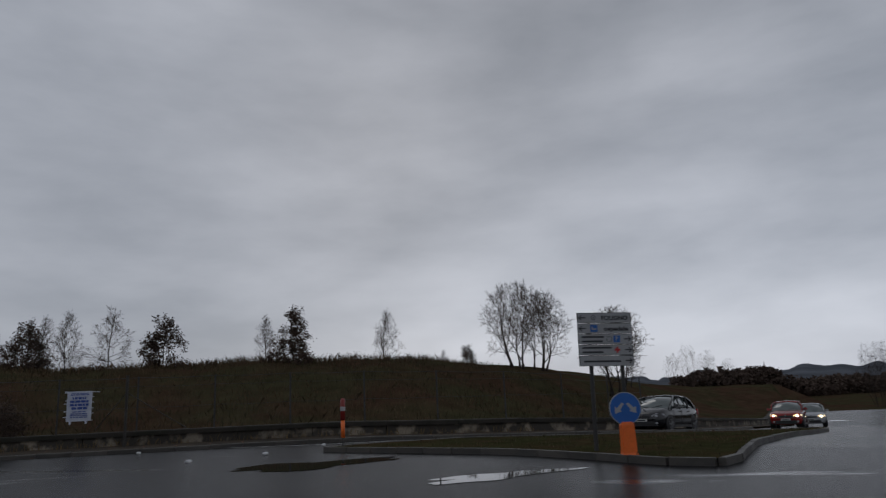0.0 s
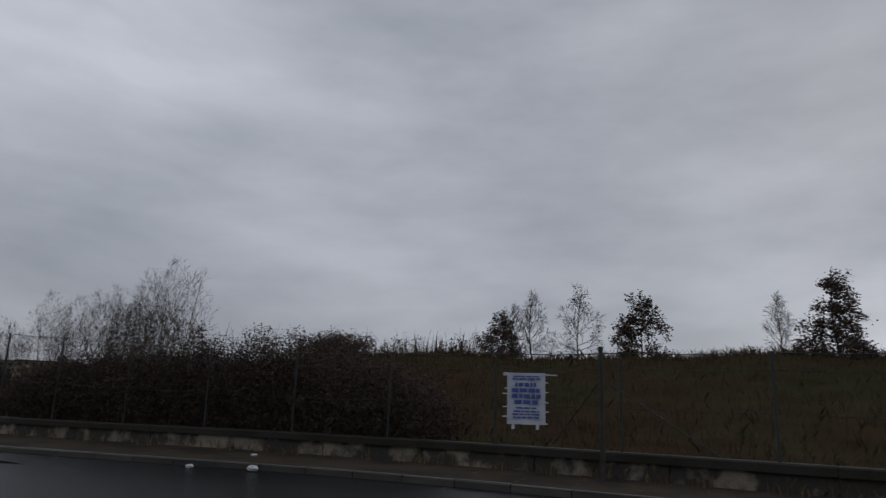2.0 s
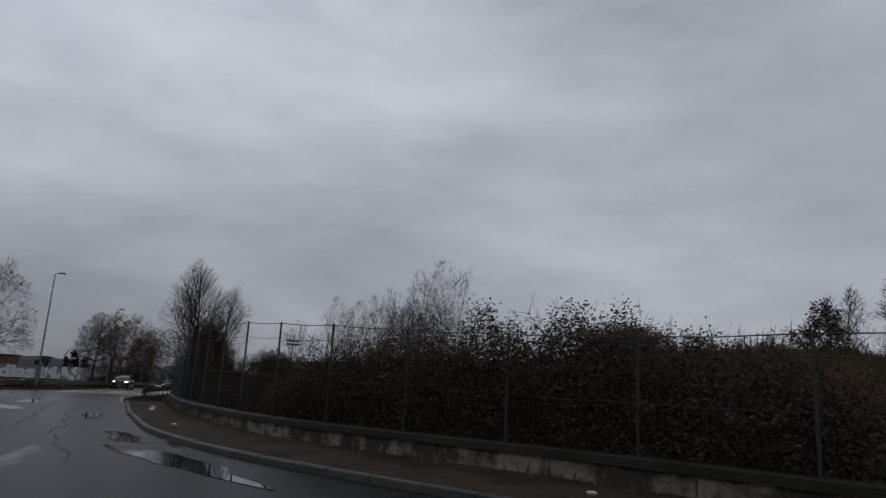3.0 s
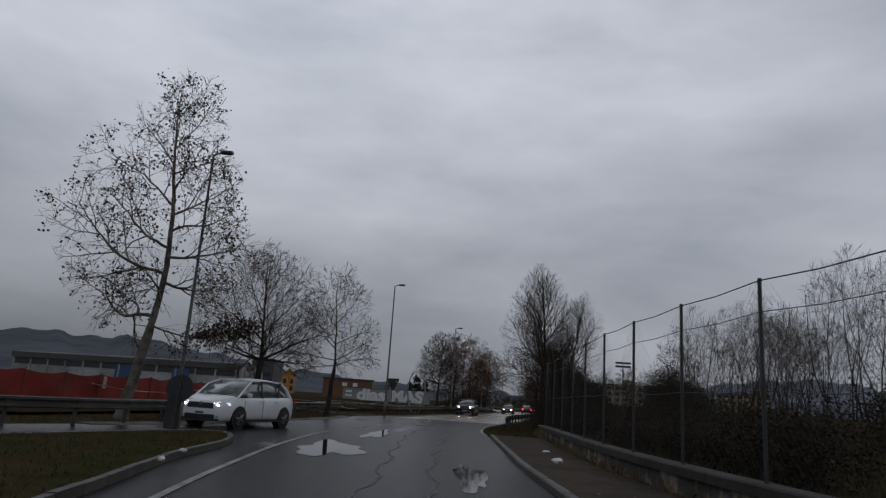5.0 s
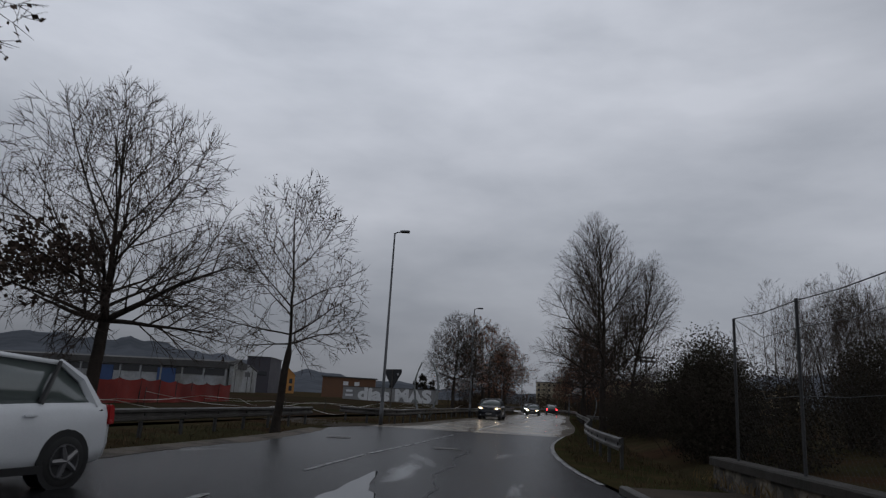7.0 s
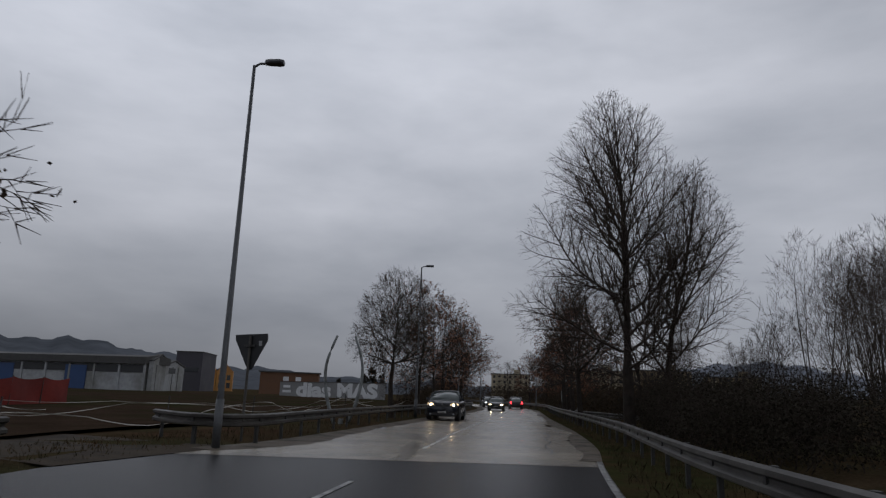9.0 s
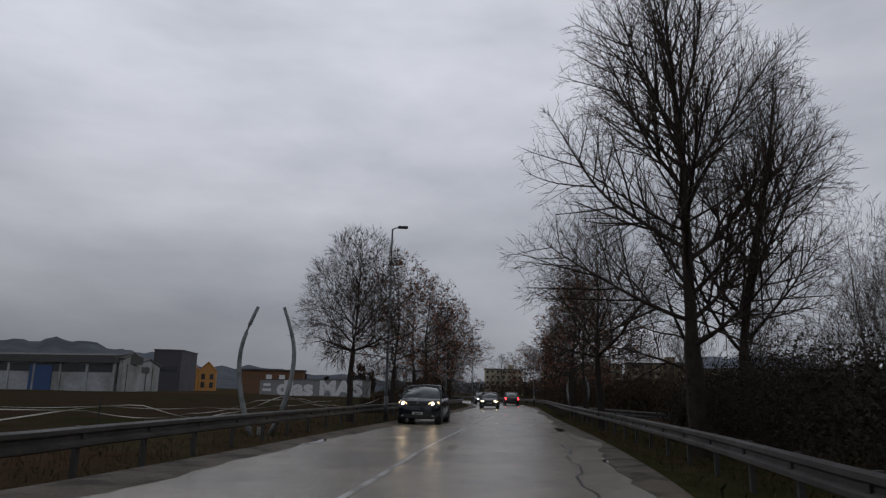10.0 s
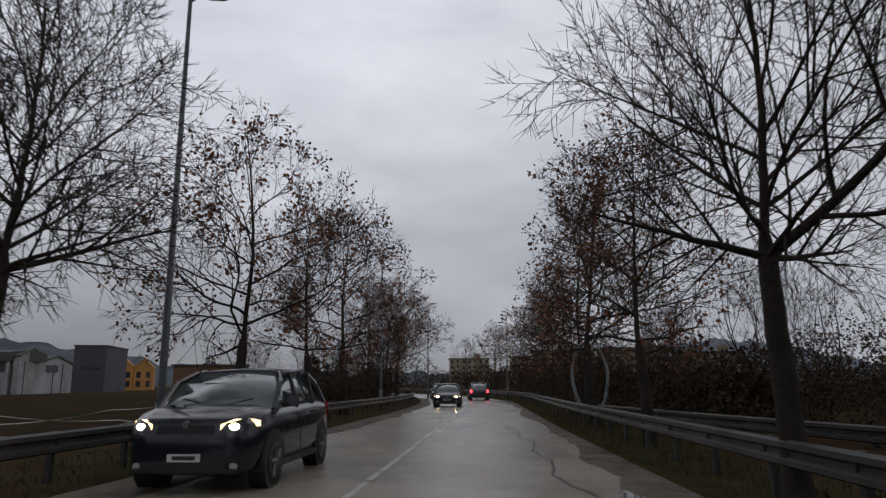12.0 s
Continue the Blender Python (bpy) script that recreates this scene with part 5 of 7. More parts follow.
def sign_board(m, label, rows, width=1.06, row_h=0.205, low=1.67, lean=0.0, leg=0.045):
    """A stack of direction panels on two legs; the face looks along -y."""
    root = thing("direction_sign", m, label, "road sign", "road signs")
    for x in (-0.27, 0.3):
        part("leg", Build().tube([(x * width, 0.06, 0), (x * width, 0.06, low + row_h * len(rows))], leg, 8), OLD_STEEL, root)
    for k, row in enumerate(rows):
        z = low + row_h * (len(rows) - 1 - k) + row_h / 2
        panel = part("panel", Build().plate(rect(-width / 2, width / 2, z - row_h * 0.475, z + row_h * 0.475), 0.03, Matrix()), SIGN_BLUE if row.get("blue") else SIGN_WHITE, root, row.get("label", ""))
        border = Build()
        h, w, t = row_h * 0.475, width / 2, 0.008
        for r_ in (rect(-w, w, z - h, z - h + t), rect(-w, w, z + h - t, z + h), rect(-w, -w + t, z - h, z + h), rect(w - t, w, z - h, z + h)):
            border.plate(r_, 0.004, pose(0, -0.0185, 0))
        part("border", border, SIGN_BLACK, panel)
        d = row["arrow"]
        part("arrow", Build().plate(arrow(d, 0.085), 0.004, pose(d * (width / 2 - 0.1), -0.0185, z)), SIGN_WHITE if row.get("blue") else SIGN_BLACK, panel)
        for kind, x in row.get("marks", ()):
            if kind == "target":
                part("symbol", Build().plate(circle(0.052), 0.004, pose(x, -0.0185, z)), SIGN_BLACK, panel)
                part("symbol", Build().plate(circle(0.04), 0.004, pose(x, -0.0205, z)), SIGN_WHITE, panel)
                part("symbol", Build().plate(circle(0.016), 0.004, pose(x, -0.0225, z)), SIGN_BLACK, panel)
            elif kind == "blue":
                part("symbol", Build().plate(rect(-0.075, 0.075, -0.072, 0.072), 0.004, pose(x, -0.0185, z)), SIGN_BLUE, panel)
                part("symbol", Build().plate([(-0.05, -0.03), (0.05, -0.03), (0.05, 0.0), (0.0, 0.0), (-0.05, 0.045)], 0.004, pose(x, -0.0215, z)), SIGN_WHITE, panel)
            elif kind == "parking":
                part("symbol", Build().plate(rect(-0.07, 0.07, -0.07, 0.07), 0.004, pose(x, -0.0185, z)), SIGN_BLUE, panel)
                lettering("P", 0.13, SIGN_WHITE, panel, pose(x, -0.023, z))
            elif kind == "cross":
                part("symbol", Build().plate([(a * 0.02, b * 0.02) for a, b in ((-1, -3), (1, -3), (1, -1), (3, -1), (3, 1), (1, 1), (1, 3), (-1, 3), (-1, 1), (-3, 1), (-3, -1), (-1, -1))], 0.004, pose(x, -0.0185, z)), SIGN_RED, panel)
            elif kind == "house":
                part("symbol", Build().plate(rect(-0.05, 0.05, -0.05, 0.05), 0.003, pose(x, -0.0185, z)), SIGN_BACK, panel)
                part("symbol", Build().plate(rect(-0.042, 0.042, -0.042, 0.042), 0.003, pose(x, -0.0205, z)), SIGN_WHITE, panel)
        if "text" in row:
            lettering(row["text"], row_h * 0.55, SIGN_BLACK, panel, pose(row["at"], -0.019, z - 0.01), row["wide"], 0.004)
        for x0, x1, dz in row.get("bars", ()):
            part("text_bar", Build().plate(rect(x0, x1, z + dz - 0.018, z + dz + 0.018), 0.003, pose(0, -0.018, 0)), SIGN_BACK, panel)
    return root


toward = math.degrees(math.atan2(-0.99, -0.15))
sign_board(pose(5.03, -31.45, 0.1, 0, 0, -75) @ pose(0, 0, 0, 0, 1.5, 0), "stack of five white direction panels with black arrows", [
    {"arrow": -1, "marks": [("target", -0.23)], "text": "FOLIGNO", "at": 0.22, "wide": 0.56},
    {"arrow": -1, "marks": [("blue", -0.23)], "text": "ospedale", "at": 0.24, "wide": 0.52},
    {"arrow": 1, "marks": [("parking", 0.24), ("house", 0.08)], "bars": [(-0.5, -0.03, 0.045), (-0.5, -0.06, -0.045)]},
    {"arrow": 1, "marks": [("cross", 0.24)], "bars": [(-0.5, 0.12, 0.045), (-0.5, -0.06, -0.045)]},
    {"arrow": 1, "bars": [(-0.48, 0.3, -0.01)]}], width=1.15, row_h=0.222)
sign_board(pose(-4.15, -0.6, 0.1, 0, 0, 12), "stack of a blue and white direction panels on a post", [
    {"arrow": 1, "blue": True, "bars": [(-0.45, 0.28, 0.0)], "label": "blue panel"},
    {"arrow": 1, "marks": [("target", 0.22)], "bars": [(-0.45, 0.1, 0.0)]},
    {"arrow": 1, "marks": [("blue", 0.22)], "bars": [(-0.45, 0.1, 0.0)]}], low=2.55, row_h=0.24)


def keep_side_sign(m, label, base=True, z=0.93):
    """A round blue sign over an orange foot."""
    root = thing("round_sign", m, label, "road sign", "road signs")
    part("disc", Build().plate(circle(0.3, 36), 0.02, pose(0, 0, z)), SIGN_WHITE, root)
    disc = part("face", Build().plate(circle(0.285, 36), 0.006, pose(0, -0.013, z)), SIGN_BLUE, root, "blue sign face")
    for d in (-1, 1):
        part("arrow", Build().plate([(d * a, b) for a, b in ((0.02, 0.1), (0.1, 0.0), (0.07, -0.03), (0.2, -0.07), (0.2, 0.06), (0.16, 0.03), (0.06, 0.13))], 0.004, pose(0, -0.018, z - 0.02)), SIGN_WHITE, disc)
    part("bracket", Build().box((0, 0.03, z), (0.3, 0.03, 0.05)), OLD_STEEL, root)
    if base:
        part("foot", Build().loft([[(sx * w, sy * d, h) for sx, sy in ((-1, -1), (1, -1), (1, 1), (-1, 1))] for w, d, h in ((0.15, 0.12, 0), (0.13, 0.1, 0.06), (0.12, 0.09, z - 0.3), (0.1, 0.08, z - 0.24))]), ORANGE, root, "bright orange plastic foot", bevel=0.012)
    part("post", Build().tube([(0, 0.04, 0), (0, 0.04, z + 0.2)], 0.025, 8), OLD_STEEL, root)


keep_side_sign(pose(3.9, -31.68, 0.1, 0, 0, -78), "round blue arrow sign on an orange foot", z=0.85)
keep_side_sign(pose(-4.2, -0.9, 0.1, 0, 0, 10), "round blue arrow sign on the splitter island", z=1.25, base=False)

# marker post at the island's nose
mk = thing("marker_post", pose(8.3, -24.75, 0.1, 0, 3, 20), "leaning red and orange marker post with a white band", "marker post")
part("lower_tube", Build().tube([(0, 0, 0.24), (0, 0, 0.69)], [0.058, 0.055], 12), ORANGE, mk, "bright orange sleeve", smooth=True)
part("upper_tube", Build().tube([(0, 0, 0.69), (0, 0, 1.2), (0, 0, 1.26)], [0.068, 0.068, 0.035], 12), RED_PAINT, mk, "dark red tube", smooth=True)
part("band", Build().tube([(0, 0, 0.93), (0, 0, 1.04)], 0.072, 12), SIGN_WHITE, mk, "white reflective band")
part("rod", Build().tube([(0.09, 0, -0.05), (0.06, 0.0, 0.75)], 0.02, 6), OLD_STEEL, mk)
part("bracket", Build().box((0.045, 0, 0.42), (0.12, 0.03, 0.04)), OLD_STEEL, mk)

# back of a round sign with a waste bin behind it
rb_ = thing("round_sign", pose(-8.15, 14.1, 0.1, 0, 4, 15), "dark back of a round sign on a thin pole", "road sign", "road signs")
part("disc", Build().plate(circle(0.36, 32), 0.02, pose(0, 0, 1.1)), SIGN_BACK, rb_)
part("pole", Build().tube([(0, -0.04, 0), (0, -0.04, 1.5)], 0.028, 8), STEEL, rb_)
part("clamp", Build().box((0, -0.04, 1.0), (0.2, 0.07, 0.04)), OLD_STEEL, rb_)
part("clamp", Build().box((0, -0.04, 1.22), (0.2, 0.07, 0.04)), OLD_STEEL, rb_)
bin_ = thing("waste_bin", pose(-8.3, 14.4, 0.1, 0, 0, 15), "narrow black plastic roadside box", "waste bin")
part("body", Build().box((0, 0, 0.38), (0.4, 0.34, 0.76), taper=0.94), SIGN_BACK, bin_, bevel=0.02)
part("lid", Build().box((0, 0, 0.79), (0.42, 0.36, 0.06)), SIGN_BACK, bin_, bevel=0.02)
# back of the triangular sign by the second lamp
tb = thing("triangle_sign", pose(-7.35, 46.2, 0.1, 0, 0, -26), "dark back of a triangular give-way sign on a post", "road sign", "road signs")
part("plate", Build().plate([(-0.52, 2.58), (0.52, 2.6), (0.55, 2.45), (0.1, 1.72), (-0.02, 1.7), (-0.5, 2.44)], 0.025, Matrix()), SIGN_BACK, tb)
part("post", Build().tube([(0.02, -0.05, 0), (0.02, -0.05, 2.55)], 0.032, 8), STEEL, tb)
part("clamp", Build().box((0.02, -0.05, 2.3), (0.3, 0.08, 0.05)), OLD_STEEL, tb)
part("sticker", Build().plate(rect(0.28, 0.38, 2.3, 2.42), 0.003, pose(0, -0.015, 0)), SIGN_WHITE, tb)

# poster tied to the fence
ps = thing("poster", pose(11.37, -14.55, 0, 0, 0, -54), "white poster with lines of blue print taped to the fence", "poster")
sheet = Build()
cols = []
for i in range(9):
    cols.append([(-0.37 + 0.0925 * i, -0.02 + 0.02 * math.sin(i * 1.3) + 0.012 * math.sin(j * 2.1 + i), 0.99 + 0.98 * j / 10) for j in range(11)])
sheet.loft(cols, closed=False)
part("sheet", sheet, PAPER, ps, smooth=True)
rp = np.random.default_rng(9)
for z, h, w in ((1.9, 0.022, 0.5), (1.855, 0.03, 0.54), (1.745, 0.075, 0.42), (1.635, 0.075, 0.56), (1.525, 0.075, 0.56), (1.415, 0.075, 0.46), (1.3, 0.03, 0.4), (1.235, 0.028, 0.5), (1.18, 0.028, 0.54), (1.12, 0.03, 0.5)):
    x = -w / 2
    while x < w / 2:
        ww = min(rp.uniform(0.04, 0.15), w / 2 - x)
        if ww > 0.012:
            part("text_bar", Build().plate(rect(x, x + ww, z - h / 2, z + h / 2), 0.004, pose(0, -0.05, 0)), INK, ps)
        x += ww + 0.022
for k in range(10):
    sgn = -1 if k % 2 else 1
    part("tape", Build().plate(rect(0.33 * sgn, (0.42 + rp.uniform(0, 0.06)) * sgn, -0.012, 0.012) if sgn > 0 else rect((0.42 + rp.uniform(0, 0.06)) * sgn, 0.33 * sgn, -0.012, 0.012), 0.003, pose(0, -0.05, 1.06 + 0.095 * k, 0, rp.uniform(-8, 8), 0)), PAPER, ps)
part("tape", Build().plate(rect(-0.45, 0.6, -0.012, 0.012), 0.003, pose(0.0, -0.055, 1.95, 0, 1.5, 0)), PAPER, ps)
for x in (-0.25, 0.22):
    part("tape", Build().plate(rect(x - 0.03, x + 0.03, 0.9, 1.0), 0.003, pose(0, -0.05, 0)), PAPER, ps)

# the lyre-shaped steel hoops in the verge
def hoop(m, label, mat, height=3.75, spread=0.65, low=0.0):
    root = thing("steel_hoop", m, label, "sculpture", "steel hoops")
    for s in (-1, 1):
        pts, rad = [], []
        for k in range(15):
            t = k / 14
            pts.append((s * spread * (0.12 + 1.1 * math.sin(math.pi * min(1, 0.07 + t * 0.72)) ** 0.9) * (1 if t < 0.6 else 1 - 0.28 * ((t - 0.6) / 0.4) ** 1.6), 0.25 * t, low + height * t))
            rad.append(0.085 - 0.035 * t)
        part("prong", Build().tube(pts, rad, 8), mat, root, smooth=True)
    part("socket", Build().tube([(0, 0, -0.1), (0, 0, 0.25)], 0.11, 8), mat, root)


HOOP = material("weathered_zinc", (0.2, 0.215, 0.215), 0.55, 0.3, vary=0.3, scale=3, bump=0.1, second=(0.1, 0.105, 0.1), second_scale=2.0)
hoop(pose(-7.1, 58.6, 0.0, 0, 0, 5), "pair of curved grey steel prongs behind the guard rail", HOOP)
hoop(pose(7.0, 86.5, 0.0, 0, 0, -5), "pair of thin pale curved prongs behind the rail", HOOP, 3.0, 0.6)

# barrier tape and orange site netting
NET = material("orange_netting", (0.2, 0.016, 0.01), 0.9, vary=0.3, scale=0.7, fine=9.0, bump=0.3, second=(0.13, 0.012, 0.008), second_scale=0.35)
TAPE = material("barrier_tape", (0.45, 0.43, 0.39), 0.5, vary=0.2, bump=0.0)
net_line = smooth_line([(-27, 4), (-24, 14), (-22.6, 26), (-22.3, 37), (-23, 48), (-24.4, 60), (-25.2, 69.5)], 0.6)
nf = thing("site_fence", pose(0, 0, 0), "sagging orange plastic site netting on stakes", "site fence")
nn_ = normals2(net_line)
for k0 in range(0, len(net_line) - 1, 5):
    g = net_line[k0:k0 + 6]
    gn = nn_[k0:k0 + 6]
    if len(g) < 2:
        continue
    strip = []
    for j, (p, q) in enumerate(zip(g, gn)):
        sag = 0.14 * math.sin(math.pi * j / 5) + 0.04 * math.sin(k0)
        strip.append([(p[0] + q[0] * 0.05 * math.sin(3 * z + j + k0), p[1] + q[1] * 0.05 * math.sin(3 * z + j), 0.08 + (1.46 - sag) * z) for z in np.linspace(0, 1, 7)])
    part("netting", Build().loft(strip, closed=False), NET, nf, smooth=True)
    part("stake", Build().tube([(g[0][0], g[0][1], 0), (g[0][0] + 0.03, g[0][1], 1.6)], 0.025, 6), OLD_STEEL, nf)
for x, y in ((-22.25, 33.5), (-23.4, 41.4)):
    ns = thing("notice", pose(x + 0.35, y, 0, 0, 0, 100), "small white warning notice on the site netting", "notice", "notices")
    part("board", Build().plate(rect(-0.22, 0.22, 0.75, 1.4), 0.01, Matrix()), SIGN_WHITE, ns)
    part("symbol", Build().plate(circle(0.12, 20), 0.004, pose(0, -0.009, 1.22)), SIGN_RED, ns)
    part("symbol", Build().plate(circle(0.08, 20), 0.004, pose(0, -0.012, 1.22)), SIGN_WHITE, ns)
    part("text_bar", Build().plate(rect(-0.15, 0.15, 0.84, 0.96), 0.004, pose(0, -0.009, 0)), SIGN_BACK, ns)
for pts in ([(-14, 27, 1.15), (-13, 33, 0.7), (-12.2, 39, 0.35), (-12, 44, 0.75), (-10.6, 48.5, 0.35), (-9.5, 54, 0.95), (-9, 60, 0.5), (-8.2, 66, 1.05), (-7.2, 72, 0.5), (-6, 80, 0.9)], [(-20, 46, 0.9), (-16, 50, 0.35), (-13, 55, 0.8), (-11, 62, 0.4), (-9.4, 70, 0.95), (-8, 78, 0.45)], [(-20.5, 30, 1.0), (-18, 38, 0.6), (-16, 46, 0.9), (-17, 54, 0.35)], [(-24, 62, 0.4), (-18, 66, 0.5), (-12, 74, 0.4), (-9, 84, 0.8)]):
    ln = smooth_line(pts, 0.7)
    ln[:, 2] -= 0.1 * np.abs(np.sin(np.arange(len(ln)) * 0.45))
    tp = Build().loft([[(p[0], p[1], max(0.12, p[2])), (p[0] + 0.02 * math.sin(k), p[1], max(0.12, p[2]) + 0.024)] for k, p in enumerate(ln)], closed=False)
    tagged(part("barrier_tape", tp, TAPE), "slack white barrier tape strung over the field", "barrier tape", "barrier tapes")
for x, y, h in ((-14, 27, 1.3), (-12, 44, 1.0), (-9.5, 54, 1.1), (-8.2, 66, 1.2), (-20, 46, 1.1), (-13, 55, 1.0), (-9.4, 70, 1.1)):
    tagged(part("stake", Build().tube([(x, y, 0), (x + 0.03, y, h)], 0.02, 6), OLD_STEEL), "thin rusty stake holding barrier tape", "stake", "stakes")

# standing water
WATER = material("puddle_water", (0.012, 0.012, 0.013), 0.03, vary=0.1, bump=0.0, rough_vary=0.01)
rw_ = np.random.default_rng(61)
for x, y, a_, b_, turn in ((-3.5, 13.2, 0.75, 2.3, 10), (-3.75, 21.3, 0.35, 2.8, 3), (2.95, -5.2, 0.4, 2.6, 22), (1.9, -0.2, 0.35, 1.7, 14), (2.2, -29.4, 0.4, 1.3, 35), (4.9, -25.2, 0.8, 1.7, 30), (0.2, 9.0, 0.3, 2.0, 5), (1.7, 52.5, 0.18, 1.4, -6), (-5.3, 57, 0.22, 1.8, -6), (2.6, 66.0, 0.2, 1.5, -5)):
    ph_ = rw_.uniform(0, 6, 4)
    ring = []
    for k in range(40):
        t = k * math.pi / 20
        q = 1 + 0.22 * math.sin(3 * t + ph_[0]) + 0.14 * math.sin(5 * t + ph_[1]) + 0.09 * math.sin(9 * t + ph_[2])
        ring.append((a_ * q * math.cos(t), b_ * q * math.sin(t), 0.0))
    ob = part("puddle", Build().add(ring, [tuple(range(40))]), WATER)
    ob.matrix_world = pose(x, y, 0.0085, 0, 0, turn)
    tagged(ob, "shallow rain puddle on the wet road", "puddle", "puddles", kind="structure")

# mud washed along the road edges
MUD = material("wet_mud", (0.12, 0.1, 0.078), 0.75, vary=0.4, scale=2.0, fine=20.0, bump=0.8, second=(0.05, 0.042, 0.034), second_scale=1.0, rough_vary=0.15, spec=0.15)
rm_ = np.random.default_rng(44)
for line, side_, lo, hi in ((LEFT_EDGE, 1, 44, 130), (RIGHT_EDGE, -1, 45, 120), (LEFT_EDGE, 1, 14, 40)):
    ln = smooth_line(line[(line[:, 1] > lo) & (line[:, 1] < hi)], 0.4)
    nrm = normals2(ln)
    w1 = 0.4 + 0.15 * np.sin(np.arange(len(ln)) * 0.13) + np.convolve(rm_.uniform(-0.4, 0.55, len(ln) + 6), np.ones(7) / 7, "valid")
    va = np.c_[ln - nrm * side_ * 0.35, np.full(len(ln), 0.03)]
    vb = np.c_[ln + nrm * side_ * w1[:, None] * 0.5, 0.014 + rm_.uniform(0, 0.012, len(ln))]
    vc = np.c_[ln + nrm * side_ * w1[:, None], np.full(len(ln), 0.0065)]
    m_ = len(ln)
    i = np.arange(m_ - 1)
    part_ob = part("mud_strip", mesh_np("mud_strip", np.vstack([va, vb, vc]), np.vstack([np.stack([i + a, i + a + m_, i + a + m_ + 1, i + a + 1], 1) for a in (0, m_)])), MUD, smooth=True)
    tagged(part_ob, "ragged strip of wet mud along the road edge", "mud", kind="structure")

# ---- litter ----
LITTER = material("litter_white", (0.6, 0.6, 0.6), 0.5, vary=0.2, bump=0.1)
rl = np.random.default_rng(14)
for x, y, z, s in ((7.82, -22.8, 0.0, 0.14), (9.27, -18.2, 0.02, 0.12), (7.31, -11.44, 0.02, 0.16), (2.05, 12.2, 0.115, 0.2), (6.6, -10.3, 0.0, 0.12), (8.3, -9.6, 0.11, 0.1), (8.9, -24.0, 0.11, 0.11), (6.3, -21.5, 0.0, 0.12), (2.9, 3.0, 0.115, 0.1), (2.0, 15.5, 0.115, 0.12), (-4.6, 6.6, 0.125, 0.12), (-5.0, 8.2, 0.125, 0.1)):
    q = Build()
    ring = []
    for zz, k in ((0.0, 0.75), (0.3, 1.0), (0.55, 0.6)):
        ring.append([(math.cos(a) * s * k * rl.uniform(0.6, 1.1), math.sin(a) * s * 0.6 * k * rl.uniform(0.6, 1.1), zz * s * rl.uniform(0.8, 1.1)) for a in np.arange(8) * math.pi / 4])
    q.loft(ring)
    ob = part("litter", q, LITTER)
    ob.matrix_world = pose(x, y, z + 0.004, 0, 0, rl.uniform(0, 180))
    tagged(ob, "crumpled scrap of white litter on the ground", "litter", "litter")
lv = []
for _ in range(900):
    t = rl.uniform(0, 1)
    p = KERB_LINE[int(t * (len(KERB_LINE) - 1))]
    j = WALL_LINE[np.argmin(((WALL_LINE - p) ** 2).sum(1))]
    u = rl.uniform(-0.25, 0.95)
    lv.append((p[0] + (j[0] - p[0]) * u, p[1] + (j[1] - p[1]) * u, (0.135 if u > 0 else 0.012) + float(entry_fall(p[0], p[1]))))
v, f = leaf_cards(rl, np.array(lv), 0.07, 0.0)
v[:, 2] = np.repeat([q[2] for q in lv], 4) + rl.uniform(0, 0.015, len(v))
tagged(part("fallen_leaf_litter", mesh_np("fallen_leaf_litter", v, f), LEAF_BROWN), "scattered wet brown leaves on the pavement", "leaf litter", kind="stuff")

# the dark tuft of dead leaves caught in the broad tree
tuft_root = next(o for o in scene.objects if o.name.startswith("tree") and (o.location - Vector((-10.2, 25.8, o.location.z))).length < 0.3)
rt = np.random.default_rng(21)
tp_ = []
for _ in range(1500):
    t = rt.uniform(-1, 1) - 0.25 * abs(rt.normal())
    w = 0.5 * math.sqrt(max(0.0, 1 - t * t)) + 0.12
    tp_.append((-1.25 + t * 1.2 + rt.normal(0, 0.12), -0.6 + t * 0.3 + rt.normal(0, w * 0.7), 3.72 + 0.3 * t + rt.normal(0, w * 0.6)))
v, f = leaf_cards(rt, np.array(tp_), 0.13)
tuft = part("dead_tuft", mesh_np("dead_tuft", v, f), LEAF_DARK, tuft_root, "dark tuft of withered leaves")
tuft.matrix_parent_inverse = tuft_root.matrix_basis.to_3x3().to_4x4().inverted()

# ---- cars ----
GLASS = material("car_glass", (0.09, 0.108, 0.104), 0.05, vary=0.05, bump=0.0, spec=0.9, coat=0.6)
RUBBER = material("tyre_rubber", (0.012, 0.012, 0.012), 0.75, vary=0.2, bump=0.1)
RIM = material("alloy_rim", (0.14, 0.14, 0.145), 0.35, 0.7, vary=0.1, bump=0.0)
TRIM = material("black_trim", (0.012, 0.012, 0.013), 0.5, vary=0.1, bump=0.0)
PLATE = material("number_plate", (0.5, 0.5, 0.48), 0.4, vary=0.1, bump=0.0)
LAMP_ON = material("lit_headlamp", (0.9, 0.88, 0.8), 0.2, vary=0.0, bump=0.0, emit=(1.0, 0.74, 0.42, 45.0))
LENS_LIT = material("lit_lens", (0.8, 0.6, 0.35), 0.2, vary=0.0, bump=0.0, emit=(1.0, 0.7, 0.38, 1.6))
LENS_WHITE = material("lit_lens_white", (0.8, 0.82, 0.85), 0.2, vary=0.0, bump=0.0, emit=(0.95, 0.97, 1.0, 0.7))
LAMP_WHITE = material("lit_headlamp_white", (0.9, 0.92, 0.95), 0.2, vary=0.0, bump=0.0, emit=(0.95, 0.97, 1.0, 35.0))
LENS = material("lamp_lens", (0.35, 0.36, 0.38), 0.12, vary=0.05, bump=0.0)
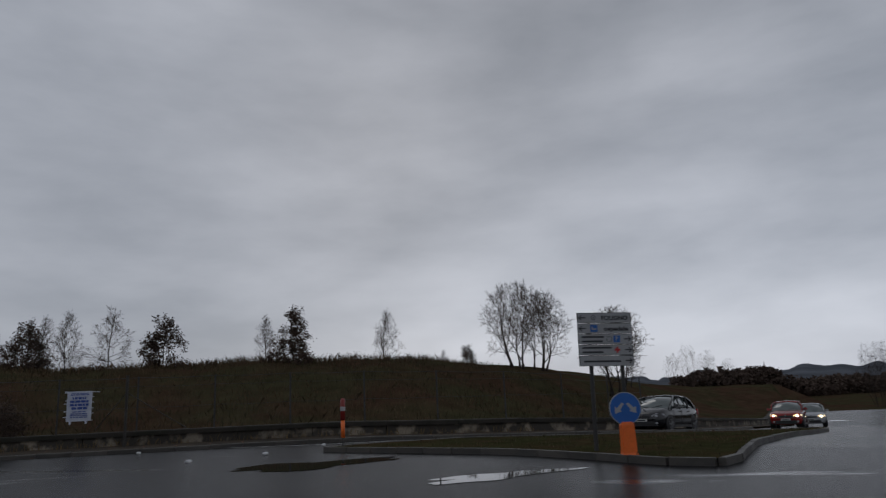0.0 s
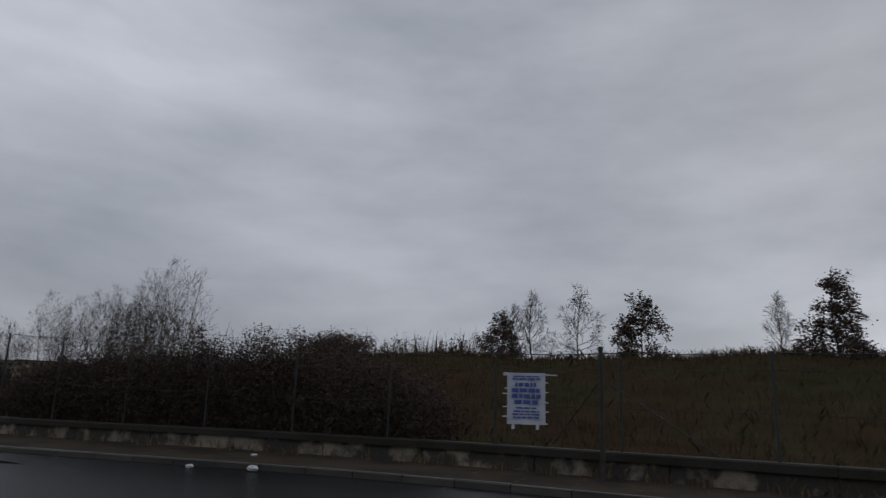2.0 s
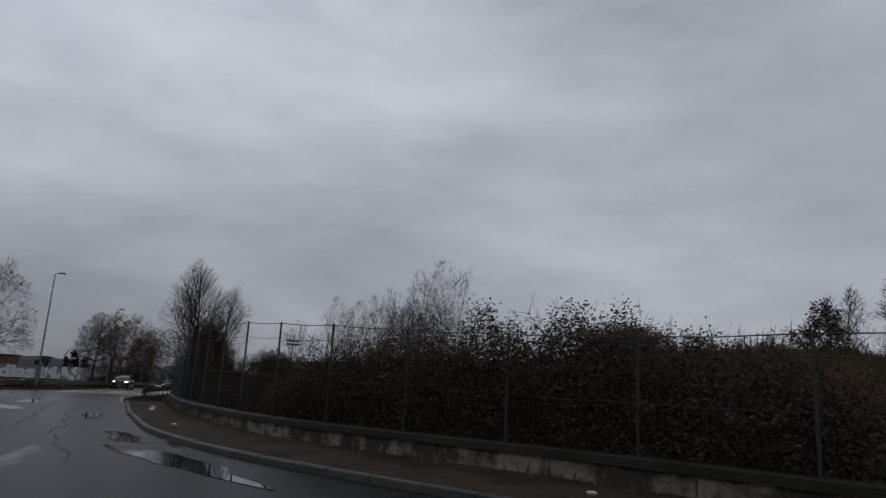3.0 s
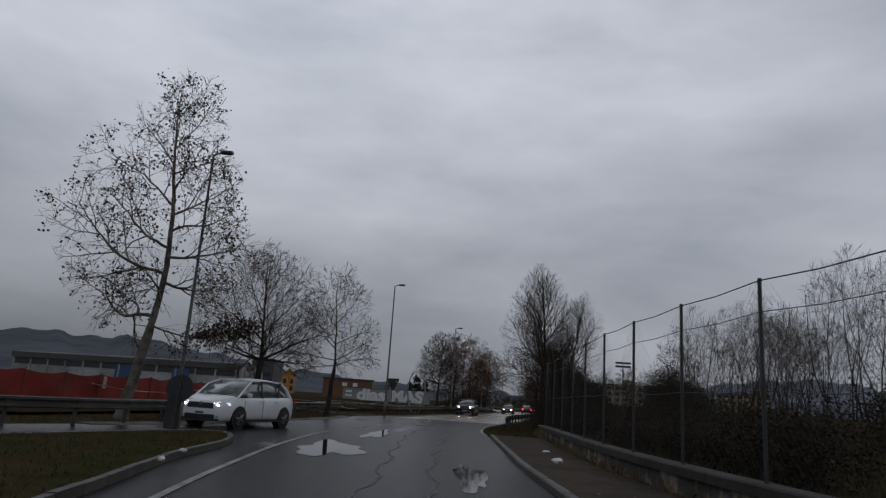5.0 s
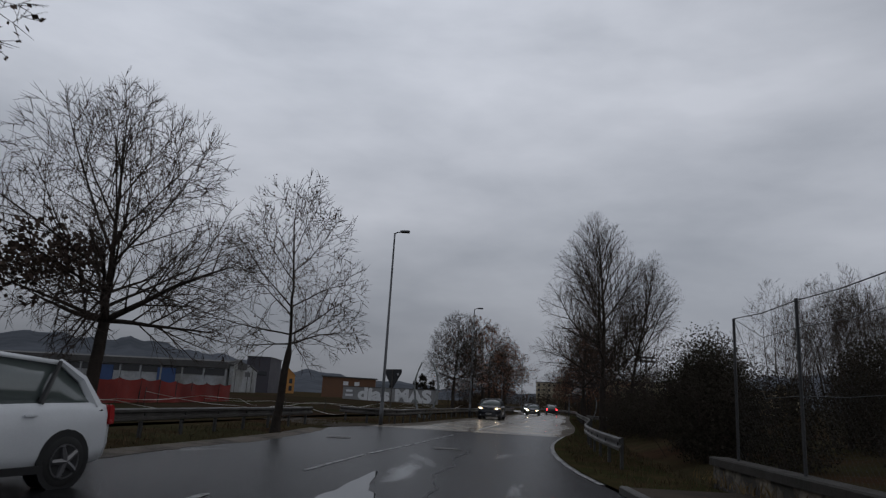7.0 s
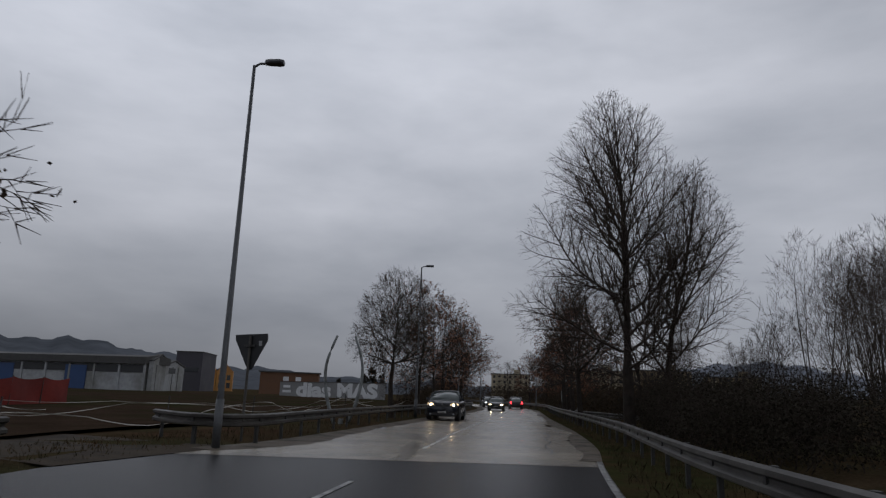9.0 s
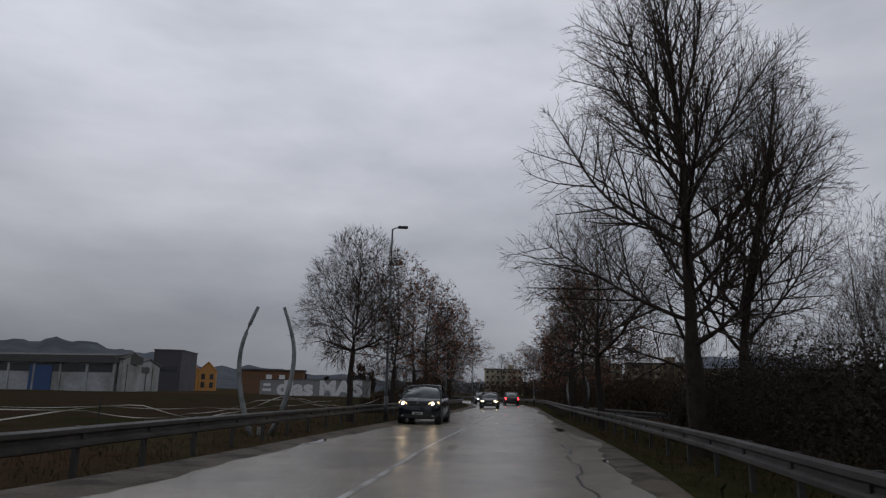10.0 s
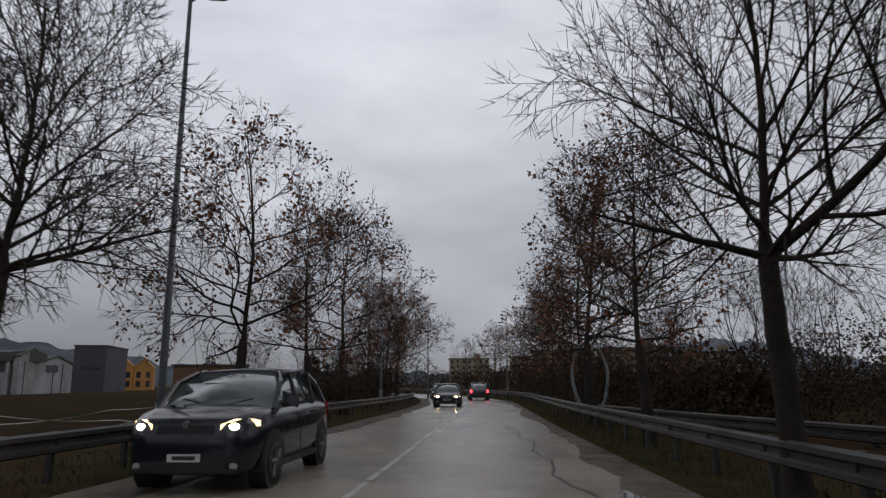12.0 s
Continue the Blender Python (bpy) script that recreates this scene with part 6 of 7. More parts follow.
TAIL = material("tail_lamp", (0.3, 0.01, 0.01), 0.2, vary=0.05, bump=0.0)
TAIL_ON = material("lit_tail_lamp", (0.6, 0.02, 0.02), 0.2, vary=0.0, bump=0.0, emit=(1.0, 0.04, 0.05, 4.0))


def car(m, label, paint, L=4.2, W=1.76, H=1.48, hood=0.92, nose=0.74, belt=0.98, screen=(0.98, 1.78), roof_end=0.72, tail=0.96, wheel=0.31, lamp=LAMP_ON, clearance=0.2, plate_w=0.44, tail_mat=TAIL, lamp_size=0.15, chrome=True, grille=(0.9, 0.12)):
    """A car, nose along +x, built from lofted panels. screen: where the windscreen starts and ends behind the nose."""
    root = thing("car", m, label, "car", "cars")
    hw = W / 2
    x0 = L / 2

    def ring(x, w, low, top, crown):
        pts = [(0.0, low), (0.78 * w, low), (0.95 * w, low + 0.06), (w, low + 0.22), (w * 1.0, (low + top) * 0.5 + 0.04), (w * 0.985, top - 0.14), (w * 0.93, top - 0.03), (w * 0.72, top + crown * 0.6), (0.0, top + crown)]
        full = [(x, y, z) for y, z in pts] + [(x, -y, z) for y, z in pts[-2:0:-1]]
        return full

    st = [(0.0, 0.60, clearance + 0.1, nose - 0.12, 0.0), (0.04, 0.74, clearance + 0.02, nose - 0.03, 0.005), (0.16, 0.88, clearance, nose + 0.02, 0.015), (0.45, 0.96, clearance, (nose + hood) / 2 + 0.02, 0.025), (screen[0] * 0.85, 0.985, clearance, hood, 0.03), (screen[0] + 0.15, 1.0, clearance, belt - 0.02, 0.0), (L * 0.5, 1.0, clearance, belt, 0.0), (L * 0.72, 1.0, clearance, belt + 0.03, 0.0), (L * 0.9, 0.97, clearance + 0.02, tail, 0.0), (L * 0.965, 0.93, clearance + 0.05, tail - 0.02, 0.0), (L - 0.03, 0.86, clearance + 0.1, tail - 0.1, 0.0), (L, 0.7, clearance + 0.16, tail - 0.25, 0.0)]
    body = Build().loft([ring(x0 - x, w * hw, lo, tp, cr) for x, w, lo, tp, cr in st])
    part("body", body, paint, root, smooth=True)
    # glasshouse
    xs, xe = screen
    rear = L * roof_end
    wb, wt = hw * 0.93, hw * 0.72
    prof = [(xs, belt - 0.06, wb, 0), (xs + (xe - xs) * 0.55, belt + (H - belt) * 0.62, wb * 0.86 + wt * 0.14, 0), (xe, H - 0.05, wt * 1.02, 0.02), ((xe + rear) / 2, H, wt * 1.03, 0.03), (rear, H - 0.05, wt, 0.02), (rear + (L * 0.93 - rear) * 0.6, belt + (H - belt) * 0.55, wt * 1.08, 0), (L * 0.945, tail - 0.05, wb * 0.9, 0)]
    cab = []
    for x, z, w, c in prof:
        base = belt - 0.08
        k = (z - base) / (H - base)
        wl_ = wb * (1 - 0.0 * k)
        cab.append([(x0 - x, wl_, base), (x0 - x, w + 0.03 * (1 - k), base + (z - base) * 0.5 + 0.02), (x0 - x, w * 0.94, z - 0.02), (x0 - x, 0, z + c), (x0 - x, -w * 0.94, z - 0.02), (x0 - x, -w - 0.03 * (1 - k), base + (z - base) * 0.5 + 0.02), (x0 - x, -wl_, base)])
    part("glasshouse", Build().loft(cab), GLASS, root, "dark tinted windows", smooth=True)
    roof = []
    for x, z, w, c in prof[2:5]:
        roof.append([(x0 - x, w * 1.0, z - 0.05), (x0 - x, w * 0.93, z + 0.012), (x0 - x, 0, z + c + 0.016), (x0 - x, -w * 0.93, z + 0.012), (x0 - x, -w * 1.0, z - 0.05), (x0 - x, 0, z - 0.03)])
    part("roof", Build().loft(roof), paint, root, smooth=True)
    for s in (-1, 1):
        def side(i, up):
            x, z, w, c = prof[i]
            return (x0 - x, s * (w * 0.97 if up else wb * 1.0), (z + 0.0) if up else belt - 0.05)
        part("pillar", Build().tube([side(0, False), side(1, True), side(2, True)], [0.036, 0.032, 0.03], 6), paint, root)
        part("pillar", Build().tube([(x0 - L * 0.5, s * wb * 0.995, belt - 0.04), (x0 - L * 0.52, s * wt * 1.0, H - 0.05)], 0.034, 6), TRIM, root)
        part("pillar", Build().tube([side(4, True), side(5, True), (x0 - L * 0.93, s * wb * 0.9, tail - 0.08)], [0.04, 0.07, 0.09], 6), paint, root)
        part("pillar", Build().tube([(x0 - L * 0.72, s * wb * 0.985, belt), (x0 - rear, s * wt, H - 0.06)], [0.04, 0.03], 6), TRIM, root)
        mirror = part("mirror", Build().box((x0 - xs - 0.42, s * (hw + 0.09), belt + 0.06), (0.11, 0.2, 0.14), taper=0.85), paint, root, bevel=0.03)
        part("mirror_foot", Build().box((x0 - xs - 0.4, s * (hw - 0.02), belt + 0.01), (0.06, 0.14, 0.04)), TRIM, mirror)
        # lamps
        lx = x0 - 0.22
        hl = Build()
        ring_l = []
        for t, k in ((0.0, 0.5), (0.35, 1.0), (0.75, 0.9), (1.0, 0.25)):
            cx, cy = x0 - 0.03 - 0.34 * t ** 1.4, s * hw * (0.5 + 0.44 * t)
            ring_l.append([(cx + 0.03, cy, nose - 0.1 + 0.08 * k + 0.05 * t), (cx - 0.02, cy, nose - 0.1 + 0.09 * k + 0.05 * t), (cx - 0.04, cy, nose - 0.12 - 0.04 * k + 0.03 * t), (cx + 0.03, cy, nose - 0.11 - 0.05 * k + 0.03 * t)])
        hl.loft(ring_l)
        head = part("headlamp", hl, {LAMP_ON: LENS_LIT, LAMP_WHITE: LENS_WHITE}.get(lamp, LENS), root, "clear headlamp lens")
        bulb = Build().loft([[(x0 - 0.05 + dx_, s * hw * 0.68 + rr_ * math.cos(a), nose - 0.09 + rr_ * 0.75 * math.sin(a)) for a in np.arange(12) * math.pi / 6] for dx_, rr_ in ((-0.06, lamp_size * 0.42), (0.02, lamp_size * 0.4), (0.04, lamp_size * 0.2))])
        part("lit_bulb", bulb, lamp, head, "lit headlamp bulb")
        part("fog_lamp", Build().tube([(x0 - 0.12, s * hw * 0.7, 0.36), (x0 - 0.02, s * hw * 0.7, 0.36)], 0.05, 10), LENS, root)
        part("tail_lamp", Build().box((-x0 + 0.06, s * hw * 0.82, tail - 0.18), (0.14, 0.2, 0.26), taper=0.8), tail_mat, root, bevel=0.02)
        part("door_seam", Build().box((x0 - L * 0.5, s * (hw + 0.001), 0.62), (0.012, 0.006, 0.62)), TRIM, root)
        part("door_seam", Build().box((x0 - xs - 0.35, s * (hw + 0.001), 0.6), (0.012, 0.006, 0.6)), TRIM, root)
        for hx in (0.46, 0.68):
            part("door_handle", Build().box((x0 - L * hx, s * (hw + 0.012), belt - 0.14), (0.18, 0.03, 0.03)), paint, root, bevel=0.008)
        part("sill", Build().box((0, s * (hw - 0.02), clearance + 0.05), (L * 0.5, 0.06, 0.09)), TRIM, root)
        for wx in (0.83 / 4.2 * L, L - 0.78 / 4.2 * L):
            cx, cy = x0 - wx, s * (hw - 0.1)
            arch = Build().tube([(cx, s * (hw - 0.25), wheel + 0.01), (cx, s * (hw + 0.004), wheel + 0.01)], wheel + 0.055, 20)
            part("wheel_arch", arch, TRIM, root)
            hub = part("wheel", Build().tube([(cx, cy - s * 0.09, wheel), (cx, cy + s * 0.115, wheel)], wheel * 0.62, 20), TRIM, root)
            ty = Build()
            rr2 = [(-0.1, 0.64), (-0.105, 0.9), (-0.08, 0.985), (0.085, 0.985), (0.112, 0.9), (0.108, 0.64)]
            ty.loft([[(cx + wheel * k * math.cos(a), cy + s * o, wheel + wheel * k * math.sin(a)) for o, k in rr2] for a in np.linspace(0, 2 * math.pi, 25)], closed=False)
            part("tyre", ty, RUBBER, hub, smooth=True)
            rim = Build()
            for k in range(5):
                a = k * 2 * math.pi / 5
                rim.tube([(cx, cy + s * 0.118, wheel), (cx + wheel * 0.6 * math.cos(a), cy + s * 0.118, wheel + wheel * 0.6 * math.sin(a))], [0.05, 0.035], 6)
            rim.loft([[(cx + wheel * k * math.cos(a), cy + s * o, wheel + wheel * k * math.sin(a)) for o, k in ((0.1, 0.58), (0.122, 0.6), (0.122, 0.66), (0.1, 0.66))] for a in np.linspace(0, 2 * math.pi, 21)], closed=False)
            part("rim", rim, RIM, hub)
    part("grille", Build().box((x0 - 0.015, 0, nose - 0.13), (0.05, hw * grille[0], grille[1]), taper=0.9), TRIM, root, bevel=0.01)
    part("air_intake", Build().box((x0 - 0.03, 0, 0.36), (0.1, hw * 1.25, 0.13)), TRIM, root, bevel=0.015)
    if chrome:
        part("badge", Build().tube([(x0 - 0.02, 0, nose - 0.06), (x0 + 0.02, 0, nose - 0.06)], 0.05, 14), RIM, root)
    part("bumper_lip", Build().box((x0 - 0.04, 0, clearance + 0.07), (0.1, hw * 1.5, 0.06)), TRIM, root, bevel=0.01)
    pl_ = part("number_plate", Build().box((x0 + 0.012, 0, 0.47), (0.015, plate_w, 0.1)), PLATE, root)
    part("plate_bar", Build().box((x0 + 0.021, 0, 0.47), (0.004, plate_w * 0.7, 0.05)), SIGN_BACK, pl_)
    for s in (-0.3, 0.25):
        part("wiper", Build().tube([(x0 - xs - 0.08, s * hw * 0.4, belt + 0.0), (x0 - xs - 0.2, s * hw * 2.1, belt + 0.1)], 0.012, 5), TRIM, root)
    return root


def paint(name, base, rough=0.16):
    return material(name, base, rough, vary=0.08, scale=1.5, fine=60, bump=0.02, coat=0.25, rough_vary=0.05, spec=0.45)


WHITE_PAINT, BLACK_PAINT, SUV_PAINT, RED_CAR, DARK_PAINT, SILVER = paint("white_car_paint", (0.62, 0.64, 0.66)), paint("black_car_paint", (0.008, 0.008, 0.01)), paint("dark_blue_car_paint", (0.01, 0.012, 0.018)), paint("red_car_paint", (0.2, 0.012, 0.01)), paint("dark_grey_car_paint", (0.02, 0.021, 0.024)), paint("silver_car_paint", (0.3, 0.31, 0.32))


def heading(x, y, dx_, dy_):
    """Where a car stands on the road: place and direction, tipped with the road's fall."""
    z0, z1 = float(entry_fall(x, y)), float(entry_fall(x + dx_, y + dy_))
    return pose(x, y, z0, 0, -math.degrees(math.atan2(z1 - z0, math.hypot(dx_, dy_))), math.degrees(math.atan2(dy_, dx_)))


car(heading(-8.4, 19.6, -0.24, -0.97), "white compact people carrier with lit headlamps", WHITE_PAINT, L=4.38, W=1.83, H=1.62, hood=1.02, nose=0.82, belt=1.03, screen=(0.75, 1.75), roof_end=0.8, tail=1.08, wheel=0.33, lamp=LAMP_WHITE, lamp_size=0.1, grille=(1.15, 0.19))
car(heading(1.75, 103.0, -0.08, -0.99), "dark hatchback with yellow lit headlamps and a white plate", BLACK_PAINT, L=4.0, W=1.7, H=1.43, hood=0.9, nose=0.72, belt=0.95, screen=(1.05, 1.85), roof_end=0.74, tail=0.98)
car(heading(-2.85, 69.7, -0.1, -0.99), "dark blue compact SUV with bright headlamps", SUV_PAINT, L=4.4, W=1.84, H=1.64, hood=1.1, nose=0.95, belt=1.1, screen=(0.95, 1.8), roof_end=0.78, tail=1.14, wheel=0.36, clearance=0.24, lamp=LAMP_ON)
car(heading(1.9, 127, 0.05, -1.0), "dark saloon with lit headlamps far down the road", DARK_PAINT, L=4.3, H=1.45, lamp=LAMP_WHITE)
car(heading(5.2, 121, 0.03, 1.0), "dark car with red tail lamps driving away", DARK_PAINT, L=4.2, H=1.5, tail_mat=TAIL_ON)
car(heading(20.8, -34.5, -0.86, 0.5), "black hatchback waiting at the roundabout entry", BLACK_PAINT, L=4.05, W=1.72, H=1.47, hood=0.92, nose=0.72, belt=0.96, screen=(0.85, 1.8), roof_end=0.76, tail=1.0, lamp=LENS)
car(heading(32.6, -42.9, -0.93, 0.36), "dark red car with lit headlamps on the entry road", RED_CAR, L=3.9, W=1.68, H=1.48, lamp=LAMP_ON)
car(heading(40.5, -46.6, -0.95, 0.31), "silver grey car with lit headlamps on the entry road", SILVER, L=4.3, W=1.75, H=1.5, lamp=LAMP_ON)

# ---- buildings across the field ----
SHED_WALL = material("shed_panel", (0.3, 0.31, 0.32), 0.7, vary=0.25, scale=0.15, fine=1.2, bump=0.1, second=(0.2, 0.2, 0.19), second_scale=0.12)
SHED_DARK = material("shed_dark_band", (0.035, 0.036, 0.038), 0.6, vary=0.25, scale=0.2)
SHED_ROOF = material("shed_roof", (0.06, 0.058, 0.056), 0.8, vary=0.25, scale=0.1, fine=1.0)
SHED_BLUE = material("shed_blue_door", (0.025, 0.06, 0.16), 0.5, vary=0.2, scale=0.3)
PURPLE_GREY = material("dark_cladding", (0.05, 0.047, 0.058), 0.7, vary=0.2, scale=0.2)
OCHRE = material("ochre_plaster", (0.42, 0.2, 0.055), 0.85, vary=0.2, scale=0.3, fine=3)
BRICK_RED = material("brown_brick_wall", (0.13, 0.065, 0.035), 0.85, vary=0.25, scale=0.4, fine=4)
CREAM = material("cream_plaster", (0.36, 0.31, 0.22), 0.85, vary=0.2, scale=0.2, fine=2)
TAN = material("tan_plaster", (0.2, 0.15, 0.09), 0.85, vary=0.2, scale=0.2, fine=2)
PANE = material("far_window", (0.03, 0.032, 0.036), 0.15, vary=0.2, bump=0.0)
GRAF_WALL = material("graffiti_wall_grey", (0.2, 0.2, 0.2), 0.85, vary=0.3, scale=0.5, fine=5)
GRAF_WHITE = material("graffiti_white", (0.6, 0.61, 0.62), 0.7, vary=0.2, scale=0.6)

shed = thing("warehouse", pose(-74.1, 184.0, 0, 0, 0, math.degrees(math.atan2(0.17, -0.985))), "long low white warehouse with blue doors and a dark roof", "warehouse")
# local x runs along the front away from the near corner, local y towards the road
SL = 78.0
part("wall", Build().box((SL / 2, -4, 3.0), (SL, 8, 6.0)), SHED_WALL, shed)
part("roof", Build().loft([[(e, 0.8, 6.0), (e, 0.8, 7.6), (e, -4, 8.2), (e, -8.8, 7.6), (e, -8.8, 6.0)] for e in (-0.6, SL + 0.6)]), SHED_ROOF, shed)
for k in range(13):
    xa = 6.5 * k
    wide = 6.5 if xa + 6.5 < SL else SL - xa
    part("window", Build().box((xa + wide / 2, 0.05, 4.9), (wide - 0.7, 0.16, 1.7)), SHED_DARK, shed)
    part("pilaster", Build().box((xa, 0.12, 3.0), (0.5, 0.3, 6.0)), SHED_WALL, shed)
for xa in (14.8, 34.5):
    part("door", Build().box((xa + 3, 0.14, 2.7), (5.6, 0.2, 5.4)), SHED_BLUE, shed, "blue sliding door")
gable = thing("gable_shed", pose(-73.2, 186, 0, 0, 0, math.degrees(math.atan2(0.995, -0.09))), "white gabled shed with a small dark window", "shed")
part("wall", Build().loft([[(-1.5, yy, 0), (-1.5, yy, 6.8), (3.4, yy, 8.3), (9.2, yy, 6.9), (9.2, yy, 0)] for yy in (0.4, -0.6)]), SHED_WALL, gable)
part("wall", Build().loft([[(9.2, yy, 0), (9.2, yy, 6.2), (16, yy, 7.4), (24, yy, 6.0), (24, yy, 0)] for yy in (0.2, 7)]), SHED_WALL, gable)
part("roof", Build().loft([[(9.1, yy, 6.2), (16, yy, 7.42), (24.2, yy, 6.0), (24.2, yy, 6.3), (16, yy, 7.75), (9.1, yy, 6.5)] for yy in (-0.1, 7.2)]), SHED_ROOF, gable)
part("roof", Build().loft([[(-1.8, yy, 6.75), (3.4, yy, 8.32), (9.4, yy, 6.9), (9.4, yy, 7.2), (3.4, yy, 8.65), (-1.8, yy, 7.05)] for yy in (0.6, -0.8)]), SHED_ROOF, gable)
part("window", Build().box((13.2, 0.1, 5.0), (6, 0.3, 1.3)), SHED_DARK, gable)
for gx_ in (0.6, 5.2, 10.6, 14.6, 19.0):
    part("panel_joint", Build().box((gx_, -0.62 if gx_ < 9 else 0.16, 3.0), (0.22, 0.12, 6.0)), SHED_DARK, gable)
dk = thing("dark_block", pose(-89, 252.5, 0, 0, 0, 8), "dark flat-roofed industrial block", "building")
part("wall", Build().box((0, 0, 6.0), (8, 20, 12)), PURPLE_GREY, dk)
part("roof", Build().box((0, 0, 12.1), (8.4, 20.4, 0.3)), SHED_ROOF, dk)
part("window", Build().box((0.6, -10.05, 6.5), (5, 0.2, 1.4)), PANE, dk)
oh = thing("ochre_house", pose(-97.5, 296, 0, 0, 0, 17), "ochre double-gabled house with dark window openings", "house")
for k in (-1, 1):
    part("wall", Build().loft([[(k * 3.1 - 3.0, yy, 0), (k * 3.1 - 3.0, yy, 7.6), (k * 3.1, yy, 10.4), (k * 3.1 + 3.0, yy, 7.6), (k * 3.1 + 3.0, yy, 0)] for yy in (-4, 6)]), OCHRE, oh)
    part("roof", Build().loft([[(k * 3.1 - 3.3, yy, 7.5), (k * 3.1, yy, 10.75), (k * 3.1 + 3.3, yy, 7.5), (k * 3.1, yy, 10.45)] for yy in (-4.4, 6.3)]), OCHRE, oh)
    for wx in (-1.5, 1.5):
        for wz in (1.6, 4.6):
            part("window", Build().box((k * 3.1 + wx, -4.05, wz + 0.6), (1.3, 0.2, 2.0)), PANE, oh)
bk = thing("brick_block", pose(-53.5, 236, 0, 0, 0, 10), "low brown brick block with small pale windows", "building")
part("wall", Build().box((0, 0, 3.2), (17, 9, 6.4)), BRICK_RED, bk)
part("roof", Build().box((0, 0, 6.5), (18, 10, 0.35)), SHED_ROOF, bk)
for wx in (-1.0, 2.6):
    part("window", Build().box((wx, -4.55, 4.6), (1.6, 0.2, 1.2)), GRAF_WHITE, bk)
# wall with large white graffiti
ga, gb = Vector((-44.3, 190.6, 0)), Vector((-17.4, 164, 0))
gl = (gb - ga).length
gw = thing("graffiti_wall", Matrix.Translation(ga) @ Matrix.Rotation(math.atan2(gb.y - ga.y, gb.x - ga.x), 4, "Z"), "long grey wall covered in large white graffiti letters", "wall")
part("wall", Build().box((gl / 2, 0.2, 1.6), (gl + 1, 0.4, 3.2)), GRAF_WALL, gw)
part("cap", Build().box((gl / 2, 0.2, 3.25), (gl + 1.2, 0.55, 0.14)), KERB, gw)
for z, w in ((2.2, 3.0), (1.1, 3.6)):
    part("text_bar", Build().box((2.6, -0.03, z), (w, 0.04, 0.55)), GRAF_WHITE, gw)
lettering("dias", 4.2, GRAF_WHITE, gw, pose(13.6, -0.03, 1.5), 13.8, 0.2)
lettering("MAS", 3.7, GRAF_WHITE, gw, pose(29.5, -0.03, 1.55), 13.8, 0.2)


def flats(x, y, w, d, h, turn, wall, storeys, bays, label):
    """A block of flats with rows of windows, balconies and a stair head."""
    root = thing("apartment_block", pose(x, y, 0, 0, 0, turn), label, "apartment block", "apartment blocks")
    part("wall", Build().box((0, 0, h / 2), (w, d, h)), wall, root)
    part("roof", Build().box((0, 0, h + 0.2), (w + 0.8, d + 0.8, 0.4)), SHED_ROOF, root)
    part("stair_head", Build().box((w * 0.2, 0, h + 1.4), (w * 0.16, d * 0.4, 2.4)), wall, root)
    for s in range(storeys):
        z = h * (s + 0.55) / storeys
        for b in range(bays):
            xx = -w / 2 + w * (b + 0.5) / bays
            part("window", Build().box((xx, -d / 2 - 0.02, z), (w / bays * 0.42, 0.12, h / storeys * 0.5)), PANE, root)
            if b % 3 == 1:
                part("balcony", Build().box((xx, -d / 2 - 0.7, z - h / storeys * 0.3), (w / bays * 0.85, 1.4, 1.0)), CREAM, root)


flats(70, 283, 22, 12, 12.5, -14, TAN, 5, 9, "tan block of flats beyond the trees")
flats(50, 300, 22, 12, 12.5, -8, CREAM, 5, 7, "cream block of flats beyond the trees")
flats(100, 292, 20, 12, 11.5, -20, TAN, 5, 8, "tan block of flats at the edge of town")
flats(46, 350, 16, 12, 12.5, -6, CREAM, 5, 6, "cream block of flats at the end of the avenue")
flats(22, 372, 18, 12, 12.5, -2, CREAM, 5, 7, "tan block of flats at the end of the avenue")
# floodlight mast
fm = thing("floodlight_mast", pose(37.5, 212, 0), "tall floodlight mast with two banks of lamps", "floodlight")
part("mast", Build().tube([(0, 0, 0), (0, 0, 16.4)], [0.25, 0.14], 8), POLE, fm)
for z in (15.2, 16.3):
    part("lamp_bank", Build().box((0, 0, z), (4.6, 0.5, 0.6)), LAMP_HEAD, fm, bevel=0.05)
# parked cars and vans seen low beyond the field
for k, (x, y) in enumerate(((-190, 232), (-198, 236), (-206, 231))):
    car(heading(x, y, 1, 0.1 * k), "small pale parked car by the warehouse", SILVER, lamp=LENS)

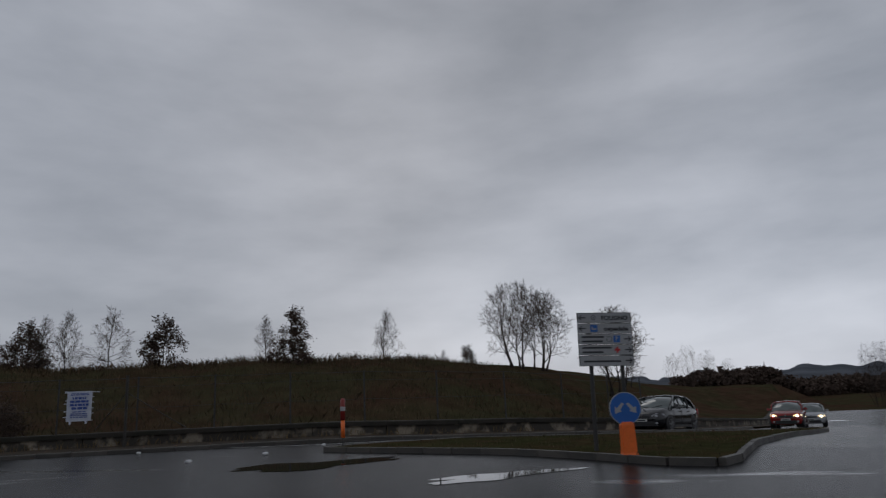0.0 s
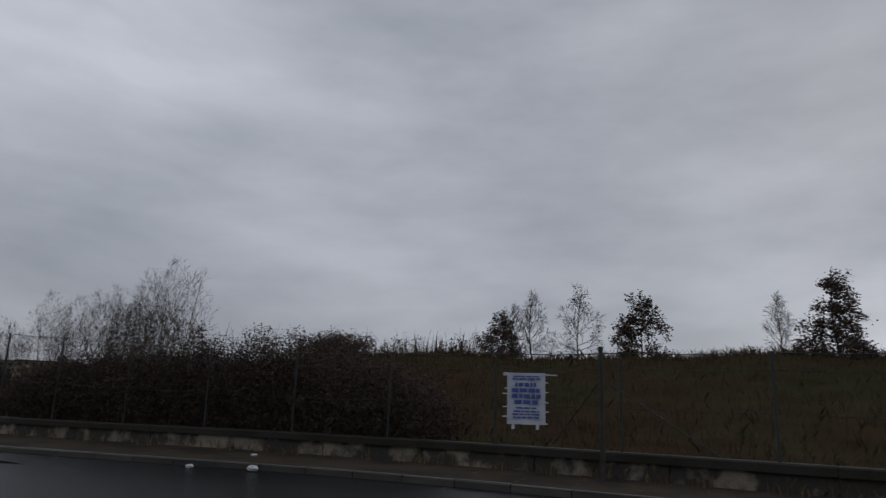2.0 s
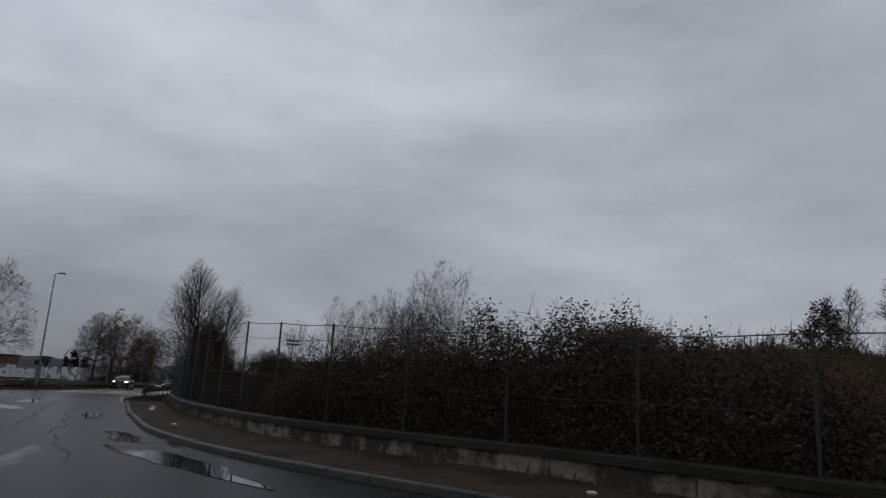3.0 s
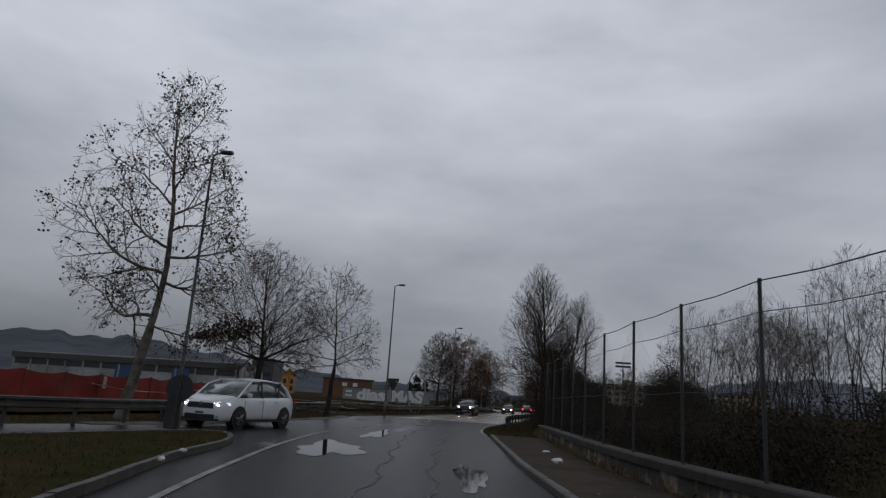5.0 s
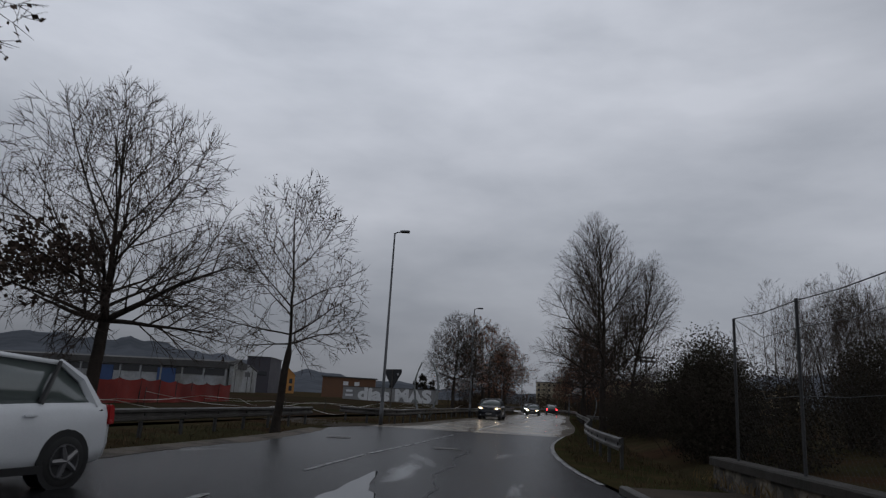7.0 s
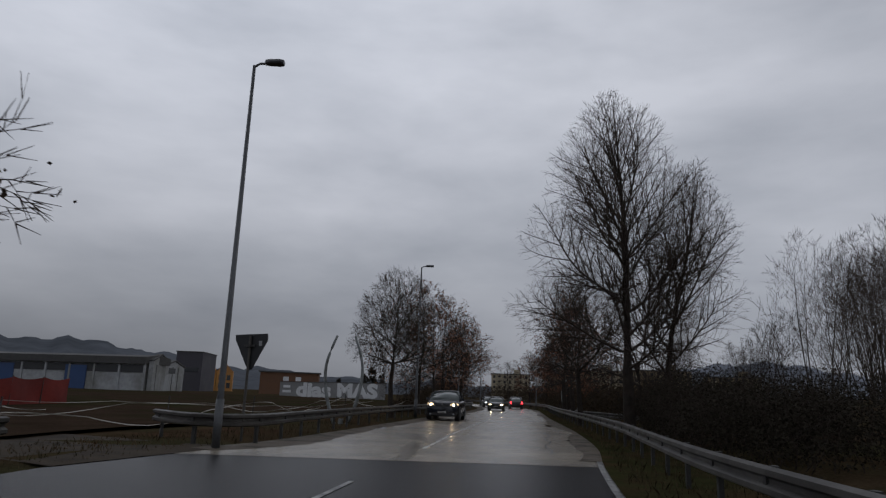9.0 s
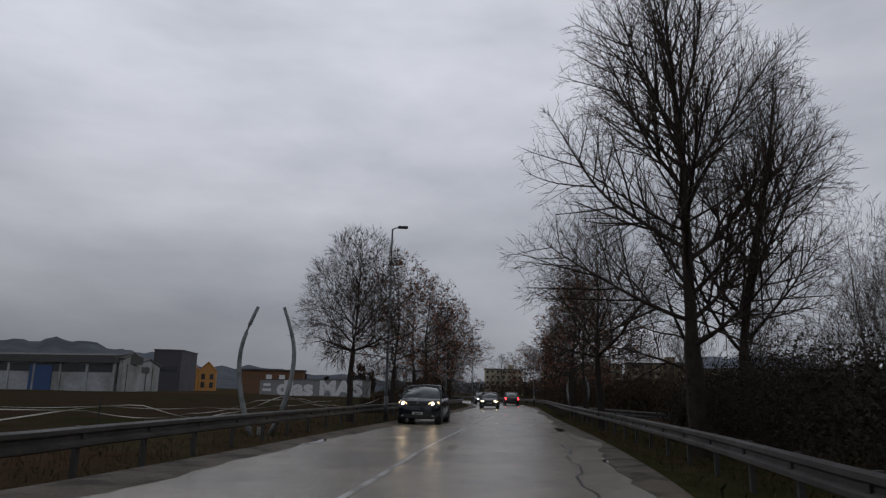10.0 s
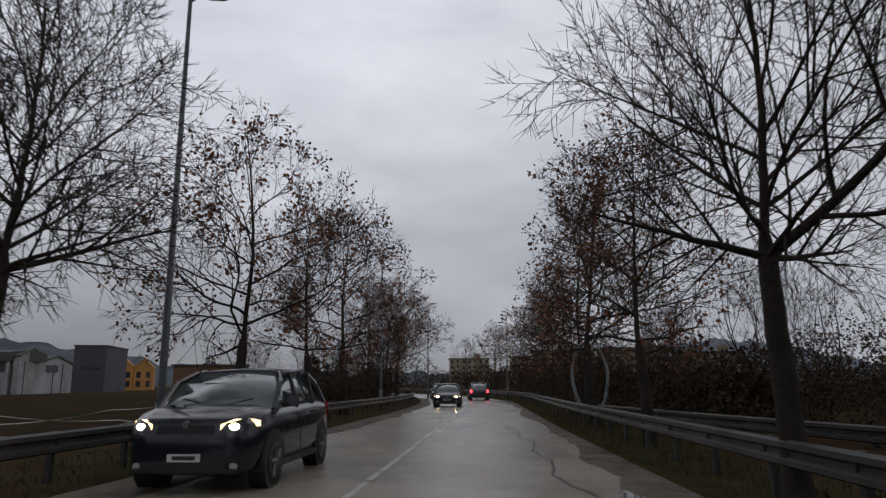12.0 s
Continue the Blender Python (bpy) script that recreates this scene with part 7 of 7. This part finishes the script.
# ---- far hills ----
# blue-grey base colours stand in for the haze before the hills
HILL = material("haze_tinted_hill", (0.105, 0.114, 0.13), 1.0, vary=0.22, scale=0.004, fine=0.03, bump=0.0, second=(0.08, 0.088, 0.1), second_scale=0.006, spec=0.0)
az = np.linspace(-180, 180, 1081)
el = np.interp(az, [-180, -120, -95, -70, -50, -34, -27, -22, -17, -10, -3, 4, 9.8, 14, 20.6, 24, 27, 31, 35, 42, 60, 100, 180], [1.2, 1.0, 0.5, 0.5, 0.7, 0.8, 1.2, 1.9, 1.3, 1.0, 1.0, 1.0, 1.2, 1.5, 1.9, 2.5, 3.0, 3.1, 3.2, 2.6, 1.8, 1.4, 1.2])
el = el + np.convolve(np.random.default_rng(90).normal(0, 0.07, len(az) + 2), np.ones(3) / 2, "valid") + 0.16 * np.sin(az * 0.9) + 0.1 * np.sin(az * 2.7 + 1)
R_ = 1900.0
rings_ = []
for a, e in zip(az, el):
    t = math.radians(a)
    d = (-math.sin(t), math.cos(t))
    h = R_ * math.tan(math.radians(e))
    rings_.append([(d[0] * q, 20 + d[1] * q, z) for q, z in ((1250, -2), (1500, h * 0.35), (1750, h * 0.8), (1900, h), (2300, h * 0.7), (2900, -5))])
tagged(part("backdrop", Build().loft(rings_, closed=False), HILL, smooth=True), "wooded hills along the horizon, haze painted into their colour", "hills", kind="structure")
# distance haze is painted into the ridge's pale blue-grey base colour
MOUNTAIN = material("haze_tinted_mountain", (0.17, 0.185, 0.215), 1.0, vary=0.15, scale=0.002, fine=0.012, bump=0.0, second=(0.135, 0.15, 0.175), second_scale=0.003, spec=0.0)
rings_ = []
rmt = np.random.default_rng(93)
for a in np.linspace(-46, -8, 150):
    e = float(np.interp(a, [-46, -38, -33, -29, -24.5, -20, -15, -11, -8], [0.3, 0.8, 1.5, 2.5, 3.3, 3.1, 2.2, 1.0, 0.2])) + 0.12 * math.sin(a * 2.1) + rmt.normal(0, 0.05)
    d = (-math.sin(math.radians(a)), math.cos(math.radians(a)))
    h = 3600 * math.tan(math.radians(e))
    rings_.append([(d[0] * q, 20 + d[1] * q, z) for q, z in ((2950, -6), (3250, h * 0.5), (3600, h), (4000, h * 0.6))])
tagged(part("backdrop_2", Build().loft(rings_, closed=False), MOUNTAIN, smooth=True), "mountain ridge far beyond the plain, paled by painted haze", "mountain", kind="structure")
